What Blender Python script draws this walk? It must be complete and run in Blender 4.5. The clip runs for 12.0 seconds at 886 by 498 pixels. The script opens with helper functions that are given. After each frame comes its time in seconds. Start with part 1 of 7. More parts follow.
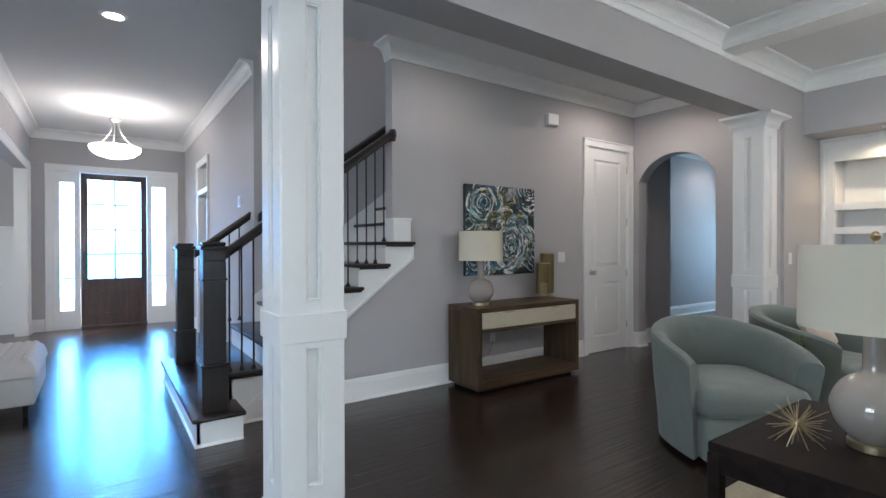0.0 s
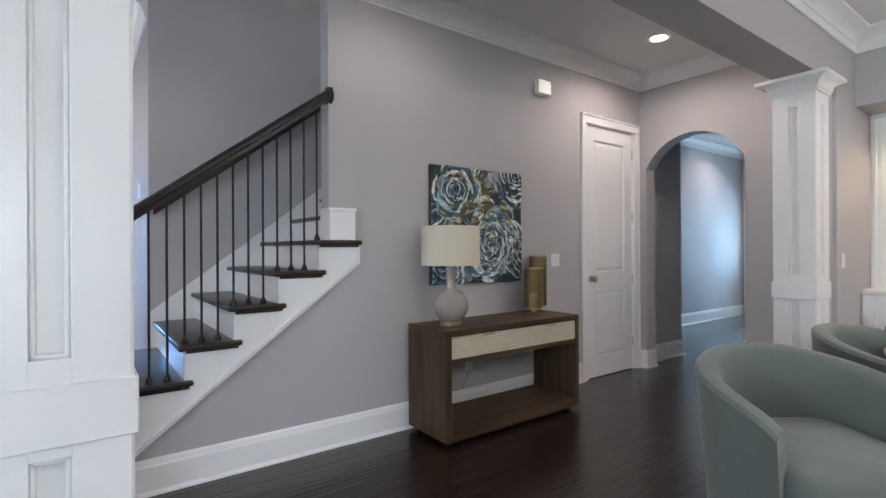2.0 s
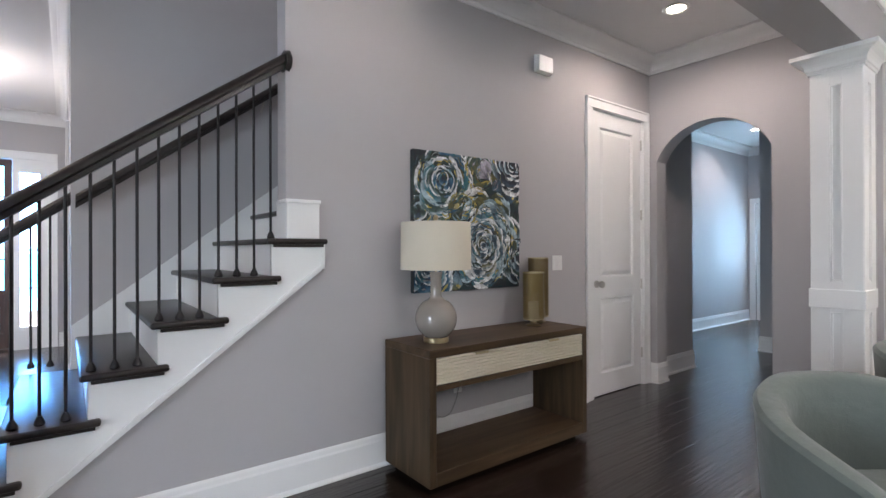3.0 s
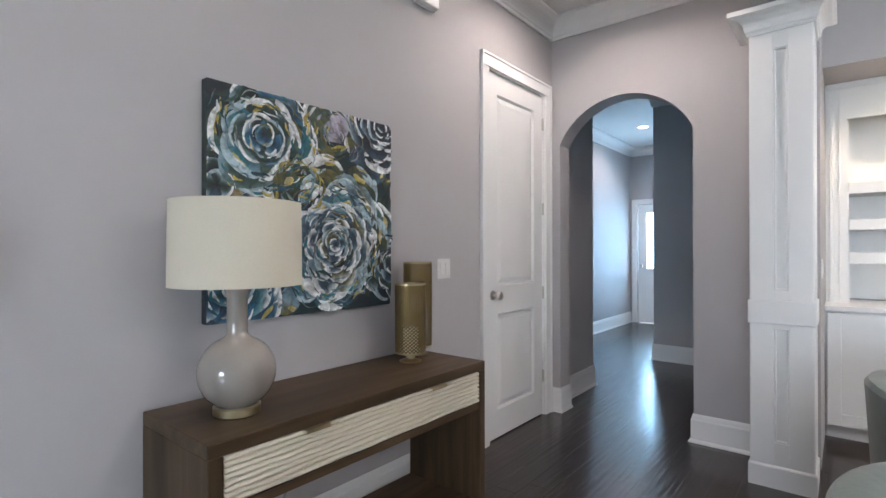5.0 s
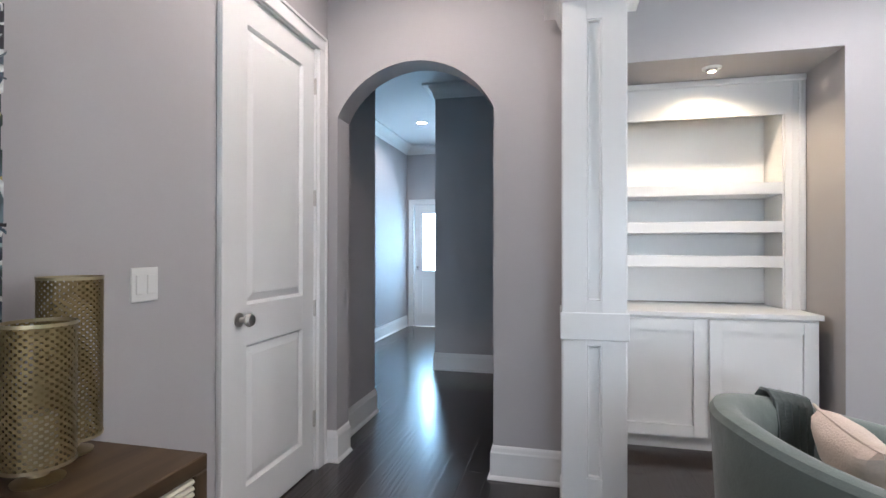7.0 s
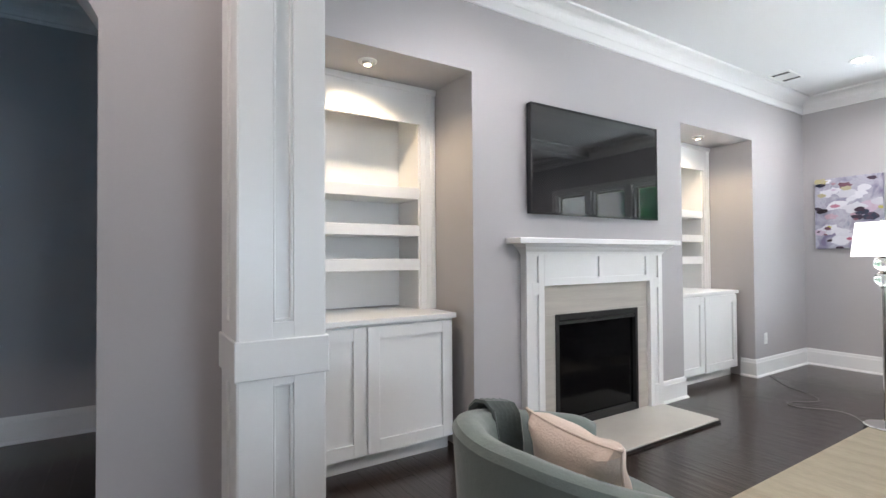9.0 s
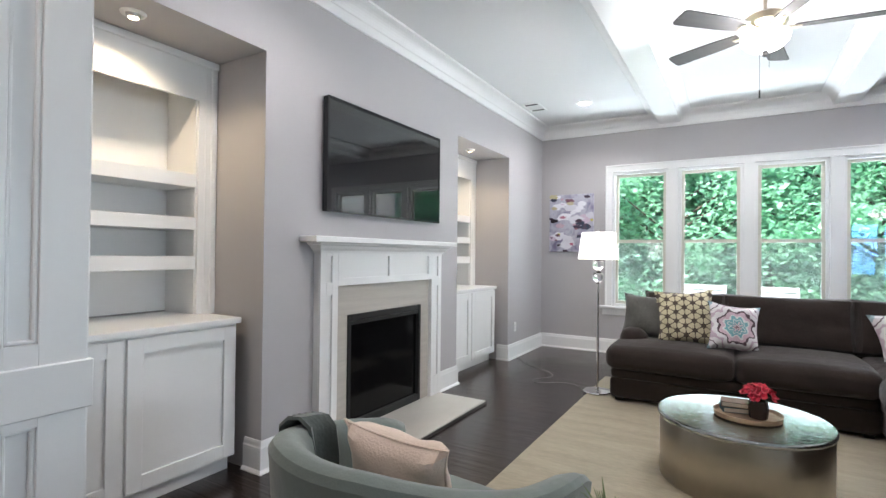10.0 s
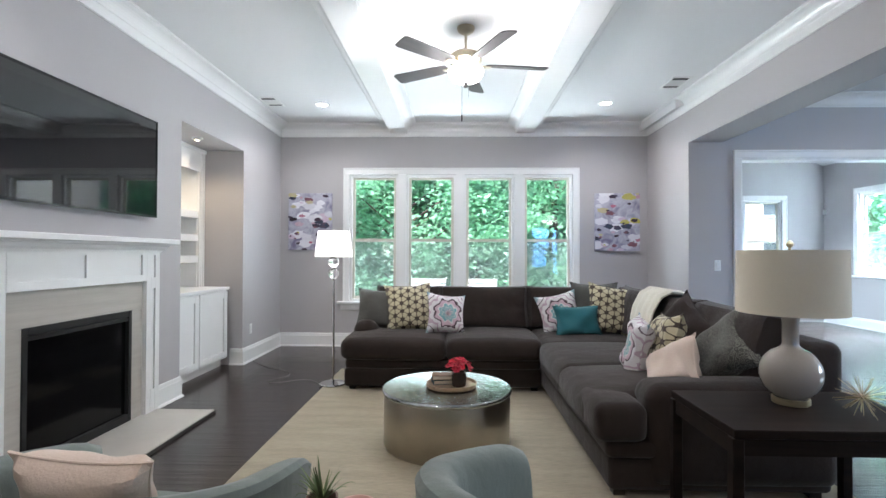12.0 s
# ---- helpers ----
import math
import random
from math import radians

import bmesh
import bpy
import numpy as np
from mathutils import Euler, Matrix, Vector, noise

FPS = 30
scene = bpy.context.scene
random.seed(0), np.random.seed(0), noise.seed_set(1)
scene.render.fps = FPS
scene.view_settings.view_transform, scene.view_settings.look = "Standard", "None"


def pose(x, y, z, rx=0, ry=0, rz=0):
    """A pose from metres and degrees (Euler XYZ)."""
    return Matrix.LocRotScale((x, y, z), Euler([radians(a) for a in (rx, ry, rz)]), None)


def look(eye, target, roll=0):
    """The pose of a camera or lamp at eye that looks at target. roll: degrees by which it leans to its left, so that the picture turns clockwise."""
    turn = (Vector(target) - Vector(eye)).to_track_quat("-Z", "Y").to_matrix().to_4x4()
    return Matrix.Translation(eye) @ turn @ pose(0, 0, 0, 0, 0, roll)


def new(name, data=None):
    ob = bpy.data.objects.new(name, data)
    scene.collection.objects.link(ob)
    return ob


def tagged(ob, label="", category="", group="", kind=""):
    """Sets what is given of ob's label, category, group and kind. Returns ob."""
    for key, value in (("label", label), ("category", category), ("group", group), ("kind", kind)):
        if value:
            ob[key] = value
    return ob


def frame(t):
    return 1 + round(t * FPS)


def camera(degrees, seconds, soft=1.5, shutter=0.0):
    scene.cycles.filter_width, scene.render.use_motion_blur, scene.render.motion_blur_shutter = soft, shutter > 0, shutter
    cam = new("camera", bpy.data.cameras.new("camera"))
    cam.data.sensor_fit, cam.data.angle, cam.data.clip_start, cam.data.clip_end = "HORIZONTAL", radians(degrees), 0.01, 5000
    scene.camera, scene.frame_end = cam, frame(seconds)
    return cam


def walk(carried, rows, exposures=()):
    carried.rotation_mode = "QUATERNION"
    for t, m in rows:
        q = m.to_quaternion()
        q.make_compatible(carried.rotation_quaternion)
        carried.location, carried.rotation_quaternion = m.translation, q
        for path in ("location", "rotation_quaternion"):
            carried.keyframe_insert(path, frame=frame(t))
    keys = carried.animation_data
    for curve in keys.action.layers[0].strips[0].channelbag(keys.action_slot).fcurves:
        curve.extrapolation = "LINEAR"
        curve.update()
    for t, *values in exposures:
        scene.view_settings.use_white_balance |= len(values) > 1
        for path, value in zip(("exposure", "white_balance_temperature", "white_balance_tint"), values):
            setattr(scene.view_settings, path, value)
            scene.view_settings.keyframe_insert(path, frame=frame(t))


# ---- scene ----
cam = camera(84.1, 12.0)
PATH = [
    (0, (1.499, 1.231, 1.283), (2.643, 2.872, 1.27), -0.1),
    (0.5, (1.711, 1.446, 1.273), (2.872, 3.075, 1.263), -0.3),
    (1, (1.89, 1.635, 1.272), (3.055, 3.26, 1.261), -0.2),
    (1.5, (2.073, 1.852, 1.283), (3.252, 3.467, 1.275), -0.2),
    (2, (2.303, 2.041, 1.262), (3.493, 3.649, 1.261), -0.3),
    (2.5, (2.504, 2.243, 1.254), (3.705, 3.842, 1.255), -0.3),
    (3, (2.678, 2.473, 1.259), (3.895, 4.06, 1.263), -0.2),
    (3.5, (2.855, 2.631, 1.257), (4.152, 4.153, 1.263), -0.1),
    (3.7, (2.962, 2.676, 1.259), (4.299, 4.163, 1.263), -0.0),
    (5.5, (3.718, 3.37, 1.259), (5.306, 4.584, 1.268), -0.1),
    (6, (3.919, 3.473, 1.261), (5.561, 4.615, 1.271), 0.0),
    (6.5, (4.151, 3.562, 1.272), (5.965, 4.405, 1.286), -0.0),
    (7, (4.334, 3.612, 1.269), (6.281, 4.068, 1.279), 0.1),
    (7.5, (4.539, 3.69, 1.29), (6.538, 3.744, 1.285), -0.1),
    (9.3, (5.115, 3.9, 1.247), (6.641, 2.607, 1.272), 0.3),
    (9.5, (5.162, 3.911, 1.271), (6.562, 2.483, 1.286), 0.9),
    (10, (5.216, 3.942, 1.272), (6.237, 2.222, 1.292), 0.6),
    (10.5, (5.187, 3.966, 1.261), (5.864, 2.084, 1.286), 0.4),
    (11, (5.12, 3.983, 1.264), (5.442, 2.009, 1.287), 0.3),
    (11.5, (5.098, 4.01, 1.276), (5.209, 2.013, 1.295), 0.3),
    (12, (5.119, 4.001, 1.259), (5.174, 2.002, 1.283), 0.2),
]
walk(cam, [(t, look(eye, target, roll)) for t, eye, target, roll in PATH],
     [(0.0, 1.62, 6500, 13), (1.5, 1.78, 6650, 17), (3.0, 2.00, 6700, 18), (5.5, 2.20, 6450, 16), (7.5, 2.24, 6400, 16), (9.5, 2.01, 6450, 14), (10.5, 1.88, 6350, 13), (12.0, 1.82, 6300, 13)])

# ---- world, sun, lamps ----
world = bpy.data.worlds.new("sky")
scene.world = world
world.use_nodes = True
wn = world.node_tree.nodes
sky = wn.new("ShaderNodeTexSky")
sky.sky_type = 'NISHITA'
sky.sun_disc = False
sky.sun_elevation = radians(60)
sky.sun_rotation = radians(38)
wn["Background"].inputs["Strength"].default_value = 0.15
world.node_tree.links.new(sky.outputs[0], wn["Background"].inputs[0])

sun = new("sun", bpy.data.lights.new("sun", 'SUN'))
sun.data.energy, sun.data.angle, sun.data.color = 5.0, radians(0.6), (1.0, 0.95, 0.88)
sun.matrix_world = look((16, 20, 44), (0, 0, 0))


def window_light(name, x, y, z, rz, w, h, watts, colour):
    """Sky light that enters by an opening."""
    ob = new(name, bpy.data.lights.new(name, 'AREA'))
    ob.data.shape, ob.data.size, ob.data.size_y = 'RECTANGLE', w, h
    ob.data.energy, ob.data.color = watts, colour
    ob.matrix_world = pose(x, y, z, 90, 0, rz)
    return ob


def lamp(name, x, y, z, watts, colour, radius=0.05, spot=0):
    ob = new(name, bpy.data.lights.new(name, 'SPOT' if spot else 'POINT'))
    ob.data.energy, ob.data.color, ob.data.shadow_soft_size = watts, colour, radius
    if spot:
        ob.data.spot_size, ob.data.spot_blend = radians(spot), 0.6
    ob.location = (x, y, z)
    return ob


COOL, WARM = (1.0, 0.97, 0.97), (1.0, 0.8, 0.52)


def sky_panel(name, eye, target, w, h, watts, colour):
    """Area lamp outside a window: sky light from above its head, except the ground bounce."""
    ob = window_light(name, 0, 0, 0, 0, w, h, watts, colour)
    ob.matrix_world = look(eye, target)


sky_panel("window_sky_light", (5.05, -4.3, 3.75), (5.05, 0.6, 0.9), 3.6, 1.8, 102, (0.76, 0.93, 1.0))
# added lamp hidden below the sill, stands in for ground bounce onto the ceiling
sky_panel("ground_bounce_light", (5.05, -3.75, 0.0), (5.05, -0.6, 3.05), 3.4, 1.3, 131, (0.82, 0.96, 1.0))
fd = window_light("front_door_sky_light", 1.69, 11.25, 1.45, 180, 1.9, 2.1, 14, (0.05, 0.38, 1.0))
fd.matrix_world = pose(1.69, 11.25, 1.45, 77, 0, 180)
fd.data.spread = radians(54)
window_light("passage_door_sky_light", 12.66, 5.57, 1.5, 90, 0.8, 1.2, 18, (0.34, 0.70, 1.0))
for cx in (0.45, 1.65):
    window_light("sunroom_sky_light", cx, -5.73, 1.55, 0, 0.66, 1.2, 58, (0.70, 0.88, 1.0)).matrix_world = pose(cx, -5.73, 1.55, 30)
sky_panel("sunroom_sky_light", (-3.2, -4.2, 3.2), (0.2, -4.2, 0.1), 1.2, 1.4, 1000, (0.66, 0.88, 1.0))
# added fill that brightens the wainscot, in an unseen opening in the west wall
window_light("dining_fill_light", -3.12, 8.5, 1.5, -90, 1.9, 1.5, 27, (0.9, 0.96, 1.0))
window_light("kitchen_sky_light", -4.42, 1.5, 1.55, -90, 2.9, 1.6, 55, (0.70, 0.86, 1.0))
lamp("fan_lamp", 5.05, 0.15, 2.64, 20, COOL, 0.12)
lamp("pendant_lamp", 1.66, 8.75, 2.56, 2.1, COOL, 0.2)
# the weak one at x = 3.95 is unseen, added for the wall patch beside the painting
for cx, cy in ((1.59, 5.77), (6.28, 4.31), (3.95, 4.31), (3.37, -1.81), (6.73, -1.81), (3.37, 2.1), (6.73, 2.1), (10.88, 5.45)):
    hall = cy > 4 and cx < 9
    lamp("downlight_lamp", cx, cy, 3.03, (3 if cx == 3.95 else 11.3) if hall else 12.5, (1.0, 0.88, 0.8) if hall else COOL, 0.05, 168 if hall else 150)
for cy in (2.66, -0.91):
    lamp("niche_lamp", 7.76, cy, 2.405, 6.8, WARM, 0.03, 150)
KITCHEN_LIGHTS = [(x, y) for x in (-2.6, -0.9, 0.8) for y in (-0.5, 1.5, 3.5)]
for cx, cy in KITCHEN_LIGHTS:
    lamp("kitchen_lamp", cx, cy, 3.03, 3.2, COOL, 0.05, 150)
# unseen fill without a fixture, added to brighten the stair shaft
lamp("stair_fill_light", 4.2, 5.5, 5.3, 9, COOL, 0.1)

# ---- materials ----
def mat(name, col, rough=0.6, metal=0.0, var=0.06, scale=6.0, grain=0.03, gscale=90.0, bump=0.05, stretch=(1, 1, 1), coat=0.0, sheen=0.0, rvar=0.1, rand=0.0, island=0.0, fold=0.0):
    """A painted, woven or worn surface: broad stains and fine grain on colour, roughness and relief."""
    m = bpy.data.materials.new(name)
    m.use_nodes = True
    nt = m.node_tree
    n, ln = nt.nodes, nt.links
    b = n["Principled BSDF"]
    co = n.new("ShaderNodeTexCoord")
    mp = n.new("ShaderNodeMapping")
    mp.inputs["Scale"].default_value = stretch
    ln.new(co.outputs["Object"], mp.inputs[0])
    big, fine = n.new("ShaderNodeTexNoise"), n.new("ShaderNodeTexNoise")
    big.inputs["Scale"].default_value, fine.inputs["Scale"].default_value = scale, gscale
    big.inputs["Detail"].default_value, fine.inputs["Detail"].default_value = 4, 3
    ln.new(mp.outputs[0], big.inputs["Vector"]), ln.new(mp.outputs[0], fine.inputs["Vector"])
    val = n.new("ShaderNodeMath")
    val.operation = 'MULTIPLY_ADD'
    ln.new(big.outputs["Fac"], val.inputs[0])
    val.inputs[1].default_value, val.inputs[2].default_value = 2 * var, 1 - var
    val2 = n.new("ShaderNodeMath")
    val2.operation = 'MULTIPLY_ADD'
    ln.new(fine.outputs["Fac"], val2.inputs[0])
    val2.inputs[1].default_value = 2 * grain
    sub = n.new("ShaderNodeMath")
    sub.operation = 'SUBTRACT'
    ln.new(val.outputs[0], sub.inputs[0])
    sub.inputs[1].default_value = grain
    ln.new(sub.outputs[0], val2.inputs[2])
    last = val2
    if rand or island:
        if rand:
            src = n.new("ShaderNodeObjectInfo").outputs["Random"]
        else:
            src = n.new("ShaderNodeNewGeometry").outputs["Random Per Island"]
        r = n.new("ShaderNodeMath")
        r.operation = 'MULTIPLY_ADD'
        ln.new(src, r.inputs[0])
        k = rand or island
        r.inputs[1].default_value, r.inputs[2].default_value = 2 * k, 1 - k
        mu = n.new("ShaderNodeMath")
        mu.operation = 'MULTIPLY'
        ln.new(r.outputs[0], mu.inputs[0]), ln.new(last.outputs[0], mu.inputs[1])
        last = mu
    hsv = n.new("ShaderNodeHueSaturation")
    hsv.inputs["Color"].default_value = (*col, 1)
    ln.new(last.outputs[0], hsv.inputs["Value"])
    ln.new(hsv.outputs[0], b.inputs["Base Color"])
    rr = n.new("ShaderNodeMath")
    rr.operation = 'MULTIPLY_ADD'
    ln.new(big.outputs["Fac"], rr.inputs[0])
    rr.inputs[1].default_value, rr.inputs[2].default_value = 2 * rvar * rough, rough * (1 - rvar)
    ln.new(rr.outputs[0], b.inputs["Roughness"])
    b.inputs["Metallic"].default_value = metal
    b.inputs["Coat Weight"].default_value = coat
    b.inputs["Sheen Weight"].default_value = sheen
    if bump:
        bp = n.new("ShaderNodeBump")
        bp.inputs["Strength"].default_value, bp.inputs["Distance"].default_value = bump, 0.004
        ln.new(fine.outputs["Fac"], bp.inputs["Height"])
        ln.new(bp.outputs[0], b.inputs["Normal"])
        if fold:
            b2 = n.new("ShaderNodeBump")
            b2.inputs["Strength"].default_value, b2.inputs["Distance"].default_value = fold, 0.05
            ln.new(big.outputs["Fac"], b2.inputs["Height"])
            ln.new(b2.outputs[0], bp.inputs["Normal"])
    return m


def ramp_node(n, stops, interp='LINEAR'):
    r = n.new("ShaderNodeValToRGB")
    e = r.color_ramp.elements
    r.color_ramp.interpolation = interp
    while len(e) < len(stops):
        e.new(0.5)
    for el, (p, c) in zip(e, stops):
        el.position, el.color = p, (*c, 1)
    return r


def wood(name, dark, light, rough=0.35, axis='x', scale=1.0, coat=0.0, rand=0.0, bump=0.15):
    """Wood with grain that runs along one axis."""
    m = mat(name, light, rough, bump=0, rvar=0.05, rand=rand)
    nt = m.node_tree
    n, ln = nt.nodes, nt.links
    b = n["Principled BSDF"]
    co = n.new("ShaderNodeTexCoord")
    mp = n.new("ShaderNodeMapping")
    s = {'x': (1.2, 14, 14), 'y': (14, 1.2, 14), 'z': (14, 14, 1.2)}[axis]
    mp.inputs["Scale"].default_value = [a * scale for a in s]
    ln.new(co.outputs["Object"], mp.inputs[0])
    t = n.new("ShaderNodeTexNoise")
    t.inputs["Scale"].default_value, t.inputs["Detail"].default_value, t.inputs["Distortion"].default_value = 2.2, 7, 0.6
    ln.new(mp.outputs[0], t.inputs["Vector"])
    r = ramp_node(n, [(0.3, dark), (0.7, light)])
    ln.new(t.outputs["Fac"], r.inputs[0])
    hsv = [x for x in n if x.bl_idname == "ShaderNodeHueSaturation"][0]
    ln.new(r.outputs[0], hsv.inputs["Color"])
    bp = n.new("ShaderNodeBump")
    bp.inputs["Strength"].default_value, bp.inputs["Distance"].default_value = bump, 0.003
    ln.new(t.outputs["Fac"], bp.inputs["Height"])
    ln.new(bp.outputs[0], b.inputs["Normal"])
    b.inputs["Coat Weight"].default_value, b.inputs["Coat Roughness"].default_value = coat, 0.15
    return m


def glow(name, col, strength):
    m = bpy.data.materials.new(name)
    m.use_nodes = True
    b = m.node_tree.nodes["Principled BSDF"]
    b.inputs["Base Color"].default_value = (*col, 1)
    b.inputs["Emission Color"].default_value = (*col, 1)
    b.inputs["Emission Strength"].default_value = strength
    return m


def glass(name, col=(1, 1, 1), rough=0.0, ior=1.45):
    m = bpy.data.materials.new(name)
    m.use_nodes = True
    b = m.node_tree.nodes["Principled BSDF"]
    b.inputs["Base Color"].default_value = (*col, 1)
    b.inputs["Transmission Weight"].default_value = 1.0
    b.inputs["Roughness"].default_value = rough
    b.inputs["IOR"].default_value = ior
    return m


def scraped(m, depth):
    """Hand-scraped boards: shallow hollows that run along x."""
    n, ln = m.node_tree.nodes, m.node_tree.links
    b = n["Principled BSDF"]
    co, mp, t = n.new("ShaderNodeTexCoord"), n.new("ShaderNodeMapping"), n.new("ShaderNodeTexNoise")
    mp.inputs["Scale"].default_value = (1.6, 42, 1)
    t.inputs["Scale"].default_value, t.inputs["Detail"].default_value = 1.0, 2
    ln.new(co.outputs["Object"], mp.inputs[0]), ln.new(mp.outputs[0], t.inputs["Vector"])
    bp = n.new("ShaderNodeBump")
    bp.inputs["Strength"].default_value, bp.inputs["Distance"].default_value = 1.0, depth
    ln.new(t.outputs["Fac"], bp.inputs["Height"])
    ln.new(b.inputs["Normal"].links[0].from_socket, bp.inputs["Normal"])
    ln.new(bp.outputs[0], b.inputs["Normal"])
    return m


M_WALL = mat("greige_wall_paint", (0.45, 0.435, 0.44), 0.75, var=0.02, scale=1.2, grain=0.015, gscale=160, bump=0.06)
M_CEIL = mat("ceiling_paint", (0.72, 0.72, 0.72), 0.85, var=0.015, scale=1.0, grain=0.01, gscale=120, bump=0.04)
M_TRIM = mat("white_trim_paint", (0.8, 0.8, 0.79), 0.3, var=0.015, scale=2.0, grain=0.008, gscale=60, bump=0.02)
M_FLOOR = scraped(wood("dark_hardwood", (0.011, 0.0062, 0.0048), (0.027, 0.0155, 0.0115), 0.26, 'x', 0.7, 0.25, rand=0.3, bump=0.015), 0.0027)
M_GAP = mat("floor_gap", (0.006, 0.004, 0.004), 0.8)
M_RAIL = wood("espresso_wood", (0.007, 0.0045, 0.004), (0.017, 0.011, 0.009), 0.34, 'x', 1.0, 0.05)
M_RAILZ = wood("espresso_wood_upright", (0.007, 0.0045, 0.004), (0.017, 0.011, 0.009), 0.34, 'z', 1.0, 0.05)
M_IRON = mat("black_iron", (0.02, 0.018, 0.018), 0.45, 0.4, bump=0.1)
M_NICKEL = mat("satin_nickel", (0.55, 0.53, 0.5), 0.3, 1.0, bump=0.02)
M_GLASS = glass("window_glass")
M_PLASTIC = mat("white_plastic", (0.78, 0.78, 0.76), 0.35, bump=0.0)
M_LAMP = glow("lit_lens", (1.0, 0.95, 0.88), 14)
M_WARMLAMP = glow("warm_lit_lens", (1.0, 0.8, 0.5), 10)
M_DOORWOOD = wood("mahogany", (0.03, 0.009, 0.005), (0.075, 0.024, 0.013), 0.45, 'z', 0.8, 0.2)


# ---- builders ----
def cube(bm, x0, y0, z0, x1, y1, z1, bevel=0.0, seg=2):
    """A box between two corners, with rounded edges where bevel is given."""
    m = Matrix.Translation(((x0 + x1) / 2, (y0 + y1) / 2, (z0 + z1) / 2)) @ Matrix.Diagonal((abs(x1 - x0), abs(y1 - y0), abs(z1 - z0), 1))
    r = bmesh.ops.create_cube(bm, size=1, matrix=m)
    if bevel:
        ed = list({e for v in r["verts"] for e in v.link_edges})
        bmesh.ops.bevel(bm, geom=ed, offset=bevel, segments=seg, profile=0.5, affect='EDGES')
    return bm


def box(x0, y0, z0, x1, y1, z1, bevel=0.0, seg=2):
    return cube(bmesh.new(), x0, y0, z0, x1, y1, z1, bevel, seg)


def tube(bm, a, b, r0, r1=None, n=12):
    """A round bar from a to b."""
    a, b = Vector(a), Vector(b)
    d = b - a
    m = Matrix.Translation((a + b) / 2) @ d.to_track_quat('Z', 'Y').to_matrix().to_4x4()
    bmesh.ops.create_cone(bm, cap_ends=True, segments=n, radius1=r0, radius2=r0 if r1 is None else r1, depth=d.length, matrix=m)
    return bm


def lathe(bm, profile, x=0, y=0, z=0, n=32, caps=True):
    """A turned body: profile rows of (radius, height)."""
    rings = []
    for r, h in profile:
        rings.append([bm.verts.new((x + r * math.cos(2 * math.pi * i / n), y + r * math.sin(2 * math.pi * i / n), z + h)) for i in range(n)])
    for a, b in zip(rings, rings[1:]):
        for i in range(n):
            bm.faces.new((a[i], a[(i + 1) % n], b[(i + 1) % n], b[i]))
    if caps and profile[0][0] > 0.0005:
        bm.faces.new(rings[0][::-1])
    if caps and profile[-1][0] > 0.0005:
        bm.faces.new(rings[-1])
    bmesh.ops.remove_doubles(bm, verts=bm.verts, dist=1e-5)
    return bm


def sweep(bm, pts, profile, closed=False):
    """A moulding: rows of (distance to the left of the path, height), mitred at the path's corners."""
    pts = [Vector(p) for p in pts]
    rings = []
    k = len(pts)
    for i, p in enumerate(pts):
        dirs = []
        if closed or i > 0:
            dirs.append((p - pts[i - 1]).normalized())
        if closed or i < k - 1:
            dirs.append((pts[(i + 1) % k] - p).normalized())
        nn = [Vector((-d.y, d.x)) for d in dirs]
        if len(nn) == 2:
            mv = nn[0] + nn[1]
            mv = mv / max(0.2, mv.dot(nn[0]))
        else:
            mv = nn[0]
        rings.append([bm.verts.new((p.x + mv.x * o, p.y + mv.y * o, z)) for o, z in profile])
    q = len(profile)
    for i in range(k if closed else k - 1):
        a, b = rings[i], rings[(i + 1) % k]
        for j in range(q):
            bm.faces.new((a[j], b[j], b[(j + 1) % q], a[(j + 1) % q]))
    if not closed:
        bm.faces.new(rings[0])
        bm.faces.new(rings[-1][::-1])
    bmesh.ops.recalc_face_normals(bm, faces=bm.faces)
    return bm


def finish(name, bm, material, smooth=False):
    me = bpy.data.meshes.new(name)
    bm.to_mesh(me)
    bm.free()
    me.materials.append(material)
    if smooth:
        for p in me.polygons:
            p.use_smooth = True
        me.set_sharp_from_angle(angle=radians(38))
    return me


def part(name, bm, material, parent=None, label="", smooth=False):
    """A bmesh as one mesh object under a thing or a part."""
    ob = new(name, finish(name, bm, material, smooth))
    ob.parent = parent
    if label:
        tagged(ob, label)
    return ob


def struct(name, bm, material, label, category, smooth=False):
    return tagged(part(name, bm, material, None, "", smooth), label, category, "", "structure")


def thing(name, m, label, category, group="", kind=""):
    ob = new(name)
    ob.empty_display_size = 0.1
    ob.matrix_world = m
    return tagged(ob, label, category, group, kind)


def wall(axis, p0, p1, a0, a1, z0, z1, holes=(), bm=None):
    """A wall slab with openings. axis 'x': it runs along x from a0 to a1, between y = p0 and p1."""
    bm = bm or bmesh.new()

    def put(u0, u1, w0, w1):
        if u1 - u0 > 1e-4 and w1 - w0 > 1e-4:
            if axis == 'x':
                cube(bm, u0, p0, w0, u1, p1, w1)
            else:
                cube(bm, p0, u0, w0, p1, u1, w1)
    at = a0
    for h0, h1, w0, w1 in sorted(holes):
        put(at, h0, z0, z1)
        put(h0, h1, z0, w0)
        put(h0, h1, w1, z1)
        at = h1
    put(at, a1, z0, z1)
    return bm


H = 3.05
BEAM = 2.545
YC = 4.985     # console wall
XA = 7.085     # arch wall
XF = 7.555     # fireplace wall
YW = -2.72     # window wall
XK = 2.535     # wall beside the sofa
GREIGE = "greige painted plaster wall with a faint roller texture"

# floors
struct("floor", box(-4.6, -6.2, -0.12, 13.0, 11.3, -0.012), M_GAP, "dark underlay below the hardwood planks", "floor")

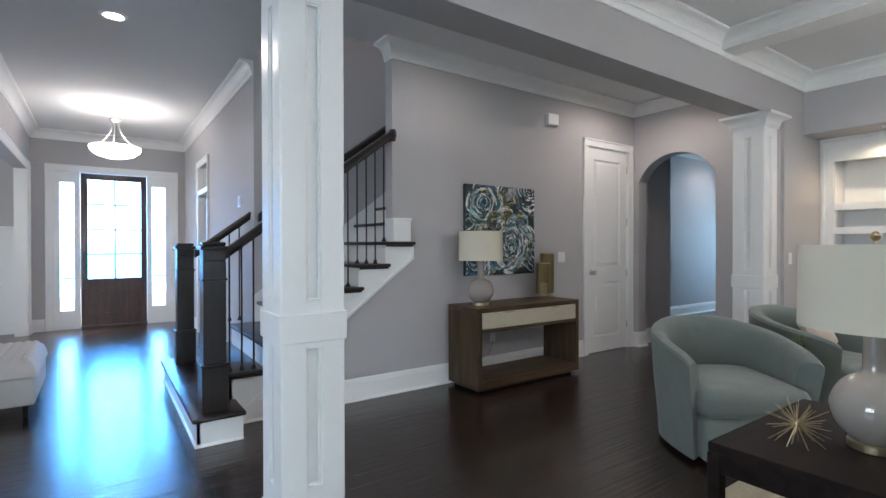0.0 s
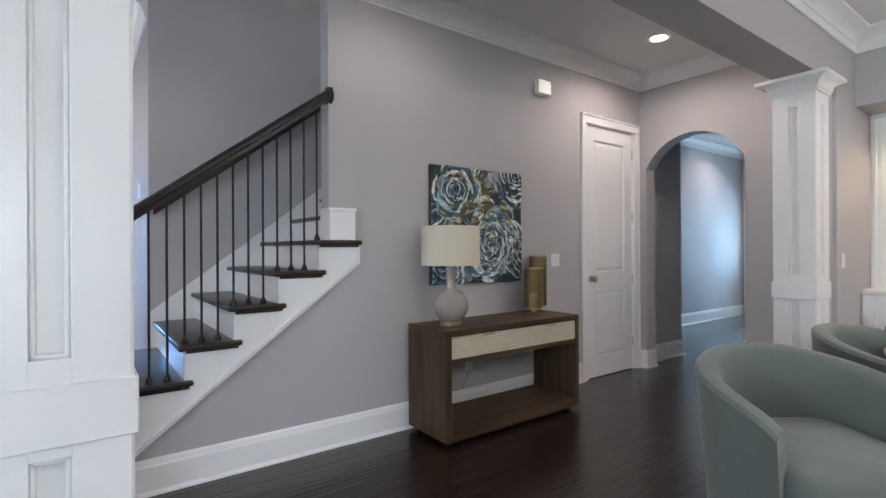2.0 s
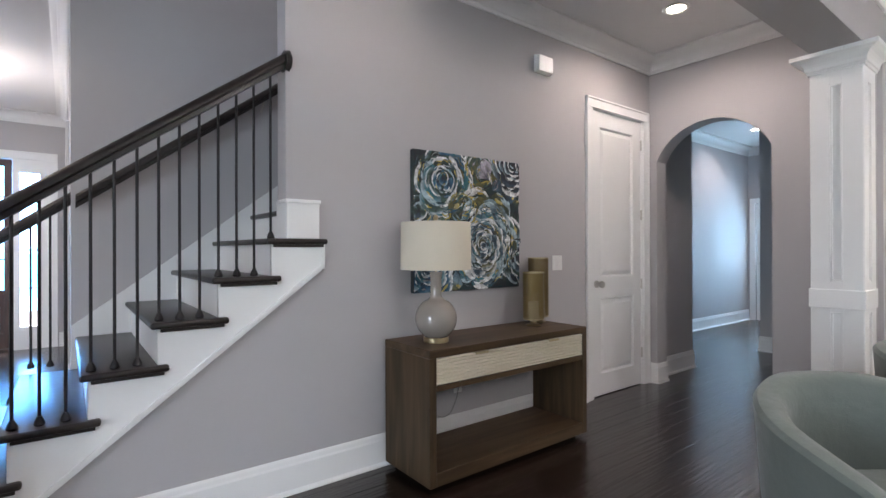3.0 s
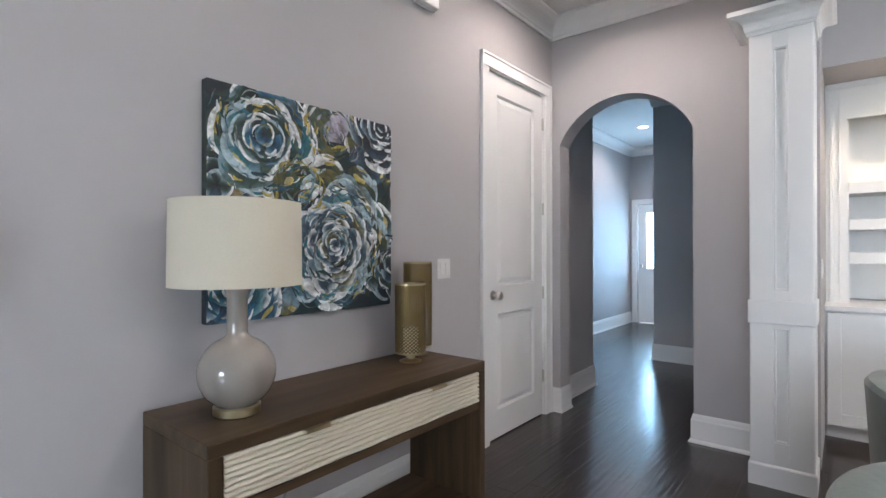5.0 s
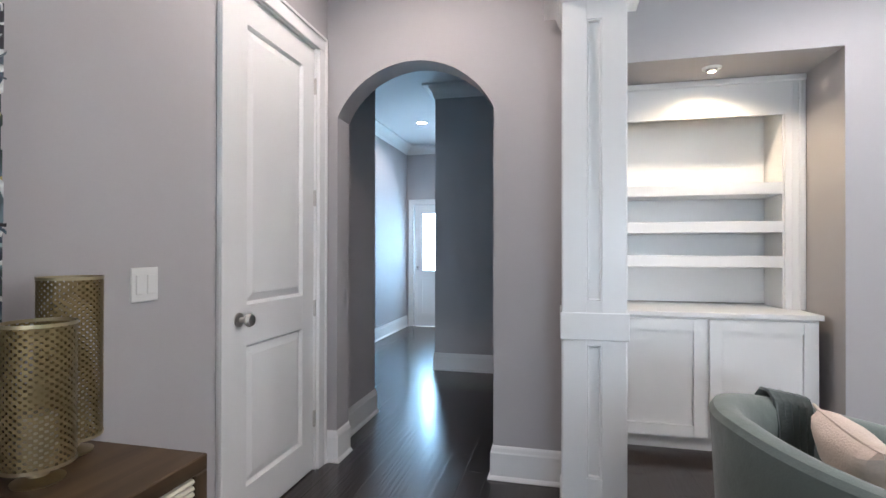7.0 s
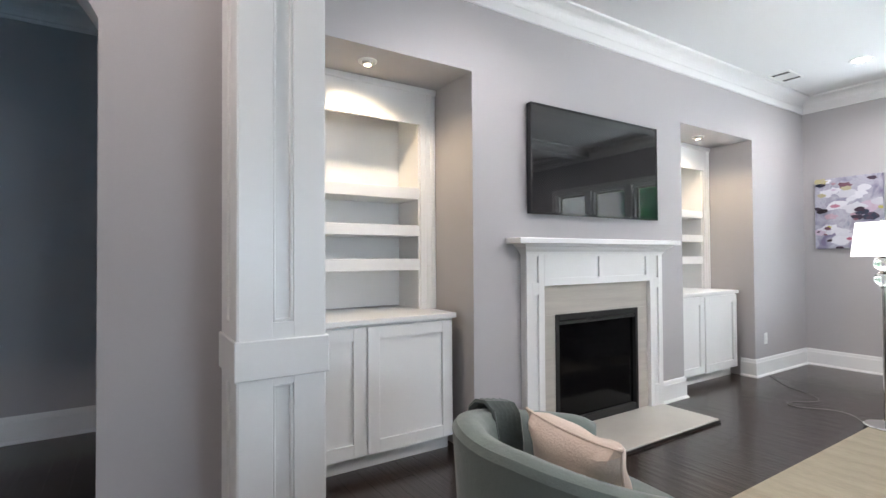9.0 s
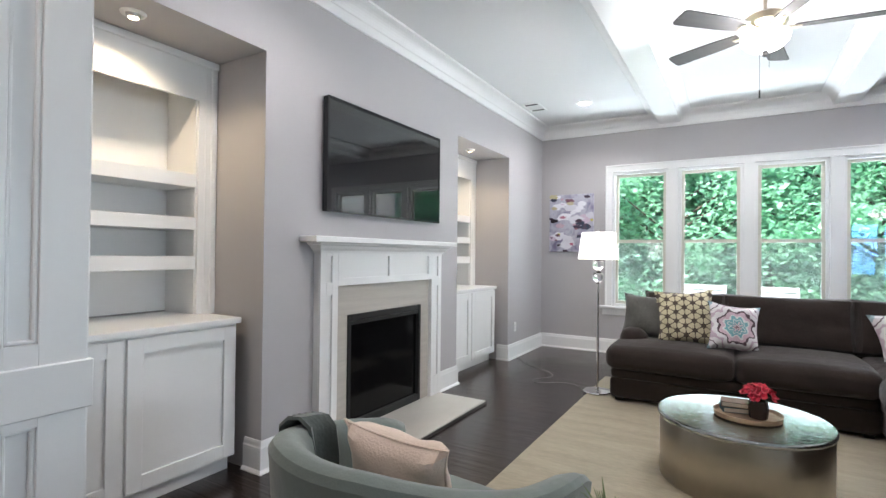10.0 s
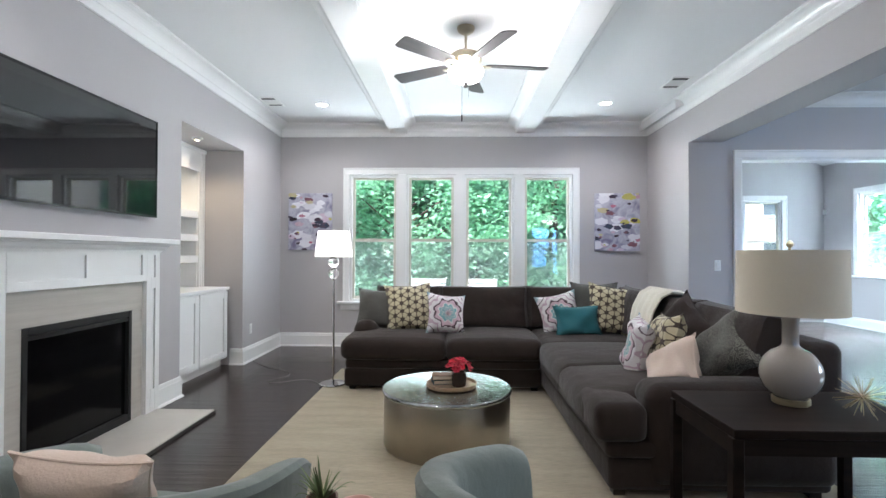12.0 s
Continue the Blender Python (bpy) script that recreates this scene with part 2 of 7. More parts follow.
# console wall, with the closet door's opening
struct("wall_console", wall('x', YC, YC + 0.12, 3.58, XA, 0, H, [(6.17, 6.965, 0, 2.46)]), M_WALL, GREIGE, "wall")
# wall under the open stair
bm = bmesh.new()
v = [bm.verts.new(p) for p in ((2.02, YC, 0), (3.58, YC, 0), (3.58, YC, 1.08), (2.02, YC, -0.01))]
bm.faces.new(v)
r = bmesh.ops.extrude_face_region(bm, geom=bm.faces[:])
bmesh.ops.translate(bm, verts=[g for g in r["geom"] if isinstance(g, bmesh.types.BMVert)], vec=(0, 0.1, 0))
bmesh.ops.recalc_face_normals(bm, faces=bm.faces)
struct("wall_under_stair", bm, M_WALL, "greige wall that fills the triangle under the stair", "wall")

# arch wall
A0, A1, AS, AT, ATH = 3.965, 4.915, 2.08, 2.385, 0.17
bm = wall('y', XA, XA + ATH, 3.30, A0, 0, H)
wall('y', XA, XA + ATH, A1, YC + 0.12, 0, H, (), bm)
n = 28
mid, half = (A0 + A1) / 2, (A1 - A0) / 2
prev = None
AR = (half ** 2 + (AT - AS) ** 2) / (2 * (AT - AS))
AA = math.asin(half / AR)
for i in range(n + 1):
    a = AA * (2 * i / n - 1)
    cy, cz = mid + AR * math.sin(a), AT - AR * (1 - math.cos(a))
    row = [bm.verts.new((x, cy, z)) for x, z in ((XA, cz), (XA, H), (XA + ATH, H), (XA + ATH, cz))]
    if prev:
        for j in range(4):
            bm.faces.new((prev[j], row[j], row[(j + 1) % 4], prev[(j + 1) % 4]))
    prev = row
bmesh.ops.recalc_face_normals(bm, faces=bm.faces)
struct("wall_arch", bm, M_WALL, "greige wall pierced by a plain segmental archway", "wall")

# pier behind the far column, and the fireplace wall with its two niches
struct("wall_pier", box(XA + ATH, 3.30, 0, 8.475, 3.56, H), M_WALL, GREIGE, "wall")
struct("wall_pier_front", box(6.945, 3.33, 0, XA, 3.57, BEAM), M_WALL, GREIGE, "wall")
N1, N2 = (2.03, 3.30), (-1.54, -0.27)
NZ = 2.44
bm = wall('y', XF, XF + 0.80, YW - 0.15, 3.30, 0, H, [(N2[0], N2[1], 0, NZ), (N1[0], N1[1], 0, NZ), (0.44, 1.35, 0.03, 0.835)])
struct("wall_fireplace", bm, M_WALL, "greige chimney wall with two tall bookcase niches", "wall")
struct("wall_niche_back", box(XF + 0.80, YW - 0.15, 0, XF + 0.92, 3.56, H), M_WALL, GREIGE, "wall")

# window wall
WX = [(3.54, 4.215), (4.335, 5.015), (5.13, 5.81), (5.925, 6.59)]
WZ0, WZ1 = 0.62, 2.36
struct("wall_window", wall('x', YW - 0.15, YW, XK - 0.35, XF, 0, H, [(a, b, WZ0, WZ1) for a, b in WX]), M_WALL, GREIGE, "wall")

# wall beside the sofa and the beams
struct("wall_sofa", wall('y', 2.16, XK, YW, -1.54, 0, H), M_WALL, GREIGE, "wall")
struct("beam_hall", box(2.11, 3.30, BEAM, 7.085, 3.57, H + 0.02), M_WALL, "greige boxed beam between the two columns", "beam")
struct("beam_kitchen", box(2.16, -1.54, BEAM - 0.02, XK, 3.30, H + 0.02), M_WALL, "greige boxed beam over the wide opening", "beam")

# kitchen side, sunroom
struct("wall_kitchen_south", wall('x', -1.70, -1.54, -4.5, 2.16, 0, H, [(-0.6, 1.965, 0, 2.345)]), M_WALL, GREIGE, "wall")
struct("wall_kitchen_west", wall('y', -4.5, -4.35, -1.54, 5.2, 0, H, [(0.0, 3.0, 0.7, 2.4)]), M_WALL, GREIGE, "wall")
struct("wall_kitchen_north", box(-4.5, 5.2, 0, 0.5, 5.35, H), M_WALL, GREIGE, "wall")
struct("ceiling_kitchen", box(-4.5, -1.54, H + 0.004, 2.16, 5.35, H + 0.1), M_CEIL, "flat white kitchen ceiling", "ceiling")
SX, SY = -1.95, -5.65
struct("wall_sunroom_south", wall('x', SY - 0.15, SY, SX - 0.15, 2.6, 0, 4.2, [(-1.16, -0.45, 0.75, 2.33), (0.27, 0.97, 0.75, 2.33), (1.3, 2.0, 0.75, 2.33)]), M_WALL, "pale blue-grey sunroom wall", "wall")
struct("wall_sunroom_west", wall('y', SX - 0.15, SX, SY, -1.7, 0, 4.2, [(-4.83, -3.65, 0.93, 2.37)]), M_WALL, "pale blue-grey sunroom wall", "wall")
struct("wall_sunroom_east", box(2.45, SY, 0, 2.6, -2.87, 4.2), M_WALL, GREIGE, "wall")
bm = bmesh.new()
for x0, z0, x1, z1 in ((SX - 0.2, 2.93, 0.25, 3.75), (0.25, 3.75, 2.65, 2.93)):
    vs = [bm.verts.new(p) for p in ((x0, SY - 0.2, z0), (x1, SY - 0.2, z1), (x1, -1.6, z1), (x0, -1.6, z0))]
    vs2 = [bm.verts.new(p.co + Vector((0, 0, 0.1))) for p in vs]
    bm.faces.new(vs), bm.faces.new(vs2[::-1])
    for j in range(4):
        bm.faces.new((vs[j], vs2[j], vs2[(j + 1) % 4], vs[(j + 1) % 4]))
bmesh.ops.recalc_face_normals(bm, faces=bm.faces)
struct("ceiling_sunroom", bm, M_CEIL, "white vaulted sunroom ceiling", "ceiling")

# entry hall
HX0, HX1, HY = 0.64, 2.70, 10.75
SB = 6.10      # wall behind the stair
struct("wall_front", wall('x', HY, HY + 0.18, -3.2, 2.85, 0, H, [(0.90, 2.50, 0, 2.45)]), M_WALL, "greige front wall around the entry door", "wall")
struct("wall_hall_west", wall('y', HX0 - 0.15, HX0, 5.2, HY, 0, H, [(7.2, 10.45, 0, 2.40)]), M_WALL, "greige hall wall with a wide cased opening", "wall")
struct("wall_hall_east", wall('y', HX1, HX1 + 0.14, SB + 0.12, HY, 0, H, [(8.52, 9.3, 0, 2.44)]), M_WALL, "greige hall wall beside the stair", "wall")
struct("wall_side_room", wall('y', 4.2, 4.3, SB + 0.12, HY, 0, H), M_WALL, GREIGE, "wall")
struct("ceiling_side_room", box(HX1 + 0.14, SB + 0.12, 2.75, 4.3, HY, 2.8), M_CEIL, "flat white ceiling", "ceiling")
struct("wall_stair_back", wall('x', SB, SB + 0.12, HX1, 8.0, 0, 5.6), M_WALL, "greige wall that rises behind the stair", "wall")
struct("wall_stair_upper", box(2.58, YC, H + 0.1, 2.70, SB, 5.6), M_WALL, GREIGE, "wall")
struct("wall_stair_upper_front", box(2.70, YC - 0.0, H + 0.1, 8.0, YC + 0.12, 5.6), M_WALL, GREIGE, "wall")
struct("ceiling_stair", box(2.58, YC, 5.6, 8.0, SB + 0.12, 5.7), M_CEIL, "white ceiling high over the stair", "ceiling")
# the opening is out of view, cut only to hold the dining room's fill lamp
struct("wall_dining_west", wall('y', -3.2, -3.05, 5.35, HY, 0, H, [(7.5, 9.5, 0.7, 2.3)]), M_WALL, GREIGE, "wall")
struct("ceiling_dining", box(-3.2, 5.35, H, HX0 - 0.15, HY, H + 0.1), M_CEIL, "flat white dining room ceiling", "ceiling")
bm = box(HX0 - 0.15, 3.57, H, 2.70, HY + 0.1, H + 0.1)
cube(bm, 2.70, 3.57, H, XA + 0.17, YC + 0.12, H + 0.1)
struct("ceiling_hall", bm, M_CEIL, "flat white hall ceiling", "ceiling")

# passage behind the arch
struct("wall_passage_left", box(XA + ATH, 5.02, 0, 7.99, 6.12, H), M_WALL, GREIGE, "wall")
struct("wall_passage_far", box(9.46, 3.2, 0, 9.6, 4.90, H), M_WALL, GREIGE, "wall")
struct("wall_passage_inner", box(9.6, 4.78, 0, 12.35, 4.90, H), M_WALL, GREIGE, "wall")
struct("wall_passage_right", box(XA + ATH, 3.56, 0, 9.46, 3.62, H), M_WALL, GREIGE, "wall")
struct("wall_passage_north", box(8.0, 6.12, 0, 12.35, 6.32, H), M_WALL, GREIGE, "wall")
struct("wall_passage_end", wall('y', 12.35, 12.5, 4.78, 6.34, 0, H, [(5.14, 6.0, 0, 2.06)]), M_WALL, GREIGE, "wall")
struct("ceiling_passage", box(XA + ATH, 3.56, H, 12.5, 6.34, H + 0.1), M_CEIL, "flat white passage ceiling", "ceiling")

# coffered living room ceiling
bm = box(XK, YW, H, XF, 3.30, H + 0.1)
struct("ceiling_living", bm, M_CEIL, "white coffered living room ceiling", "ceiling")
LEG = "white painted moulding with crisp profiled edges"


def crown_profile(top, drop=0.14, deep=0.12):
    """Cove crown: rows of (out from the wall, height)."""
    rows = [(0.0, top), (0.0, top - drop), (0.014, top - drop), (0.016, top - drop + 0.022)]
    for i in range(7):
        a = math.pi / 2 * i / 6
        rows.append((0.022 + (deep - 0.045) * (1 - math.cos(a)), top - drop + 0.026 + (drop - 0.05) * math.sin(a)))
    return rows + [(deep - 0.012, top - 0.022), (deep, top - 0.018), (deep, top)]


def crown(pts, top=H - 0.001, closed=False, drop=0.14, deep=0.12):
    struct("crown_moulding", sweep(bmesh.new(), pts, crown_profile(top, drop, deep), closed), M_TRIM, LEG, "moulding")


BX = (4.20, 5.91)
BB = 2.925
for bx in BX:
    struct("ceiling_beam", box(bx - 0.105, YW + 0.002, BB, bx + 0.105, 3.298, H), M_TRIM, "white boxed coffer beam", "beam")
xs = [XK] + [b for c in BX for b in (c - 0.105, c + 0.105)] + [XF]
for a, b in zip(xs[::2], xs[1::2]):
    crown([(a, YW), (b, YW), (b, 3.30), (a, 3.30)], H - 0.001, True, 0.124, 0.13)
struct("crown_fascia", sweep(bmesh.new(), [(XK, YW), (XF, YW), (XF, 3.30), (XK, 3.30)], [(0, 2.878), (0.016, 2.878), (0.018, 2.885), (0.018, 2.924), (0, 2.924)], True), M_TRIM, LEG, "moulding")
crown([(XA, 3.57), (XA, YC), (3.58, YC), (3.58, YC + 0.12)])
crown([(2.70, SB), (HX1, HY), (HX0, HY), (HX0, 5.2)])
crown([(2.11, 3.57), (XA, 3.57)])
crown([(2.16, 3.3), (2.16, -1.54), (-4.35, -1.54)][::-1])
crown([(9.46, 3.62), (9.46, 4.90), (9.6, 4.90), (12.35, 4.90), (12.35, 6.12), (7.99, 6.12), (7.99, 5.02), (XA + ATH, 5.02)])


def base_profile(h=0.185):
    return [(0, 0), (0.03, 0), (0.03, 0.008), (0.022, 0.018), (0.016, 0.022), (0.016, h - 0.04), (0.012, h - 0.03), (0.009, h - 0.012), (0.004, h), (0, h)]


def baseboard(pts):
    struct("baseboard", sweep(bmesh.new(), pts, base_profile()), M_TRIM, "tall white baseboard with a quarter-round shoe", "baseboard")


baseboard([(6.09, YC), (3.0, YC)])
baseboard([(3.0, YC), (2.30, YC)])
baseboard([(XA, 3.58), (XA, A0), (XA + ATH, A0)])
baseboard([(XA + ATH, A1), (XA, A1), (XA, YC), (7.045, YC)])
baseboard([(7.99, 6.02), (7.99, 5.02), (XA + ATH, 5.02)])
baseboard([(9.46, 3.62), (9.46, 4.90), (12.35, 4.90)])
baseboard([(12.35, 6.12), (7.99, 6.12)])
baseboard([(XF + 0.14, N1[0]), (XF, N1[0]), (XF, 1.66)][::-1])
baseboard([(XF, 0.1), (XF, N2[1]), (XF + 0.14, N2[1])][::-1])
baseboard([(XF + 0.14, N2[0]), (XF, N2[0]), (XF, YW), (XK, YW), (XK, -1.54), (2.06, -1.54)][::-1])
baseboard([(2.70, SB), (2.70, 8.43)])
baseboard([(2.70, 9.39), (2.70, HY), (2.60, HY)])
baseboard([(0.80, HY), (HX0, HY), (HX0, 10.56)])
baseboard([(SX, -1.7), (SX, SY), (2.45, SY)])


# ---- columns ----
def column(x, y, label):
    """Square panelled column, 0.285 wide, with band, recessed panels and a flared capital; x, y: its centre."""
    w = 0.1425
    root = thing("column", pose(x, y, 0), label, "column", "columns under the beam", "structure")
    core = box(-w + 0.022, -w + 0.022, 0, w - 0.022, w - 0.022, BEAM - 0.004)
    part("core", core, M_TRIM, root)
    p = 0.033
    for k in range(4):
        m = pose(0, 0, 0, 0, 0, 90 * k)
        bm = bmesh.new()
        e = 0.004
        for a, b in ((-w + e, -p), (p, w - e)):
            cube(bm, a, -w, 0.0, b, -w + 0.03, 2.44, 0.002, 1)
        for z0, z1 in ((0.0, 0.24), (0.845, 1.045), (2.33, 2.44)):
            cube(bm, -p - 0.001, -w, z0, p + 0.001, -w + 0.028, z1)
        for z0, z1 in ((0.24, 0.845), (1.045, 2.33)):   # ogee slips inside the recess
            for s in (-1, 1):
                cube(bm, s * p, -w + 0.006, z0, s * (p - 0.010), -w + 0.024, z1, 0.003, 1)
            for zz, d in ((z0, 0.010), (z1, -0.010)):
                cube(bm, -p, -w + 0.006, zz, p, -w + 0.024, zz + d, 0.003, 1)
        bmesh.ops.transform(bm, matrix=m, verts=bm.verts)
        part("panel_face", bm, M_TRIM, root)
    part("band", box(-w - 0.008, -w - 0.008, 0.868, w + 0.008, w + 0.008, 0.992, 0.003, 1), M_TRIM, root)
    sq = [(-w, -w), (-w, w), (w, w), (w, -w)]
    part("base_block", sweep(bmesh.new(), sq, [(0, 0), (0.008, 0), (0.008, 0.11), (0.004, 0.118), (0, 0.12)], True), M_TRIM, root)
    rows = [(0, 2.42), (0.010, 2.42), (0.012, 2.437), (0.018, 2.44)]
    for i in range(6):
        a = math.pi / 2 * i / 5
        rows.append((0.02 + 0.05 * (1 - math.cos(a)), 2.447 + 0.06 * math.sin(a)))
    rows += [(0.078, 2.512), (0.09, 2.516), (0.09, BEAM - 0.003), (0, BEAM - 0.003)]
    part("capital", sweep(bmesh.new(), sq, rows, True), M_TRIM, root)
    return root


column(2.255, 3.435, "white painted square column with recessed panels, beside the stair hall")
column(6.80, 3.452, "white painted square column with recessed panels, against the arch wall")

# ---- staircase ----
RISE, RUN, X0 = 0.1887, 0.2505, 1.995
stair = thing("staircase", pose(0, 0, 0), "staircase with dark-stained treads, white risers and dark handrails", "staircase", "", "structure")
YF, YB = 4.965, SB
for k in range(1, 12):
    xr, z = X0 + RUN * (k - 1), RISE * k
    y0, y1 = (4.68, 6.64) if k == 1 else (YF, YB if k > 2 else YB + 0.1)
    if k > 7:
        y0 = YC + 0.13
    part("riser", box(xr, y0, z - RISE, xr + 0.02, y1, z - 0.028), M_TRIM, stair)
    tip = xr + (RUN + 0.045 if k <= 7 else RUN + 0.02)
    out = y0 - 0.028 if k <= 7 else y0
    part("tread", box(xr - 0.03, out, z - 0.03, tip, y1 + (0.028 if k < 3 else 0), z, 0.011, 3), M_RAIL, stair, "dark-stained oak tread", True)
    if k > 1 and k < 8:
        part("cove", box(xr + 0.01, y0 - 0.014, z - 0.045, tip - 0.02, y0, z - 0.03), M_RAIL, stair)
part("starting_step_side", box(X0, 4.68, 0, X0 + RUN + 0.03, 4.70, RISE - 0.03), M_TRIM, stair)
part("starting_step_shoe", sweep(bmesh.new(), [(X0, 6.64), (X0, 4.68), (X0 + RUN + 0.03, 4.68)][::-1], [(0, 0), (0.014, 0), (0.012, 0.012), (0, 0.018)]), M_TRIM, stair)
# open stringer: white stepped board with a moulding along its slope
bm = bmesh.new()
slope = RISE / RUN
for k in range(2, 8):
    xa, xb = X0 + RUN * (k - 1), (X0 + RUN * k if k < 7 else 3.765)
    zt = RISE * k - 0.03
    zb = [max(0.0, 1.185 - slope * (3.765 - q)) for q in (xa, xb)]
    vs = [bm.verts.new((q, YF, z)) for q, z in ((xa, zb[0]), (xb, zb[1]), (xb, zt), (xa, zt))]
    f = bm.faces.new(vs)
r = bmesh.ops.extrude_face_region(bm, geom=bm.faces[:])
bmesh.ops.translate(bm, verts=[g for g in r["geom"] if isinstance(g, bmesh.types.BMVert)], vec=(0, 0.018, 0))
bmesh.ops.recalc_face_normals(bm, faces=bm.faces)
part("stringer", bm, M_TRIM, stair, "white stepped stringer board")
bm = bmesh.new()
L0, L1 = (2.195, 1.185 - slope * (3.765 - 2.195)), (3.765, 1.185)
for d, o in ((0.0, 0.012), (0.016, 0.007)):
    vs = [bm.verts.new((q, YF - o, z - d + w)) for q, z, w in ((*L0, -0.016), (*L1, -0.016), (*L1, 0.0), (*L0, 0.0))]
    f = bm.faces.new(vs)
    r = bmesh.ops.extrude_face_region(bm, geom=[f])
    bmesh.ops.translate(bm, verts=[g for g in r["geom"] if isinstance(g, bmesh.types.BMVert)], vec=(0, 0.03, 0))
cube(bm, 3.765, YF - 0.010, 1.16, 3.782, YF + 0.02, RISE * 7 - 0.03)
bmesh.ops.recalc_face_normals(bm, faces=bm.faces)
part("stringer_moulding", bm, M_TRIM, stair)
part("end_block", box(3.575, YF - 0.008, RISE * 7, 3.752, YC + 0.13, RISE * 8 + 0.01, 0.003, 1), M_TRIM, stair, "white painted block at the wall's end")
part("end_block_cap", box(3.568, YF - 0.014, RISE * 8 - 0.004, 3.759, YC + 0.12, RISE * 8 + 0.016, 0.003, 1), M_TRIM, stair)
# wall skirt behind the treads
bm = bmesh.new()
q0, q1 = 2.70, 4.6
vs = [bm.verts.new((q, SB - 0.016, z)) for q, z in ((q0, 0.3), (q1, 0.3 + slope * (q1 - q0)), (q1, 0.82 + slope * (q1 - q0)), (q0, 0.82))]
f = bm.faces.new(vs)
r = bmesh.ops.extrude_face_region(bm, geom=[f])
bmesh.ops.translate(bm, verts=[g for g in r["geom"] if isinstance(g, bmesh.types.BMVert)], vec=(0, 0.015, 0))
bmesh.ops.recalc_face_normals(bm, faces=bm.faces)
part("wall_skirt", bm, M_TRIM, stair)


def newel(x, y, z):
    bm = box(-0.082, -0.082, 0, 0.082, 0.082, 0.30, 0.004, 1)
    cube(bm, -0.088, -0.088, 0.30, 0.088, 0.088, 0.318, 0.005, 2)
    cube(bm, -0.07, -0.07, 0.318, 0.07, 0.07, 1.0, 0.004, 1)
    cube(bm, -0.078, -0.078, 0.865, 0.078, 0.078, 0.882, 0.005, 2)
    cube(bm, -0.07, -0.07, 1.0, 0.07, 0.07, 1.075, 0.004, 1)
    cube(bm, -0.086, -0.086, 1.07, 0.086, 0.086, 1.095, 0.006, 2)
    cube(bm, -0.072, -0.072, 1.095, 0.072, 0.072, 1.122, 0.012, 2)
    ob = part("newel_post", bm, M_RAILZ, stair, "dark-stained boxed newel post")
    ob.matrix_local = pose(x, y, z)


newel(2.115, 4.815, RISE)
newel(2.145, 6.40, RISE)
RZ = lambda x: 2.245 - 0.753 * (3.58 - x)


def rail(name, x0, x1, y, drop=0.0):
    """Moulded handrail that climbs along x."""
    prof = [(-0.022, -0.032), (0.022, -0.032), (0.024, -0.012), (0.034, -0.006), (0.036, 0.012), (0.028, 0.026), (0.012, 0.033), (-0.012, 0.033), (-0.028, 0.026), (-0.036, 0.012), (-0.034, -0.006), (-0.024, -0.012)]
    bm = bmesh.new()
    ends = [[bm.verts.new((x, y + a, RZ(x) - drop + b * 1.25)) for a, b in prof] for x in (x0, x1)]
    for j in range(len(prof)):
        bm.faces.new((ends[0][j], ends[0][(j + 1) % 12], ends[1][(j + 1) % 12], ends[1][j]))
    bm.faces.new(ends[0]), bm.faces.new(ends[1][::-1])
    bmesh.ops.recalc_face_normals(bm, faces=bm.faces)
    return part(name, bm, M_RAIL, stair, "dark-stained handrail", True)


YR = 5.01
rail("handrail", 2.18, 3.585, YR)
ros = part("rail_rosette", tube(tube(bmesh.new(), (0, 0, -0.022), (0, 0, 0), 0.062, 0.056, 32), (0, 0, -0.032), (0, 0, -0.022), 0.048, 0.052, 32), M_RAIL, stair, "round dark rosette", True)
ros.matrix_local = pose(3.578, YR, RZ(3.58), 0, 90, 0) @ pose(0, 0, 0, 180, 0, 0)
rail("handrail", 2.21, 2.71, 6.40 - 0.14)
rail("wall_handrail", 2.72, 4.7, SB - 0.07, 0.05)
for bx in (2.9, 3.8):
    part("rail_bracket", tube(bmesh.new(), (bx, SB, RZ(bx) - 0.15), (bx, SB - 0.07, RZ(bx) - 0.08), 0.007), M_NICKEL, stair)


def baluster(x, y, z, top):
    bm = tube(bmesh.new(), (x, y, z), (x, y, top), 0.0065, None, 8)
    lathe(bm, [(0.017, 0.0), (0.02, 0.006), (0.016, 0.02), (0.011, 0.03), (0.009, 0.036)], x, y, z, 10)
    part("baluster", bm, M_IRON, stair, "", True)


for k in range(1, 8):
    for j in range(3):
        x = X0 + RUN * (k - 1) + 0.012 + j * 0.0835
        if x > 2.24 and x < 3.57:
            baluster(x, YR, RISE * k, RZ(x) - 0.03)
for x, k in ((2.33, 2), (2.42, 2), (2.51, 3), (2.60, 3)):
    baluster(x, 6.26, RISE * (k - 0), RZ(x) - 0.03)

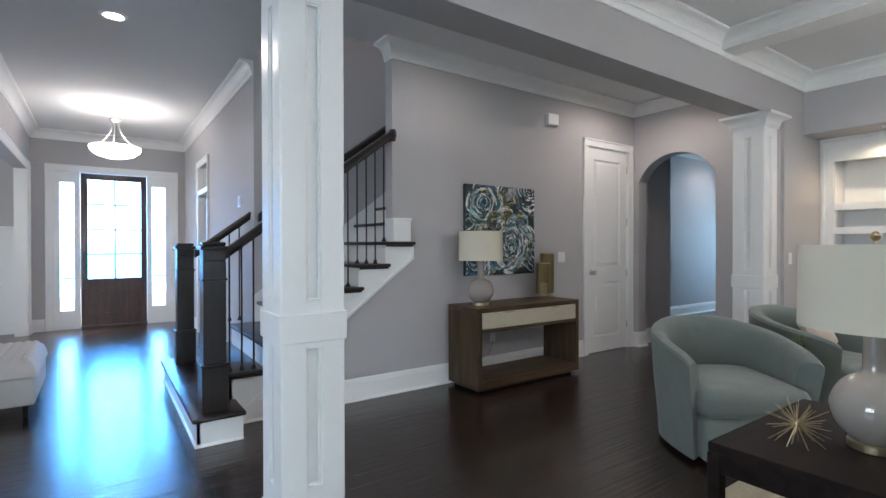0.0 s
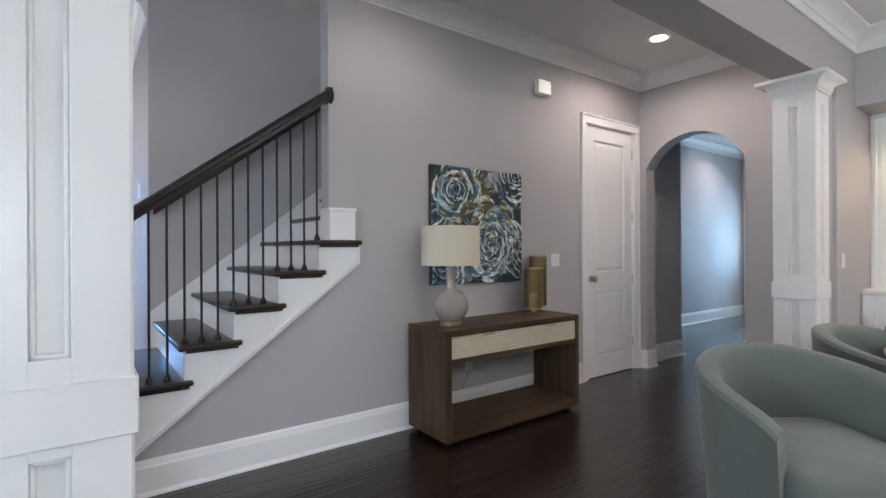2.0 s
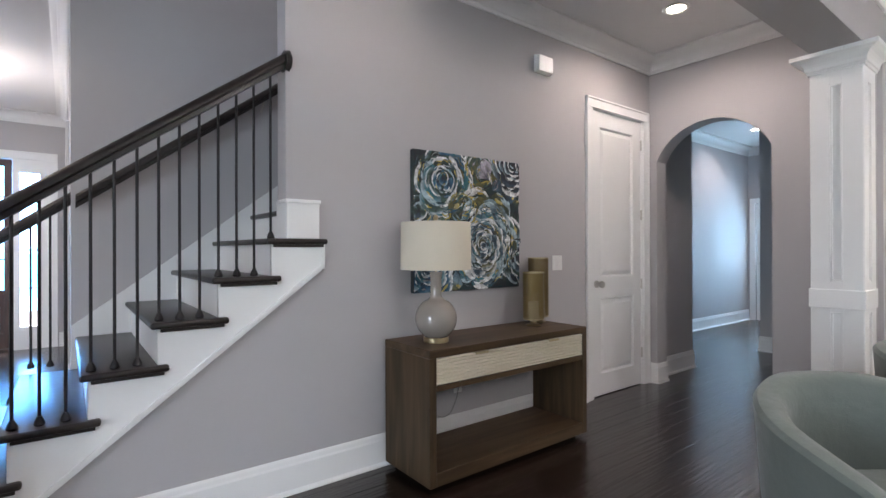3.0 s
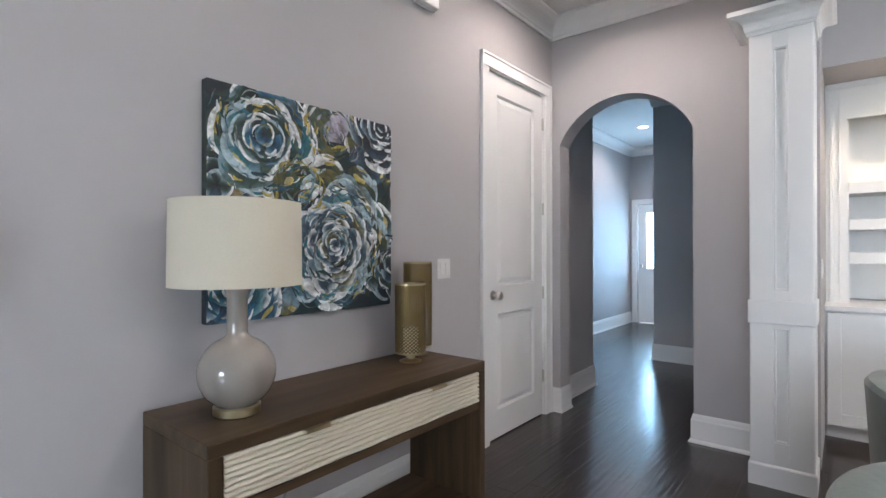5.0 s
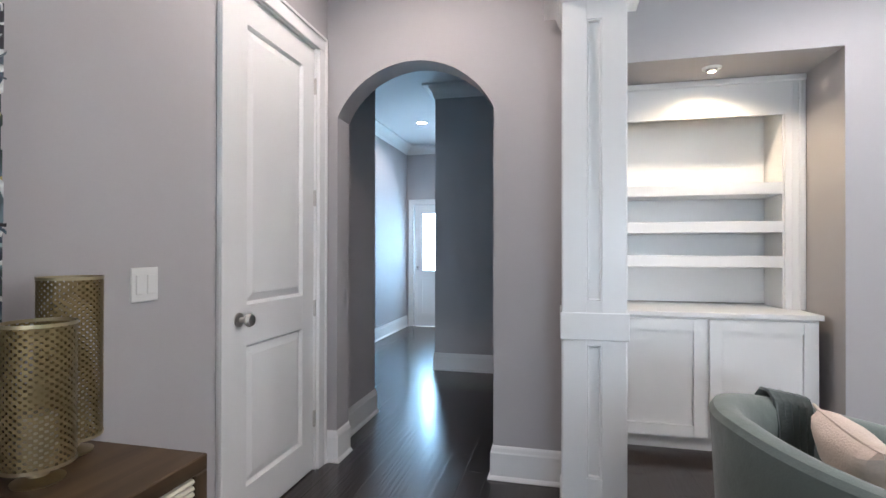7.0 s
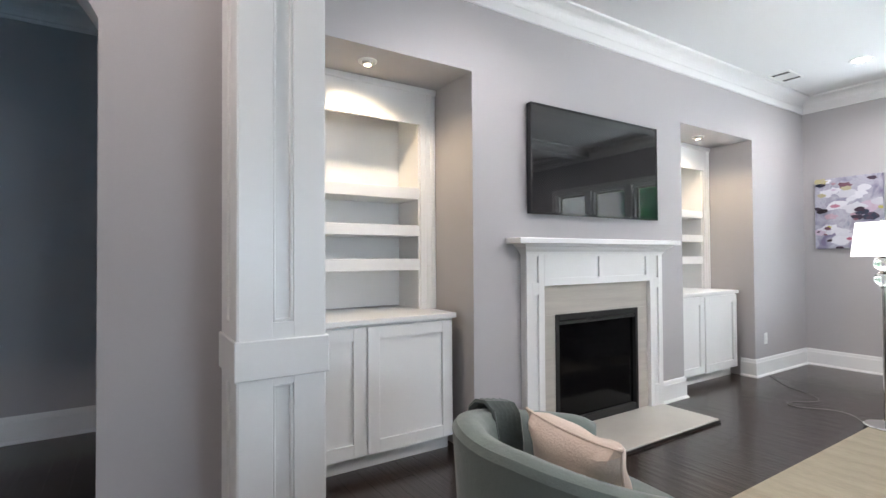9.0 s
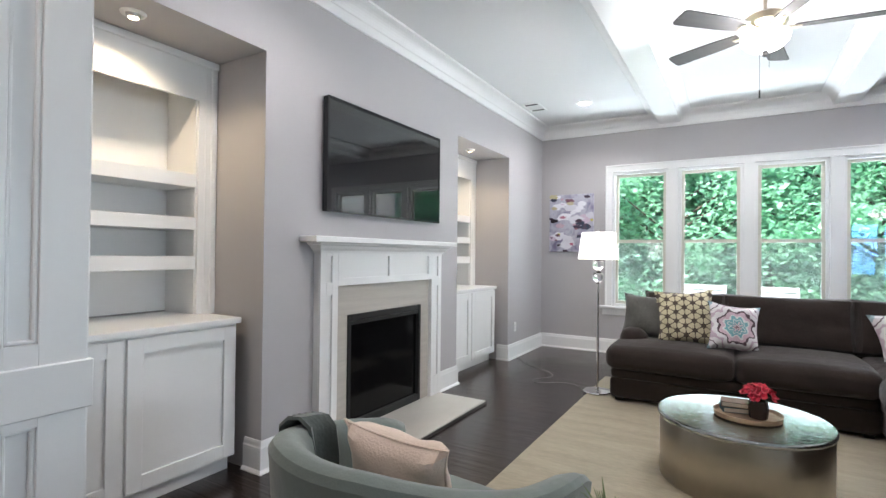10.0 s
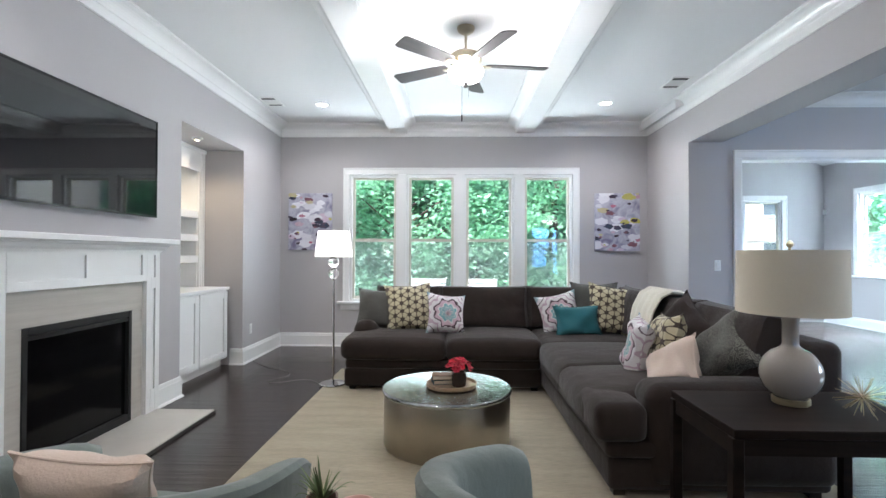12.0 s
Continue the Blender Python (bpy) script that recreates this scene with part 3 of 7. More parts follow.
# ---- doors ----
def panel_door(root, w, h, t, panels, material, axis_flip=1):
    """A slab with recessed panels between stiles and rails, hinged at x = w; lies in the plane y = 0."""
    bm = bmesh.new()
    xs = sorted({0.0, w} | {p[0] for p in panels} | {p[1] for p in panels})
    cube(bm, 0.004, 0.017, 0.004, w - 0.004, t - 0.010, h - 0.004)
    s0, s1 = panels[0][0], panels[0][1]
    cube(bm, 0, 0, 0, s0, t, h)
    cube(bm, s1, 0, 0, w, t, h)
    zs = [0.0] + [z for p in sorted(panels, key=lambda q: q[2]) for z in (p[2], p[3])] + [h]
    for a, b in zip(zs[::2], zs[1::2]):
        cube(bm, s0 - 0.001, 0.0003, a, s1 + 0.001, t - 0.0003, b)
    ob = part("slab", bm, material, root)
    for x0, x1, z0, z1 in panels:
        pb = bmesh.new()
        a = [pb.verts.new(q) for q in ((x0, 0.001, z0), (x1, 0.001, z0), (x1, 0.001, z1), (x0, 0.001, z1))]
        b = [pb.verts.new(q) for q in ((x0 + 0.014, 0.016, z0 + 0.014), (x1 - 0.014, 0.016, z0 + 0.014), (x1 - 0.014, 0.016, z1 - 0.014), (x0 + 0.014, 0.016, z1 - 0.014))]
        c = [pb.verts.new(q) for q in ((x0 + 0.05, 0.004, z0 + 0.05), (x1 - 0.05, 0.004, z0 + 0.05), (x1 - 0.05, 0.004, z1 - 0.05), (x0 + 0.05, 0.004, z1 - 0.05))]
        for p, q in ((a, b), (b, c)):
            for j in range(4):
                pb.faces.new((p[j], p[(j + 1) % 4], q[(j + 1) % 4], q[j]))
        pb.faces.new(c)
        bmesh.ops.recalc_face_normals(pb, faces=pb.faces)
        part("panel", pb, material, root)
    return ob


def casing(bm, u0, u1, z1, w=0.09, depth=0.02, z0=0.0, head=True):
    """Door casing about an opening, in the plane y = 0, standing out to -y."""
    for s, u in ((-1, u0), (1, u1)):
        a, b = (u - w, u) if s < 0 else (u, u + w)
        cube(bm, a, -depth, z0, b, 0, z1 + (0 if head else 0), 0.003, 1)
        o = a if s < 0 else b - 0.018
        cube(bm, o, -depth - 0.008, z0, o + 0.018, -depth + 0.002, z1 + w, 0.003, 1)
    cube(bm, u0 - w, -depth, z1 + 0.0005, u1 + w, 0, z1 + w, 0.003, 1)
    cube(bm, u0 - w, -depth - 0.008, z1 + w - 0.018, u1 + w, -depth + 0.002, z1 + w + 0.001, 0.003, 1)
    return bm


d = thing("door_1", pose(6.19, YC + 0.012, 0.008), "closed white two-panel closet door with a satin nickel knob", "door", "", "structure")
panel_door(d, 0.755, 2.435, 0.036, [(0.125, 0.63, 0.185, 0.83), (0.125, 0.63, 1.015, 2.30)], M_TRIM)
kn = part("knob", lathe(bmesh.new(), [(0.032, 0.0), (0.032, 0.006), (0.012, 0.01), (0.011, 0.035), (0.027, 0.044), (0.031, 0.056), (0.025, 0.068), (0.0, 0.073)], n=24), M_NICKEL, d, "satin nickel door knob", True)
kn.matrix_local = pose(0.068, 0.0, 0.955, 90)
for z in (0.29, 0.93, 1.57, 2.22):
    part("hinge", tube(box(0.75, -0.004, z - 0.045, 0.765, 0.002, z + 0.045), (0.757, -0.008, z - 0.047), (0.757, -0.008, z + 0.047), 0.006, None, 10), M_NICKEL, d)
c = thing("door_casing", pose(0, YC, 0), "white door casing with a raised outer bead", "casing", "", "structure")
part("casing_boards", casing(bmesh.new(), 6.18, 6.955, 2.45, 0.088), M_TRIM, c)
part("jamb", cube(cube(box(6.17, 0.0, 0, 6.187, 0.12, 2.46), 6.948, 0, 0, 6.965, 0.12, 2.46), 6.187, 0, 2.446, 6.948, 0.12, 2.46), M_TRIM, c)

# front door with sidelights
fd = thing("door_2", pose(0, HY + 0.03, 0), "mahogany entry door with divided glass lights above two panels", "door", "", "structure")
DX0, DX1 = 1.245, 2.13
bm = bmesh.new()
cube(bm, DX0, 0, 0.03, 1.335, 0.045, 2.43, 0.003, 1)
cube(bm, 2.05, 0, 0.03, DX1, 0.045, 2.43, 0.003, 1)
for z0, z1 in ((0.03, 0.22), (0.62, 0.77), (2.34, 2.43)):
    cube(bm, 1.335, 0.001, z0, 2.05, 0.044, z1)
cube(bm, 1.335, 0.012, 0.22, 2.05, 0.034, 0.62)
part("door_frame", bm, M_DOORWOOD, fd)
for a, b in ((1.37, 2.015),):
    part("panel", box(a, 0.004, 0.26, b, 0.014, 0.58, 0.008, 2), M_DOORWOOD, fd)
part("glass", box(1.335, 0.018, 0.77, 2.05, 0.024, 2.34), M_GLASS, fd).visible_shadow = False
part("muntin", box(1.682, 0.006, 0.77, 1.704, 0.036, 2.34), M_DOORWOOD, fd)
for z in (1.16, 1.55, 1.95):
    part("muntin", box(1.335, 0.007, z - 0.010, 2.05, 0.035, z + 0.010), M_DOORWOOD, fd)
part("handle_plate", tube(box(1.272, -0.008, 0.92, 1.308, 0.0, 1.2, 0.003, 1), (1.29, -0.045, 1.0), (1.29, 0, 1.0), 0.012), M_IRON, fd, "dark bronze handle set")
fs = thing("entry_surround", pose(0, HY, 0), "white entry frame with two tall sidelights", "door surround", "", "structure")
bm = bmesh.new()
for a, b in ((0.90, 0.985), (1.165, 1.24), (2.135, 2.205), (2.405, 2.50)):
    cube(bm, a, 0.0, 0, b, 0.1, 2.45)
for a, b in ((0.985, 1.165), (2.205, 2.405)):
    cube(bm, a, 0.002, 0, b, 0.098, 0.29)
    cube(bm, a, 0.002, 2.275, b, 0.098, 2.45)
cube(bm, 1.24, 0.002, 2.435, 2.135, 0.098, 2.45)
part("frame", bm, M_TRIM, fs)
part("casing_boards", casing(bmesh.new(), 0.91, 2.49, 2.44, 0.1), M_TRIM, fs)
for a, b in ((0.985, 1.165), (2.205, 2.405)):
    part("sidelight_glass", box(a, 0.045, 0.29, b, 0.051, 2.275), M_GLASS, fs).visible_shadow = False
    for z in (0.785, 1.28, 1.775):
        part("sidelight_muntin", box(a, 0.036, z - 0.009, b, 0.06, z + 0.009), M_TRIM, fs)
part("threshold", box(1.24, -0.02, -0.01, 2.135, 0.12, 0.03), M_DOORWOOD, fs)

# hall side door with a transom, and the dining room opening
hd = thing("door_casing", pose(HX1, 0, 0, 0, 0, -90), "white cased hall doorway with a transom light", "casing", "", "structure")
part("casing_boards", casing(bmesh.new(), -9.29, -8.53, 2.43, 0.09), M_TRIM, hd)
part("transom_rail", box(-9.30, -0.01, 2.03, -8.52, 0.14, 2.1), M_TRIM, hd)
part("jamb", cube(box(-9.30, 0, 0, -9.28, 0.14, 2.44), -8.54, 0, 0, -8.52, 0.14, 2.44), M_TRIM, hd)
for x in (-9.1, -8.91, -8.72):
    part("transom_muntin", box(x - 0.01, 0.05, 2.1, x + 0.01, 0.08, 2.43), M_TRIM, hd)
part("transom_glass", box(-9.28, 0.06, 2.1, -8.54, 0.066, 2.43), M_GLASS, hd).visible_shadow = False
do = thing("door_casing", pose(HX0, 0, 0, 0, 0, 90), "white cased opening to the dining room", "casing", "", "structure")
part("casing_boards", casing(bmesh.new(), 7.2, 10.44, 2.39, 0.11), M_TRIM, do)
part("jamb", cube(box(7.2, 0, 0, 7.22, 0.15, 2.4), 10.42, 0, 0, 10.45, 0.15, 2.4), M_TRIM, do)
ws = thing("wainscot", pose(0, HY, 0), "white panelled wainscot in the dining room", "wainscot", "", "structure")
part("backing", box(-3.0, -0.012, 0, HX0 - 0.16, 0, 1.55), M_TRIM, ws)
part("cap_rail", box(-3.0, -0.045, 1.53, HX0 - 0.16, 0, 1.58, 0.006, 2), M_TRIM, ws)
part("base_rail", box(-3.0, -0.026, 0, HX0 - 0.16, -0.01, 0.19, 0.004, 1), M_TRIM, ws)
for i in range(5):
    x = -2.9 + i * 0.68
    part("stile", box(x, -0.024, 0.19, x + 0.09, -0.010, 1.53), M_TRIM, ws)

# passage end door
pd = thing("door_3", pose(12.36, 5.15, 0.008, 0, 0, 90), "white half-glass back door, shut, with bright daylight behind", "door", "", "structure")
bm = bmesh.new()
for x0, z0, x1, z1 in ((0, 0, 0.14, 2.05), (0.70, 0, 0.84, 2.05), (0.14, 0, 0.70, 0.22), (0.14, 0.78, 0.70, 0.94), (0.14, 1.9, 0.70, 2.05)):
    cube(bm, x0, -0.05, z0, x1, -0.006, z1)
cube(bm, 0.14, -0.036, 0.22, 0.70, -0.016, 0.78)
part("slab", bm, M_TRIM, pd)
part("glass", box(0.14, -0.03, 0.94, 0.70, -0.024, 1.9), M_GLASS, pd).visible_shadow = False
part("knob", lathe(bmesh.new(), [(0.03, 0), (0.03, 0.006), (0.012, 0.01), (0.012, 0.035), (0.028, 0.05), (0.02, 0.066), (0, 0.07)], 0.78, 0.0, 0.95, 16), M_NICKEL, pd).matrix_local = Matrix()
pc = thing("door_casing", pose(12.35, 0, 0, 0, 0, 90), "white casing round the back door", "casing", "", "structure")
part("casing_boards", casing(bmesh.new(), 5.14, 6.0, 2.06, 0.085), M_TRIM, pc)
pc.matrix_world = Matrix(((0, 1, 0, 12.35), (1, 0, 0, 0), (0, 0, 1, 0), (0, 0, 0, 1)))

# kitchen opening casing
kc = thing("door_casing", pose(0, -1.54, 0, 0, 0, 180), "white cased opening to the sunroom", "casing", "", "structure")
part("casing_boards", casing(bmesh.new(), -1.96, 0.6, 2.345, 0.088), M_TRIM, kc)
part("jamb", cube(cube(box(-1.965, 0, 0, -1.945, 0.16, 2.345), 0.58, 0, 0, 0.6, 0.16, 2.345), -1.945, 0, 2.325, 0.58, 0.16, 2.345), M_TRIM, kc)


# ---- windows ----
def sash_window(root, x0, x1, z0, z1, zm):
    """Double-hung unit in the plane y = 0, room side at -y."""
    bm = bmesh.new()
    f = 0.03
    cube(bm, x0, 0.02, z0, x0 + f, 0.12, z1), cube(bm, x1 - f, 0.02, z0, x1, 0.12, z1)
    cube(bm, x0 + f, 0.02, z0, x1 - f, 0.12, z0 + f), cube(bm, x0 + f, 0.02, z1 - f, x1 - f, 0.12, z1)
    fr = part("window_frame", bm, M_TRIM, root)
    for nm, a, b, y in (("upper_sash", zm - 0.02, z1 - f, 0.075), ("lower_sash", z0 + f, zm + 0.02, 0.045)):
        s = 0.034
        bm = bmesh.new()
        l, r = x0 + f + 0.001, x1 - f - 0.001
        cube(bm, l, y, a, l + s, y + 0.028, b, 0.003, 1), cube(bm, r - s, y, a, r, y + 0.028, b, 0.003, 1)
        cube(bm, l + s, y + 0.0005, a, r - s, y + 0.0275, a + s + 0.004), cube(bm, l + s, y + 0.0005, b - s, r - s, y + 0.0275, b)
        so = part(nm, bm, M_SASH, root)
        g = part("pane", box(l + s, y + 0.012, a + s, r - s, y + 0.016, b - s), M_GLASS, so)
        g.visible_shadow = False
    part("insect_screen", box(x0 + f, 0.108, z0 + f, x1 - f, 0.11, zm), M_SCREENW, root).visible_shadow = False
    return root


M_SCREENW = mat("insect_screen", (0.36, 0.42, 0.42), 0.8, bump=0.0)
M_SCREENW.node_tree.nodes["Principled BSDF"].inputs["Alpha"].default_value = 0.2
M_SASH = mat("almond_sash", (0.62, 0.6, 0.52), 0.4, bump=0.02)
wg = thing("window_1", pose(0, YW, 0, 0, 0, 180), "row of four white double-hung windows facing green trees", "window", "", "structure")
for a, b in WX:
    sash_window(wg, -b, -a, WZ0, WZ1, 1.46)
o0, o1 = -WX[-1][1], -WX[0][0]
bm = bmesh.new()
casing(bm, o0, o1, 2.361, 0.088, 0.022, 0.585)
for (a, b), (a2, b2) in zip(WX, WX[1:]):
    cube(bm, -a2 - 0.0, -0.022, 0.60, -b + 0.0, 0.0, 2.361, 0.003, 1)
part("casing_boards", bm, M_TRIM, wg)
part("window_sill", box(o0 - 0.16, -0.06, 0.585, o1 + 0.16, 0.03, 0.618, 0.006, 2), M_TRIM, wg)
part("apron", box(o0 - 0.125, -0.018, 0.50, o1 + 0.125, 0, 0.585, 0.004, 1), M_TRIM, wg)
for a, b, nm in ((-1.16, -0.45, "window_2"), (0.27, 0.97, "window_3"), (1.3, 2.0, "window_4")):
    w2 = thing(nm, pose(0, SY, 0, 0, 0, 180), "white double-hung sunroom window", "window", "sunroom windows", "structure")
    sash_window(w2, -b, -a, 0.75, 2.33, 1.54)
    part("casing_boards", casing(bmesh.new(), -b, -a, 2.33, 0.09, 0.02, 0.74), M_TRIM, w2)
    part("window_sill", box(-b - 0.11, -0.045, 0.70, -a + 0.11, 0.02, 0.74, 0.006, 1), M_TRIM, w2)
w2 = thing("window_5", pose(SX, 0, 0, 0, 0, 90), "white double-hung sunroom window", "window", "sunroom windows", "structure")
sash_window(w2, -4.83, -3.65, 0.93, 2.37, 1.65)
part("casing_boards", casing(bmesh.new(), -4.83, -3.65, 2.37, 0.09, 0.02, 0.93), M_TRIM, w2)
part("window_sill", box(-4.94, -0.045, 0.885, -3.54, 0.02, 0.925, 0.006, 1), M_TRIM, w2)

# ---- fireplace ----
M_TRAV = mat("veined_limestone", (0.47, 0.44, 0.395), 0.3, var=0.2, scale=2.2, grain=0.07, gscale=14, bump=0.03, stretch=(0.7, 0.7, 14))
M_FIREBOX = mat("black_firebox_metal", (0.006, 0.006, 0.006), 0.6, 0.0, bump=0.05)
M_SMOKE = mat("dark_fire_glass", (0.004, 0.004, 0.0045), 0.1, bump=0.0, rvar=0.0)
M_SMOKE.node_tree.nodes["Principled BSDF"].inputs["Specular IOR Level"].default_value = 0.15
fp = thing("fireplace", pose(XF, 0.88, 0, 0, 0, -90), "white panelled fireplace with stone surround and black firebox", "fireplace", "", "structure")
# local: x runs along the wall, -y stands out into the room
S = 0.755
bm = bmesh.new()
for s in (-1, 1):
    a, b = (s * S, s * 0.59)
    a, b = min(a, b), max(a, b)
    cube(bm, a, -0.045, 0, b, -0.001, 1.30)
    for q0, q1 in ((a, a + 0.055), (b - 0.055, b)):
        cube(bm, q0, -0.06, 0, q1, -0.045, 1.30, 0.002, 1)
    for z0, z1 in ((0, 0.2), (0.99, 1.075), (1.25, 1.30)):
        cube(bm, a + 0.055, -0.0598, z0, b - 0.055, -0.045, z1)
cube(bm, -0.59, -0.045, 1.05, 0.59, -0.001, 1.30)
for z0, z1 in ((1.05, 1.10), (1.25, 1.30)):
    cube(bm, -0.59, -0.0595, z0, 0.59, -0.045, z1)
for q in (-0.59, -0.025, 0.54):
    cube(bm, q, -0.0597, 1.10, q + 0.05, -0.045, 1.25)
part("mantel_surround", bm, M_TRIM, fp, "white panelled wooden surround")
sq = [(-S, 0), (-S, -0.06), (S, -0.06), (S, 0)][::-1]
bm = sweep(bmesh.new(), sq, [(0, 1.27), (0.008, 1.27), (0.012, 1.285), (0.03, 1.30), (0.042, 1.318), (0.06, 1.325), (0.064, 1.336), (0.0, 1.336)])
part("mantel_moulding", bm, M_TRIM, fp)
part("mantel_shelf", box(-0.885, -0.15, 1.337, 0.885, -0.001, 1.377, 0.006, 2), M_TRIM, fp, "white mantel shelf")
tiles = [(-0.59, -0.46, 0.028, 0.84), (0.46, 0.59, 0.028, 0.84), (-0.59, 0.59, 0.8406, 1.05)]
for a, b, z0, z1 in tiles:
    part("stone_tile", box(a, -0.028, z0, b, -0.001, z1, 0.0015, 1), M_TRAV, fp)
bm = bmesh.new()
for a, b, z0, z1 in ((-0.46, -0.425, 0.03, 0.84), (0.425, 0.46, 0.03, 0.84), (-0.425, 0.425, 0.795, 0.84), (-0.425, 0.425, 0.03, 0.085)):
    cube(bm, a, -0.036, z0, b, 0.02, z1, 0.003, 1)
cube(bm, -0.425, -0.03, 0.765, 0.425, 0.0, 0.79)
part("firebox_frame", bm, M_FIREBOX, fp)
part("fire_glass", box(-0.425, -0.008, 0.085, 0.425, -0.002, 0.765), M_SMOKE, fp, "dark reflective firebox glass")
part("firebox_liner", box(-0.45, 0.03, 0.03, 0.45, 0.4, 0.83), M_FIREBOX, fp)
part("hearth_slab", box(-0.74, -0.52, 0.0, 0.74, -0.0, 0.028, 0.004, 1), M_TRAV, fp, "flat pale stone hearth slab")
part("hearth_edge", box(-0.745, -0.528, 0.0, 0.745, -0.521, 0.02), M_RAIL, fp)


# ---- bookcases in the niches ----
def bookcase(yc, nm):
    """Built-in: local x along the wall, -y into the room, origin at the niche's front plane."""
    root = thing("bookcase", pose(XF, yc, 0, 0, 0, -90), "white built-in bookcase with empty shelves above a cabinet", "bookcase", "niche bookcases", "structure")
    w = 0.576
    f = 0.445      # shelf face
    part("back_panel", box(-0.62, 0.76, 0.9, 0.62, 0.775, 2.43), M_TRIM, root)
    for s in (-1, 1):
        a, b = sorted((s * 0.632, s * 0.512))
        part("stile", box(a, f, 0.89, b, f + 0.02, 2.437), M_TRIM, root)
        part("side_panel", box(s * 0.512 - 0.009, f + 0.02, 0.89, s * 0.512 + 0.009, 0.76, 2.43), M_TRIM, root)
        x = s * 0.60
        part("stile_bead", box(x - 0.012, f - 0.012, 0.89, x + 0.012, f, 2.437, 0.004, 1), M_TRIM, root)
        x = s * 0.555
        part("stile_bead", box(x - 0.006, f - 0.006, 0.89, x + 0.006, f, 2.40, 0.002, 1), M_TRIM, root)
    part("header", box(-0.512, f, 2.182, 0.512, f + 0.02, 2.437), M_TRIM, root)
    part("header_crown", box(-0.632, f - 0.02, 2.395, 0.632, f, 2.438, 0.008, 2), M_TRIM, root)
    for z0, z1 in ((1.655, 1.734), (1.40, 1.474), (1.164, 1.243)):
        part("shelf", box(-0.503, f + 0.004, z0, 0.503, 0.76, z1, 0.002, 1), M_TRIM, root)
    part("countertop", box(-0.634, 0.128, 0.858, 0.592, 0.77, 0.892, 0.005, 2), M_TRIM, root)
    cab = part("cabinet_body", box(-0.634, 0.16, 0.095, w, 0.77, 0.858), M_TRIM, root)
    part("toe_kick", box(-0.634, 0.22, 0, w, 0.76, 0.095), M_TRIM, root)
    for a, b in ((-0.62, -0.043), (-0.027, w - 0.012)):
        bm = bmesh.new()
        y0, y1, z0, z1, s = 0.14, 0.16, 0.103, 0.846, 0.075
        cube(bm, a, y0, z0, a + s, y1, z1, 0.002, 1), cube(bm, b - s, y0, z0, b, y1, z1, 0.002, 1)
        cube(bm, a + s, y0 + 0.0003, z0, b - s, y1, z0 + s), cube(bm, a + s, y0 + 0.0003, z1 - s, b - s, y1, z1)
        cube(bm, a + s - 0.002, y0 + 0.015, z0 + s - 0.002, b - s + 0.002, y1, z1 - s + 0.002)
        part("cabinet_door", bm, M_TRIM, root, "white shaker cabinet door")
    return root


bookcase(2.665, 1)
bookcase(-0.905, 2)


# ---- ceiling fittings ----
def downlight(x, y, z=H, m=None):
    root = thing("downlight", pose(x, y, z), "white round recessed ceiling downlight, switched on", "downlight", "recessed downlights")
    part("trim_ring", lathe(bmesh.new(), [(0.062, -0.004), (0.075, -0.010), (0.092, -0.006), (0.095, 0.0), (0.062, -0.001)], n=32, caps=False), M_PLASTIC, root, "", True)
    part("lens", lathe(bmesh.new(), [(0.062, -0.001), (0.0, -0.005)], n=32), m or M_LAMP, root, "glowing lens", True)


# the fitting at x = 3.95 is out of view, added with its lamp
for cx, cy in ((1.59, 5.77), (6.28, 4.31), (3.95, 4.31), (3.37, -1.81), (6.73, -1.81), (3.37, 2.1), (6.73, 2.1), (10.88, 5.45)):
    downlight(cx, cy)
for cx, cy in KITCHEN_LIGHTS:
    downlight(cx, cy)
for cy in (2.66, -0.91):
    root = thing("niche_downlight", pose(7.76, cy, NZ), "small white gimbal downlight in the niche soffit", "downlight", "niche downlights")
    part("trim_ring", lathe(bmesh.new(), [(0.035, -0.006), (0.045, -0.014), (0.055, -0.008), (0.058, 0.0), (0.035, -0.004)], n=28, caps=False), M_PLASTIC, root, "", True)
    part("gimbal", lathe(bmesh.new(), [(0.034, -0.004), (0.03, -0.022), (0.024, -0.026), (0.024, -0.02)], n=24, caps=False), M_NICKEL, root, "", True)
    part("bulb", lathe(bmesh.new(), [(0.024, -0.018), (0.0, -0.022)], n=24), M_WARMLAMP, root, "", True)


def vent(x, y, w, l):
    root = thing("ceiling_vent", pose(x, y, H), "white rectangular ceiling air vent with louvres", "vent", "ceiling vents")
    part("backing", box(-w / 2, -l / 2, -0.003, w / 2, l / 2, 0.0), M_IRON, root)
    bm = bmesh.new()
    for a, b, c, d2 in ((-w / 2 - 0.02, -l / 2 - 0.02, w / 2 + 0.02, -l / 2), (-w / 2 - 0.02, l / 2, w / 2 + 0.02, l / 2 + 0.02), (-w / 2 - 0.02, -l / 2, -w / 2, l / 2), (w / 2, -l / 2, w / 2 + 0.02, l / 2)):
        cube(bm, a, b, -0.010, c, d2, 0.0, 0.002, 1)
    part("frame", bm, M_PLASTIC, root)
    for i in range(9):
        y0 = -l / 2 + (i + 0.5) * l / 9
        if 1 < i < 7:
            b2 = box(-w / 2, -0.011, -0.001, w / 2, 0.011, 0.001)
            sl = part("slat", b2, M_PLASTIC, root)
            sl.matrix_local = pose(0, y0, -0.007, 25)


vent(2.86, -1.12, 0.16, 0.30)
vent(7.29, -1.68, 0.16, 0.30)


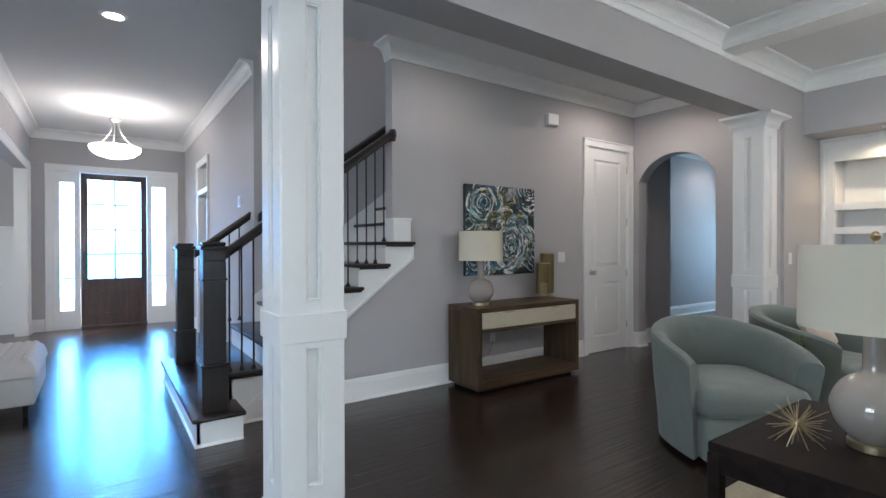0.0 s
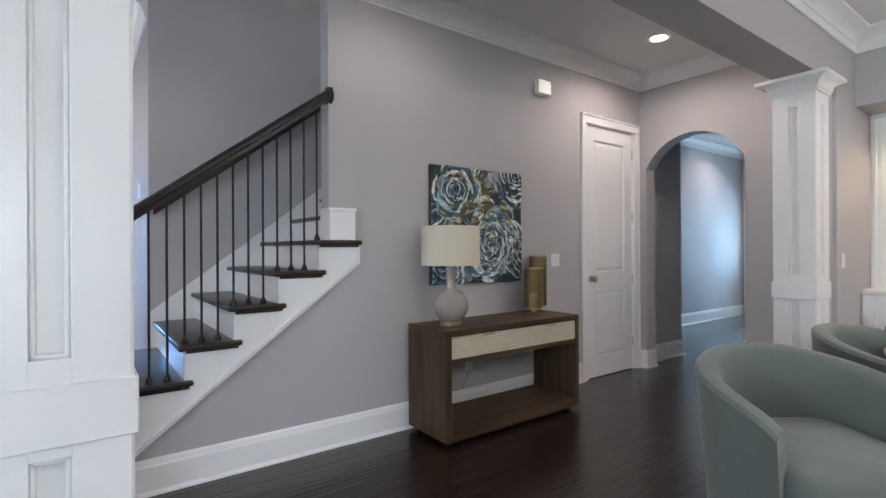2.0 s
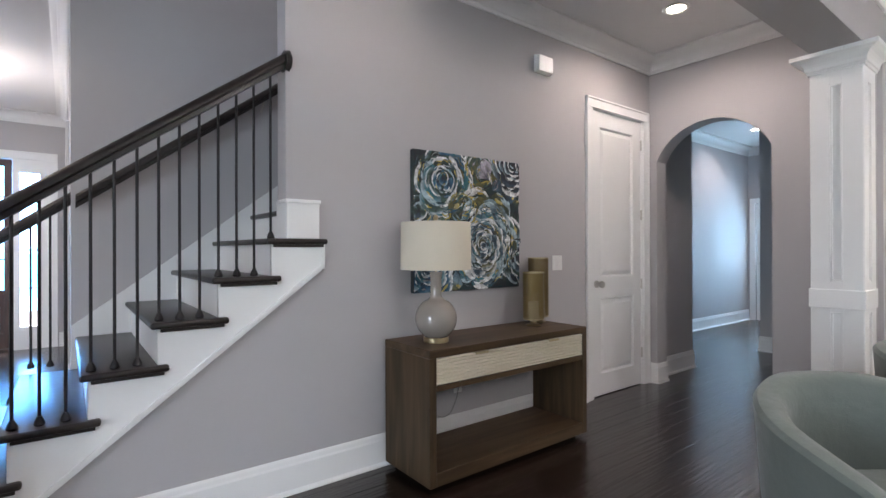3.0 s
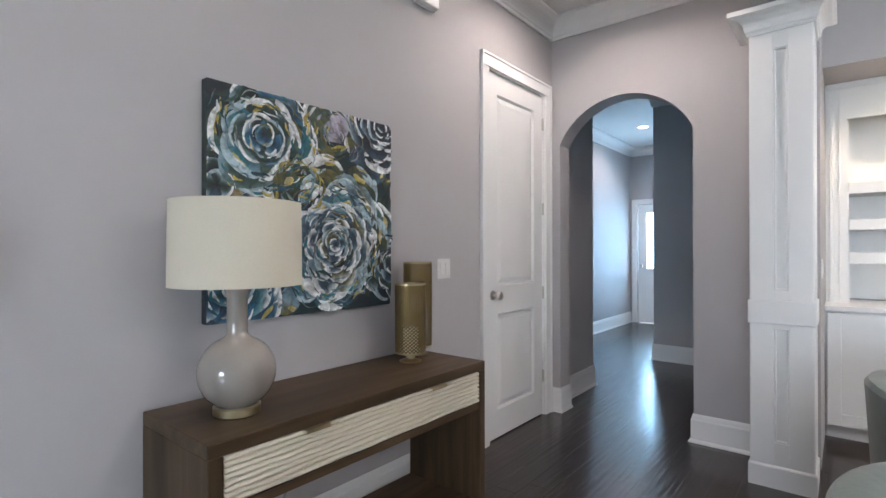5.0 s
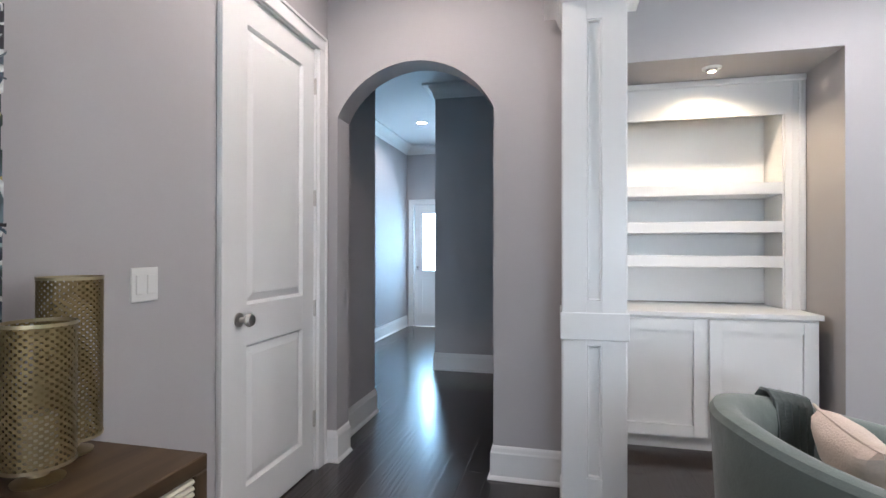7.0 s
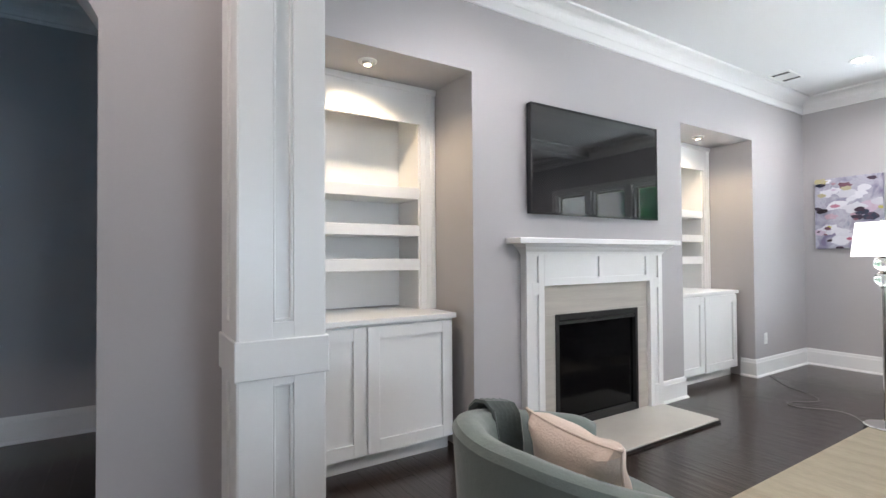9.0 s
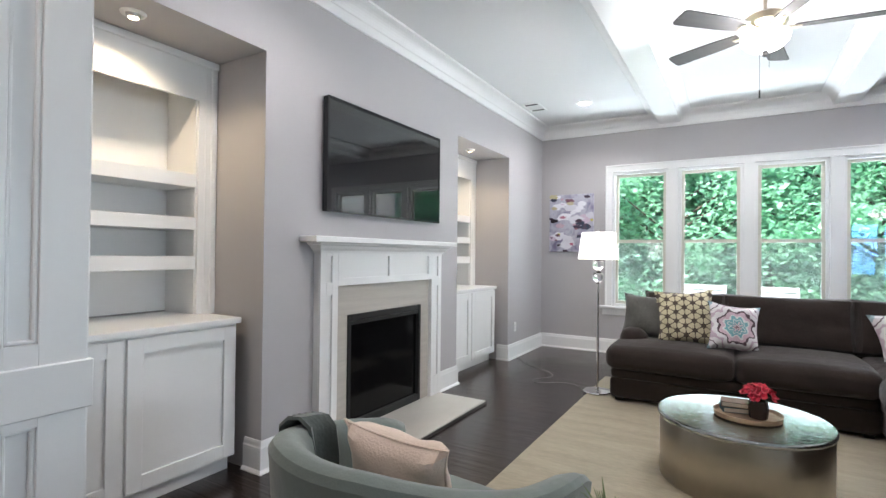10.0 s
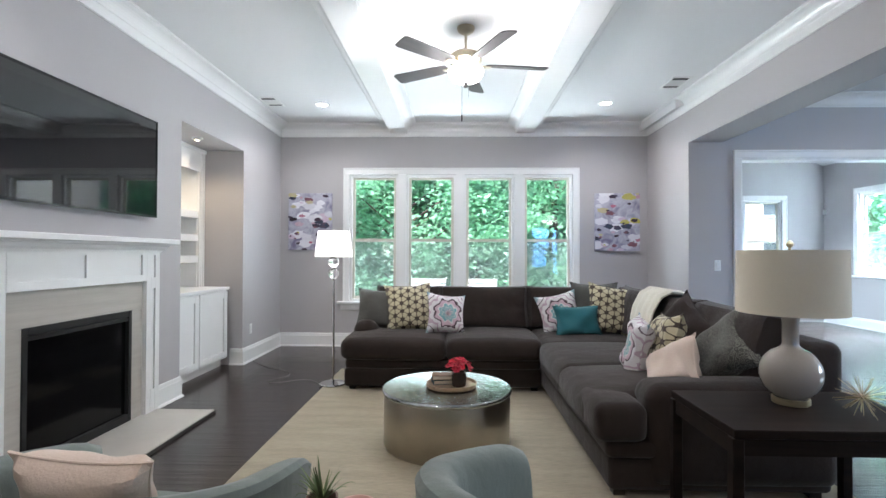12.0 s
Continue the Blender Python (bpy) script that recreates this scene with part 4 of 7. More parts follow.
# ---- furniture materials ----
def weave(name, col, scale=220, rough=0.85, var=0.08, bump=0.3, sheen=0.2, fold=0.0):
    return mat(name, col, rough, var=var, scale=5, grain=0.07, gscale=scale, bump=bump, sheen=sheen, fold=fold)


M_SOFA = weave("charcoal_chenille", (0.029, 0.021, 0.018), 160, 0.95, 0.3, 0.5, 0.16, 0.35)
M_CHAIR = weave("sage_velvet", (0.124, 0.152, 0.138), 200, 0.85, 0.12, 0.2, 0.25, 0.25)
M_RUG = mat("natural_jute", (0.33, 0.29, 0.215), 0.95, var=0.26, scale=5, grain=0.24, gscale=55, bump=0.9, stretch=(0.35, 2.2, 1))
M_TEAL = weave("teal_velvet", (0.012, 0.12, 0.14), 200)
M_PINK = weave("blush_linen", (0.64, 0.52, 0.44), 120, 0.9, 0.08, 0.5)
def lattice(name, ground, line, pitch, width):
    """Cloth printed with lines in three directions that cross as stars."""
    m = weave(name, ground)
    n, ln = m.node_tree.nodes, m.node_tree.links
    co = n.new("ShaderNodeTexCoord")
    last = None
    for a in (0, 60, 120):
        d = n.new("ShaderNodeVectorMath")
        d.operation = 'DOT_PRODUCT'
        ln.new(co.outputs["Object"], d.inputs[0])
        k = math.pi / pitch
        d.inputs[1].default_value = (k * math.cos(radians(a)), 0, k * math.sin(radians(a)))
        sn, ab = n.new("ShaderNodeMath"), n.new("ShaderNodeMath")
        sn.operation, ab.operation = 'SINE', 'ABSOLUTE'
        ln.new(d.outputs["Value"], sn.inputs[0]), ln.new(sn.outputs[0], ab.inputs[0])
        if last is None:
            last = ab.outputs[0]
        else:
            mn = n.new("ShaderNodeMath")
            mn.operation = 'MULTIPLY'
            ln.new(last, mn.inputs[0]), ln.new(ab.outputs[0], mn.inputs[1])
            last = mn.outputs[0]
    r = ramp_node(n, [(0.0, line), (width, ground)], 'CONSTANT')
    ln.new(last, r.inputs[0])
    hsv = [x for x in n if x.bl_idname == "ShaderNodeHueSaturation"][0]
    ln.new(r.outputs[0], hsv.inputs["Color"])
    return m


M_YELLOW = lattice("yellow_lattice_cloth", (0.5, 0.45, 0.3), (0.06, 0.042, 0.03), 0.07, 0.13)
def medallion(name, zc):
    """White cloth with one scalloped medallion about the cushion's middle."""
    m = weave(name, (0.6, 0.58, 0.58))
    n, ln = m.node_tree.nodes, m.node_tree.links
    co, mp, le = n.new("ShaderNodeTexCoord"), n.new("ShaderNodeMapping"), n.new("ShaderNodeVectorMath")
    mp.inputs["Location"].default_value, mp.inputs["Scale"].default_value = (0, 0, -zc), (1, 0.0, 1)
    ln.new(co.outputs["Object"], mp.inputs[0])
    le.operation = 'LENGTH'
    ln.new(mp.outputs[0], le.inputs[0])
    vo = n.new("ShaderNodeTexVoronoi")
    vo.inputs["Scale"].default_value = 26
    ln.new(mp.outputs[0], vo.inputs["Vector"])
    sp, at, sc, cs_, ad0 = n.new("ShaderNodeSeparateXYZ"), n.new("ShaderNodeMath"), n.new("ShaderNodeMath"), n.new("ShaderNodeMath"), n.new("ShaderNodeMath")
    ln.new(mp.outputs[0], sp.inputs[0])
    at.operation, sc.operation, cs_.operation, ad0.operation = 'ARCTAN2', 'MULTIPLY', 'COSINE', 'MULTIPLY_ADD'
    ln.new(sp.outputs[2], at.inputs[0]), ln.new(sp.outputs[0], at.inputs[1])
    ln.new(at.outputs[0], sc.inputs[0])
    sc.inputs[1].default_value = 8
    ln.new(sc.outputs[0], cs_.inputs[0]), ln.new(cs_.outputs[0], ad0.inputs[0])
    ad0.inputs[1].default_value = 0.011
    ln.new(le.outputs["Value"], ad0.inputs[2])
    ad = n.new("ShaderNodeMath")
    ad.operation = 'MULTIPLY_ADD'
    ln.new(vo.outputs["Distance"], ad.inputs[0])
    ad.inputs[1].default_value = 0.03
    ln.new(ad0.outputs[0], ad.inputs[2])
    r = ramp_node(n, [(0.0, (0.10, 0.05, 0.06)), (0.022, (0.55, 0.42, 0.44)), (0.04, (0.14, 0.3, 0.32)), (0.062, (0.5, 0.55, 0.55)), (0.074, (0.16, 0.34, 0.36)), (0.094, (0.6, 0.58, 0.58)), (0.108, (0.5, 0.36, 0.4)), (0.138, (0.07, 0.04, 0.05)), (0.156, (0.6, 0.58, 0.58)), (0.185, (0.42, 0.32, 0.37)), (0.205, (0.6, 0.58, 0.58)), (0.232, (0.12, 0.08, 0.1)), (0.246, (0.58, 0.56, 0.58)), (0.275, (0.25, 0.36, 0.4))], 'CONSTANT')
    ln.new(ad.outputs[0], r.inputs[0])
    hsv = [x for x in n if x.bl_idname == "ShaderNodeHueSaturation"][0]
    ln.new(r.outputs[0], hsv.inputs["Color"])
    return m


M_MEDAL = medallion("medallion_cloth", 0.2)
def scrolls(name, ground, line):
    """Cloth with small ring scrolls in a lighter thread."""
    m = weave(name, ground)
    n, ln = m.node_tree.nodes, m.node_tree.links
    co, vo, wv, r = n.new("ShaderNodeTexCoord"), n.new("ShaderNodeTexVoronoi"), n.new("ShaderNodeMath"), ramp_node(n, [(0.0, ground), (0.35, line)])
    vo.inputs["Scale"].default_value = 32
    ln.new(co.outputs["Object"], vo.inputs["Vector"])
    mu = n.new("ShaderNodeMath")
    mu.operation, wv.operation = 'MULTIPLY', 'SINE'
    ln.new(vo.outputs["Distance"], mu.inputs[0])
    mu.inputs[1].default_value = 24
    ln.new(mu.outputs[0], wv.inputs[0]), ln.new(wv.outputs[0], r.inputs[0])
    hsv = [x for x in n if x.bl_idname == "ShaderNodeHueSaturation"][0]
    ln.new(r.outputs[0], hsv.inputs["Color"])
    return m


M_DAMASK = scrolls("grey_damask", (0.04, 0.036, 0.03), (0.13, 0.13, 0.105))
M_GREYP = scrolls("pewter_cloth", (0.05, 0.05, 0.045), (0.095, 0.095, 0.085))
M_CREAM = weave("cream_throw", (0.6, 0.57, 0.48), 60, 0.95, 0.1, 0.8)
M_THROW = weave("dark_green_throw", (0.085, 0.1, 0.094), 60, 0.95, 0.2, 0.8)
M_CONS = wood("walnut_veneer", (0.038, 0.0245, 0.013), (0.098, 0.062, 0.034), 0.5, 'z', 0.5, 0.0)
M_CONSX = wood("walnut_veneer_top", (0.038, 0.0245, 0.013), (0.098, 0.062, 0.034), 0.45, 'x', 0.5, 0.0)
for m in (M_CONS, M_CONSX):
    m.node_tree.nodes["Principled BSDF"].inputs["Specular IOR Level"].default_value = 0.25
M_CREAMW = mat("cream_lacquer", (0.62, 0.57, 0.45), 0.45, var=0.06)
M_TABLEW = wood("dark_oak", (0.007, 0.005, 0.0045), (0.018, 0.011, 0.0085), 0.55, 'x', 0.6, 0.0)
M_TABLEW.node_tree.nodes["Principled BSDF"].inputs["Specular IOR Level"].default_value = 0.12
M_SOFA.node_tree.nodes["Principled BSDF"].inputs["Specular IOR Level"].default_value = 0.2
M_TAUPE = mat("taupe_glazed_ceramic", (0.31, 0.275, 0.245), 0.04, var=0.05, coat=0.6, bump=0.0, rvar=0.05)
M_SHADE = weave("oatmeal_lampshade", (0.68, 0.62, 0.5), 260, 0.9, 0.03, 0.2, 0.0)
M_GOLD = mat("brushed_gold", (0.52, 0.43, 0.27), 0.35, 1.0, var=0.15, bump=0.05)
M_CHROME = mat("polished_chrome", (0.75, 0.75, 0.75), 0.08, 1.0, bump=0.0)
M_HAMMER = mat("hammered_silver", (0.5, 0.52, 0.52), 0.16, 1.0, var=0.15, scale=3, grain=0.08, gscale=34, bump=1.0)
M_SIDE = mat("antique_silver_side", (0.45, 0.41, 0.34), 0.3, 1.0, var=0.2, scale=4, grain=0.08, gscale=9, bump=0.35)
M_CORD = mat("clear_grey_vinyl", (0.3, 0.3, 0.29), 0.25, bump=0.0)
M_ACRYL = glass("clear_crystal", (0.98, 0.99, 0.98), 0.0, 1.5)
M_BLACKP = mat("black_gloss_plastic", (0.008, 0.008, 0.009), 0.2, bump=0.0)
M_SCREEN = mat("tv_screen", (0.004, 0.004, 0.005), 0.03, bump=0.0, rvar=0.0)
M_SCREEN.node_tree.nodes["Principled BSDF"].inputs["Specular IOR Level"].default_value = 0.65


def pillow(name, w, h, d, m, material, label):
    """A stuffed square cushion with pinched corners; stands on its lower edge, faces -y."""
    bm = bmesh.new()
    n = 14
    rng = random.Random(int(w * 991 + h * 577 + m.translation.x * 131))
    ph = [rng.uniform(0, 6.28) for _ in range(4)]
    grids = []
    for side in (-1, 1):
        g = []
        for i in range(n + 1):
            row = []
            for j in range(n + 1):
                u, v = 2 * i / n - 1, 2 * j / n - 1
                e = max(0.0, (1 - u ** 4) * (1 - v ** 4)) ** 0.62
                pinch = 1 - 0.15 * (1 - abs(u) ** 2) * abs(v) ** 3
                pinch2 = 1 - 0.15 * (1 - abs(v) ** 2) * abs(u) ** 3
                wob = 0.012 * math.sin(5 * u + ph[0]) * math.sin(4 * v + ph[1]) + 0.008 * math.sin(9 * u * v + ph[2])
                row.append(bm.verts.new((u * w / 2 * pinch2, side * (d / 2 * e + wob * e), h / 2 + v * h / 2 * pinch)))
            g.append(row)
        grids.append(g)
        for i in range(n):
            for j in range(n):
                bm.faces.new((g[i][j], g[i + 1][j], g[i + 1][j + 1], g[i][j + 1]))
    bmesh.ops.remove_doubles(bm, verts=bm.verts, dist=0.0005)
    bmesh.ops.recalc_face_normals(bm, faces=bm.faces)
    root = thing(name, m, label, "pillow", "sofa pillows")
    part("cover", bm, material, root, "", True)
    seam = bmesh.new()
    pts = []
    for k in range(48):
        s = k / 12
        q, f = int(s), s - int(s)
        u, v = ((-1 + 2 * f, -1), (1, -1 + 2 * f), (1 - 2 * f, 1), (-1, 1 - 2 * f))[q]
        p1 = 1 - 0.15 * (1 - abs(u) ** 2) * abs(v) ** 3
        p2 = 1 - 0.15 * (1 - abs(v) ** 2) * abs(u) ** 3
        pts.append(Vector((u * w / 2 * p2, 0, h / 2 + v * h / 2 * p1)))
    mid = Vector((0, 0, h / 2))
    rings = []
    for p in pts:
        out = (p - mid).normalized() * 0.0045
        rings.append([seam.verts.new(p + out * math.cos(1.0472 * q) + Vector((0, 0.0045 * math.sin(1.0472 * q), 0))) for q in range(6)])
    for a, b in zip(rings, rings[1:] + rings[:1]):
        for q in range(6):
            seam.faces.new((a[q], a[(q + 1) % 6], b[(q + 1) % 6], b[q]))
    bmesh.ops.recalc_face_normals(seam, faces=seam.faces)
    part("piping", seam, material, root, "", True)
    return root


def stuffed(w, h, d, pinch, power, seed):
    """A loose-filled cushion with pointed corners and a few soft creases, on its lower edge in the plane y = 0."""
    bm = bmesh.new()
    n = 16
    rng = random.Random(seed)
    ph = [rng.uniform(0, 6.28) for _ in range(3)]
    for side in (-1, 1):
        g = []
        for i in range(n + 1):
            row = []
            for j in range(n + 1):
                u, v = 2 * i / n - 1, 2 * j / n - 1
                e = max(0.0, (1 - u ** 6) * (1 - v ** 6)) ** power
                p1, p2 = 1 - pinch * (1 - u * u) * abs(v) ** 3, 1 - pinch * (1 - v * v) * abs(u) ** 3
                wob = 0.012 * math.sin(4 * u + ph[0]) * math.sin(3 * v + ph[1]) + 0.006 * math.sin(11 * u * abs(v) + ph[2])
                row.append(bm.verts.new((u * w / 2 * p2, side * (d / 2 + wob) * e, h / 2 + v * h / 2 * p1)))
            g.append(row)
        for i in range(n):
            for j in range(n):
                bm.faces.new((g[i][j], g[i + 1][j], g[i + 1][j + 1], g[i][j + 1]))
    bmesh.ops.remove_doubles(bm, verts=bm.verts, dist=0.0005)
    bmesh.ops.recalc_face_normals(bm, faces=bm.faces)
    return bm


def soft(bm, x0, y0, z0, x1, y1, z1, r, puff=0.0, seed=0, cuts=6):
    """An upholstered block: rounded edges and a swollen, slightly uneven face."""
    k = bmesh.new()
    cube(k, x0, y0, z0, x1, y1, z1)
    bmesh.ops.subdivide_edges(k, edges=k.edges[:], cuts=cuts, use_grid_fill=True)
    c = Vector(((x0 + x1) / 2, (y0 + y1) / 2, (z0 + z1) / 2))
    hs = Vector((abs(x1 - x0) / 2, abs(y1 - y0) / 2, abs(z1 - z0) / 2))
    nseg = cuts + 1

    def close_up(t, half):
        """Moves the even grid lines so that three at each end lie within the rounding."""
        i = round((t / half + 1) / 2 * nseg)
        j = min(i, nseg - i)
        d = (0.0, 0.42, 0.76, 1.0)[j] * r if j < 4 else r + (2 * half - 2 * r) * (j - 3) / (nseg - 6)
        return (d - half) if i <= nseg - i else (half - d)
    for v in k.verts:
        q = v.co - c
        q = Vector([close_up(q[i], hs[i]) for i in range(3)])
        inner = Vector([max(-(hs[i] - r), min(hs[i] - r, q[i])) for i in range(3)])
        o = q - inner
        if o.length > 1e-6:
            o = o.normalized() * r if sum(abs(t) > 1e-6 for t in o) > 1 else o
        q2 = inner + o
        f = [1 - (q2[i] / hs[i]) ** 2 for i in range(3)]
        s = 1 if q2.z > 0 else 0.3
        if abs(q.z) > hs.z - 1e-4:
            q2.z += math.copysign(puff * max(0, f[0]) ** 0.6 * max(0, f[1]) ** 0.6 * s, q.z)
        if abs(q.y) > hs.y - 1e-4:
            q2.y += math.copysign(puff * 0.6 * max(0, f[0]) ** 0.5 * max(0, f[2]) ** 0.5, q.y)
        if abs(q.x) > hs.x - 1e-4:
            q2.x += math.copysign(puff * 0.6 * max(0, f[1]) ** 0.5 * max(0, f[2]) ** 0.5, q.x)
        nz = noise.noise(Vector((q2.x * 3 + seed, q2.y * 3, q2.z * 3))) * min(0.012, puff * 0.35)
        v.co = c + q2 * (1 + nz)
    bmesh.ops.recalc_face_normals(k, faces=k.faces)
    me = bpy.data.meshes.new("tmp")
    k.to_mesh(me)
    k.free()
    bm.from_mesh(me)
    bpy.data.meshes.remove(me)
    return bm


def sof(*a, **k):
    return soft(bmesh.new(), *a, **k)


# ---- living room rug and sofa ----
rug = tagged(part("rug", box(3.05, -1.35, 0.0, 6.375, 2.49, 0.014, 0.005, 2), M_RUG), "natural woven jute area rug on the dark floor", "rug")

G = 0.016
sofa = thing("sectional_sofa", pose(0, 0, G), "large L-shaped charcoal sectional sofa with loose cushions on the rug", "sofa")
sm = dict(smooth=True)
part("base", sof(4.34, -1.50, 0.03, 6.15, -0.50, 0.20, 0.03, puff=0.005, cuts=8), M_SOFA, sofa, **sm)
part("base", sof(3.20, -1.50, 0.03, 4.33, 1.44, 0.20, 0.03, puff=0.005, cuts=8), M_SOFA, sofa, **sm)
part("seat_rail", sof(4.35, -1.48, 0.195, 6.14, -0.49, 0.29, 0.035, puff=0.008, cuts=8), M_SOFA, sofa, **sm)
part("seat_rail", sof(3.22, -1.48, 0.195, 4.345, 1.45, 0.29, 0.035, puff=0.008, cuts=8), M_SOFA, sofa, **sm)
part("seat_cushion", sof(5.222, -1.25, 0.28, 6.165, -0.445, 0.47, 0.06, puff=0.045, seed=1, cuts=10), M_SOFA, sofa, **sm)
part("seat_cushion", sof(4.345, -1.25, 0.28, 5.203, -0.445, 0.47, 0.06, puff=0.045, seed=2, cuts=10), M_SOFA, sofa, **sm)
part("corner_cushion", sof(3.45, -1.25, 0.28, 4.335, -0.40, 0.465, 0.05, puff=0.035, seed=3, cuts=10), M_SOFA, sofa, **sm)
part("seat_cushion", sof(3.45, -0.39, 0.28, 4.375, 0.54, 0.47, 0.06, puff=0.045, seed=4, cuts=10), M_SOFA, sofa, **sm)
part("seat_cushion", sof(3.45, 0.558, 0.28, 4.40, 1.30, 0.475, 0.065, puff=0.05, seed=5, cuts=10), M_SOFA, sofa, **sm)
part("cushion_front", sof(4.14, 1.08, 0.285, 4.405, 1.475, 0.478, 0.05, puff=0.015, seed=15, cuts=8), M_SOFA, sofa, **sm)
part("back_frame", sof(4.2, -1.56, 0.06, 6.10, -1.34, 0.80, 0.06, puff=0.01, cuts=8), M_SOFA, sofa, **sm)
part("back_frame", sof(3.13, -1.56, 0.06, 3.36, 1.44, 0.80, 0.06, puff=0.01, cuts=8), M_SOFA, sofa, **sm)
for xc, wd, sd in ((5.62, 0.72, 6), (4.83, 1.0, 7), (3.95, 0.90, 8)):
    o = part("back_cushion", stuffed(wd, 0.47, 0.25, 0.05, 0.42, sd), M_SOFA, sofa, **sm)
    o.matrix_local = pose(xc, -1.21, 0.455, 12)
for yc, wd, sd in ((-0.80, 0.86, 9), (0.01, 0.90, 10), (0.88, 0.92, 11)):
    o = part("back_cushion", stuffed(wd, 0.49, 0.26, 0.05, 0.42, sd), M_SOFA, sofa, **sm)
    o.matrix_local = pose(3.44, yc, 0.45, 0, 0, 90) @ pose(0, 0, 0, -12)
part("arm", sof(5.90, -1.52, 0.05, 6.13, -0.80, 0.58, 0.08, puff=0.02, seed=12, cuts=8), M_SOFA, sofa, "", True)
part("arm", sof(3.16, 1.20, 0.05, 4.13, 1.46, 0.57, 0.075, puff=0.02, seed=13, cuts=10), M_SOFA, sofa, "", True)
for x, y in ((6.08, -0.58), (6.08, -1.44), (4.27, 1.38), (3.27, 1.38), (3.27, -1.44), (4.4, -0.58)):
    part("foot", box(x - 0.03, y - 0.03, -0.002, x + 0.03, y + 0.03, 0.04), M_RAIL, sofa)

Z = G + 0.475
P = pillow


def leaning(x, y, z, rx, ry, rz, h):
    """Pose of a cushion whose middle is at x, y, z."""
    return pose(x, y, z, rx, ry, rz) @ Matrix.Translation((0, 0, -h / 2))


SIDE = [leaning(3.93, 0.73, 0.655, -12, 4, 78, 0.40), leaning(3.80, 0.82, 0.68, -16, -6, 84, 0.44), leaning(3.86, 1.10, 0.60, -30, -32, 118, 0.30), leaning(3.50, 1.00, 0.69, -30, -38, 112, 0.46), leaning(3.58, 0.58, 0.735, -26, 32, 96, 0.44)]
P("throw_pillow", 0.46, 0.44, 0.16, pose(5.93, -0.95, Z, -17, 0, 172), M_GREYP, "pewter grey throw pillow on the charcoal sofa")
P("throw_pillow", 0.48, 0.50, 0.16, pose(5.57, -0.86, Z, -18, -4, 186), M_YELLOW, "mustard and black lattice throw pillow on the sofa")
P("throw_pillow", 0.40, 0.41, 0.14, pose(5.22, -0.74, Z, -20, 7, 198), M_MEDAL, "white and teal medallion throw pillow on the sofa")
P("throw_pillow", 0.42, 0.42, 0.14, pose(4.04, -0.92, Z - 0.01, -18, -12, 180), M_MEDAL, "white and teal medallion throw pillow on the sofa")
P("lumbar_pillow", 0.46, 0.31, 0.13, pose(3.95, -0.70, Z - 0.01, -17, -2, 182), M_TEAL, "solid teal lumbar pillow on the corner seat")
P("throw_pillow", 0.50, 0.50, 0.16, pose(3.64, -0.76, Z, -17, 8, 176), M_YELLOW, "mustard and black lattice throw pillow on the sofa")
P("throw_pillow", 0.48, 0.48, 0.15, pose(3.72, -1.00, Z + 0.03, -15, 0, 172), M_GREYP, "pewter grey throw pillow on the charcoal sofa")
P("throw_pillow", 0.40, 0.40, 0.14, SIDE[0], M_MEDAL, "white and teal medallion throw pillow on the sofa")
P("throw_pillow", 0.44, 0.44, 0.15, SIDE[1], M_YELLOW, "mustard and black lattice throw pillow on the sofa")
P("throw_pillow", 0.38, 0.31, 0.17, SIDE[2], M_PINK, "blush pink textured throw pillow on the sofa")
P("throw_pillow", 0.50, 0.46, 0.18, SIDE[3], M_DAMASK, "dark grey damask throw pillow on the sofa")
P("throw_pillow", 0.44, 0.44, 0.15, SIDE[4], M_SOFA, "plain charcoal throw pillow matching the sofa")

# cream throw over the sofa back
bm = bmesh.new()
prev = None
prof = [(3.62, 0.66), (3.60, 0.78), (3.54, 0.90), (3.46, 0.945), (3.36, 0.93), (3.20, 0.835), (3.115, 0.79), (3.10, 0.66), (3.095, 0.52)]
for i in range(13):
    y = -0.30 + 0.42 * i / 12
    row = []
    for j, (x, z) in enumerate(prof):
        w = 0.010 * math.sin(i * 1.9 + j * 0.4)
        row.append(bm.verts.new((x + (w if j > 5 else w * 0.5), y + 0.12 * j / 8, z + G + 0.03 + w)))
    if prev:
        for j in range(len(prof) - 1):
            bm.faces.new((prev[j], prev[j + 1], row[j + 1], row[j]))
    prev = row
bmesh.ops.recalc_face_normals(bm, faces=bm.faces)
bmesh.ops.solidify(bm, geom=bm.faces[:], thickness=0.014)
tagged(part("throw_blanket", bm, M_CREAM, None, "", True), "cream knitted throw draped over the sofa back", "blanket")

# ---- drum coffee table and tray ----
ct = thing("coffee_table", pose(5.18, 0.70, 0.014), "round hammered silver drum coffee table on the rug", "table")
part("drum", lathe(bmesh.new(), [(0.412, 0.0), (0.418, 0.01), (0.42, 0.335), (0.416, 0.345)], n=72), M_SIDE, ct, "antiqued silver drum side", True)
part("tabletop", lathe(bmesh.new(), [(0.424, 0.338), (0.43, 0.346), (0.43, 0.358), (0.424, 0.366), (0.412, 0.363), (0.0, 0.363)], n=72), M_HAMMER, ct, "hammered metal top", True)
tray = thing("tray", pose(5.15, 0.70, 0.379), "round pale wooden tray on the coffee table", "tray")
M_PALEW = wood("pale_wood", (0.2, 0.13, 0.07), (0.36, 0.25, 0.15), 0.5, 'x', 1.0)
part("dish", lathe(bmesh.new(), [(0.15, 0), (0.165, 0.004), (0.17, 0.03), (0.163, 0.03), (0.157, 0.012), (0, 0.010)], n=48), M_PALEW, tray, "", True)
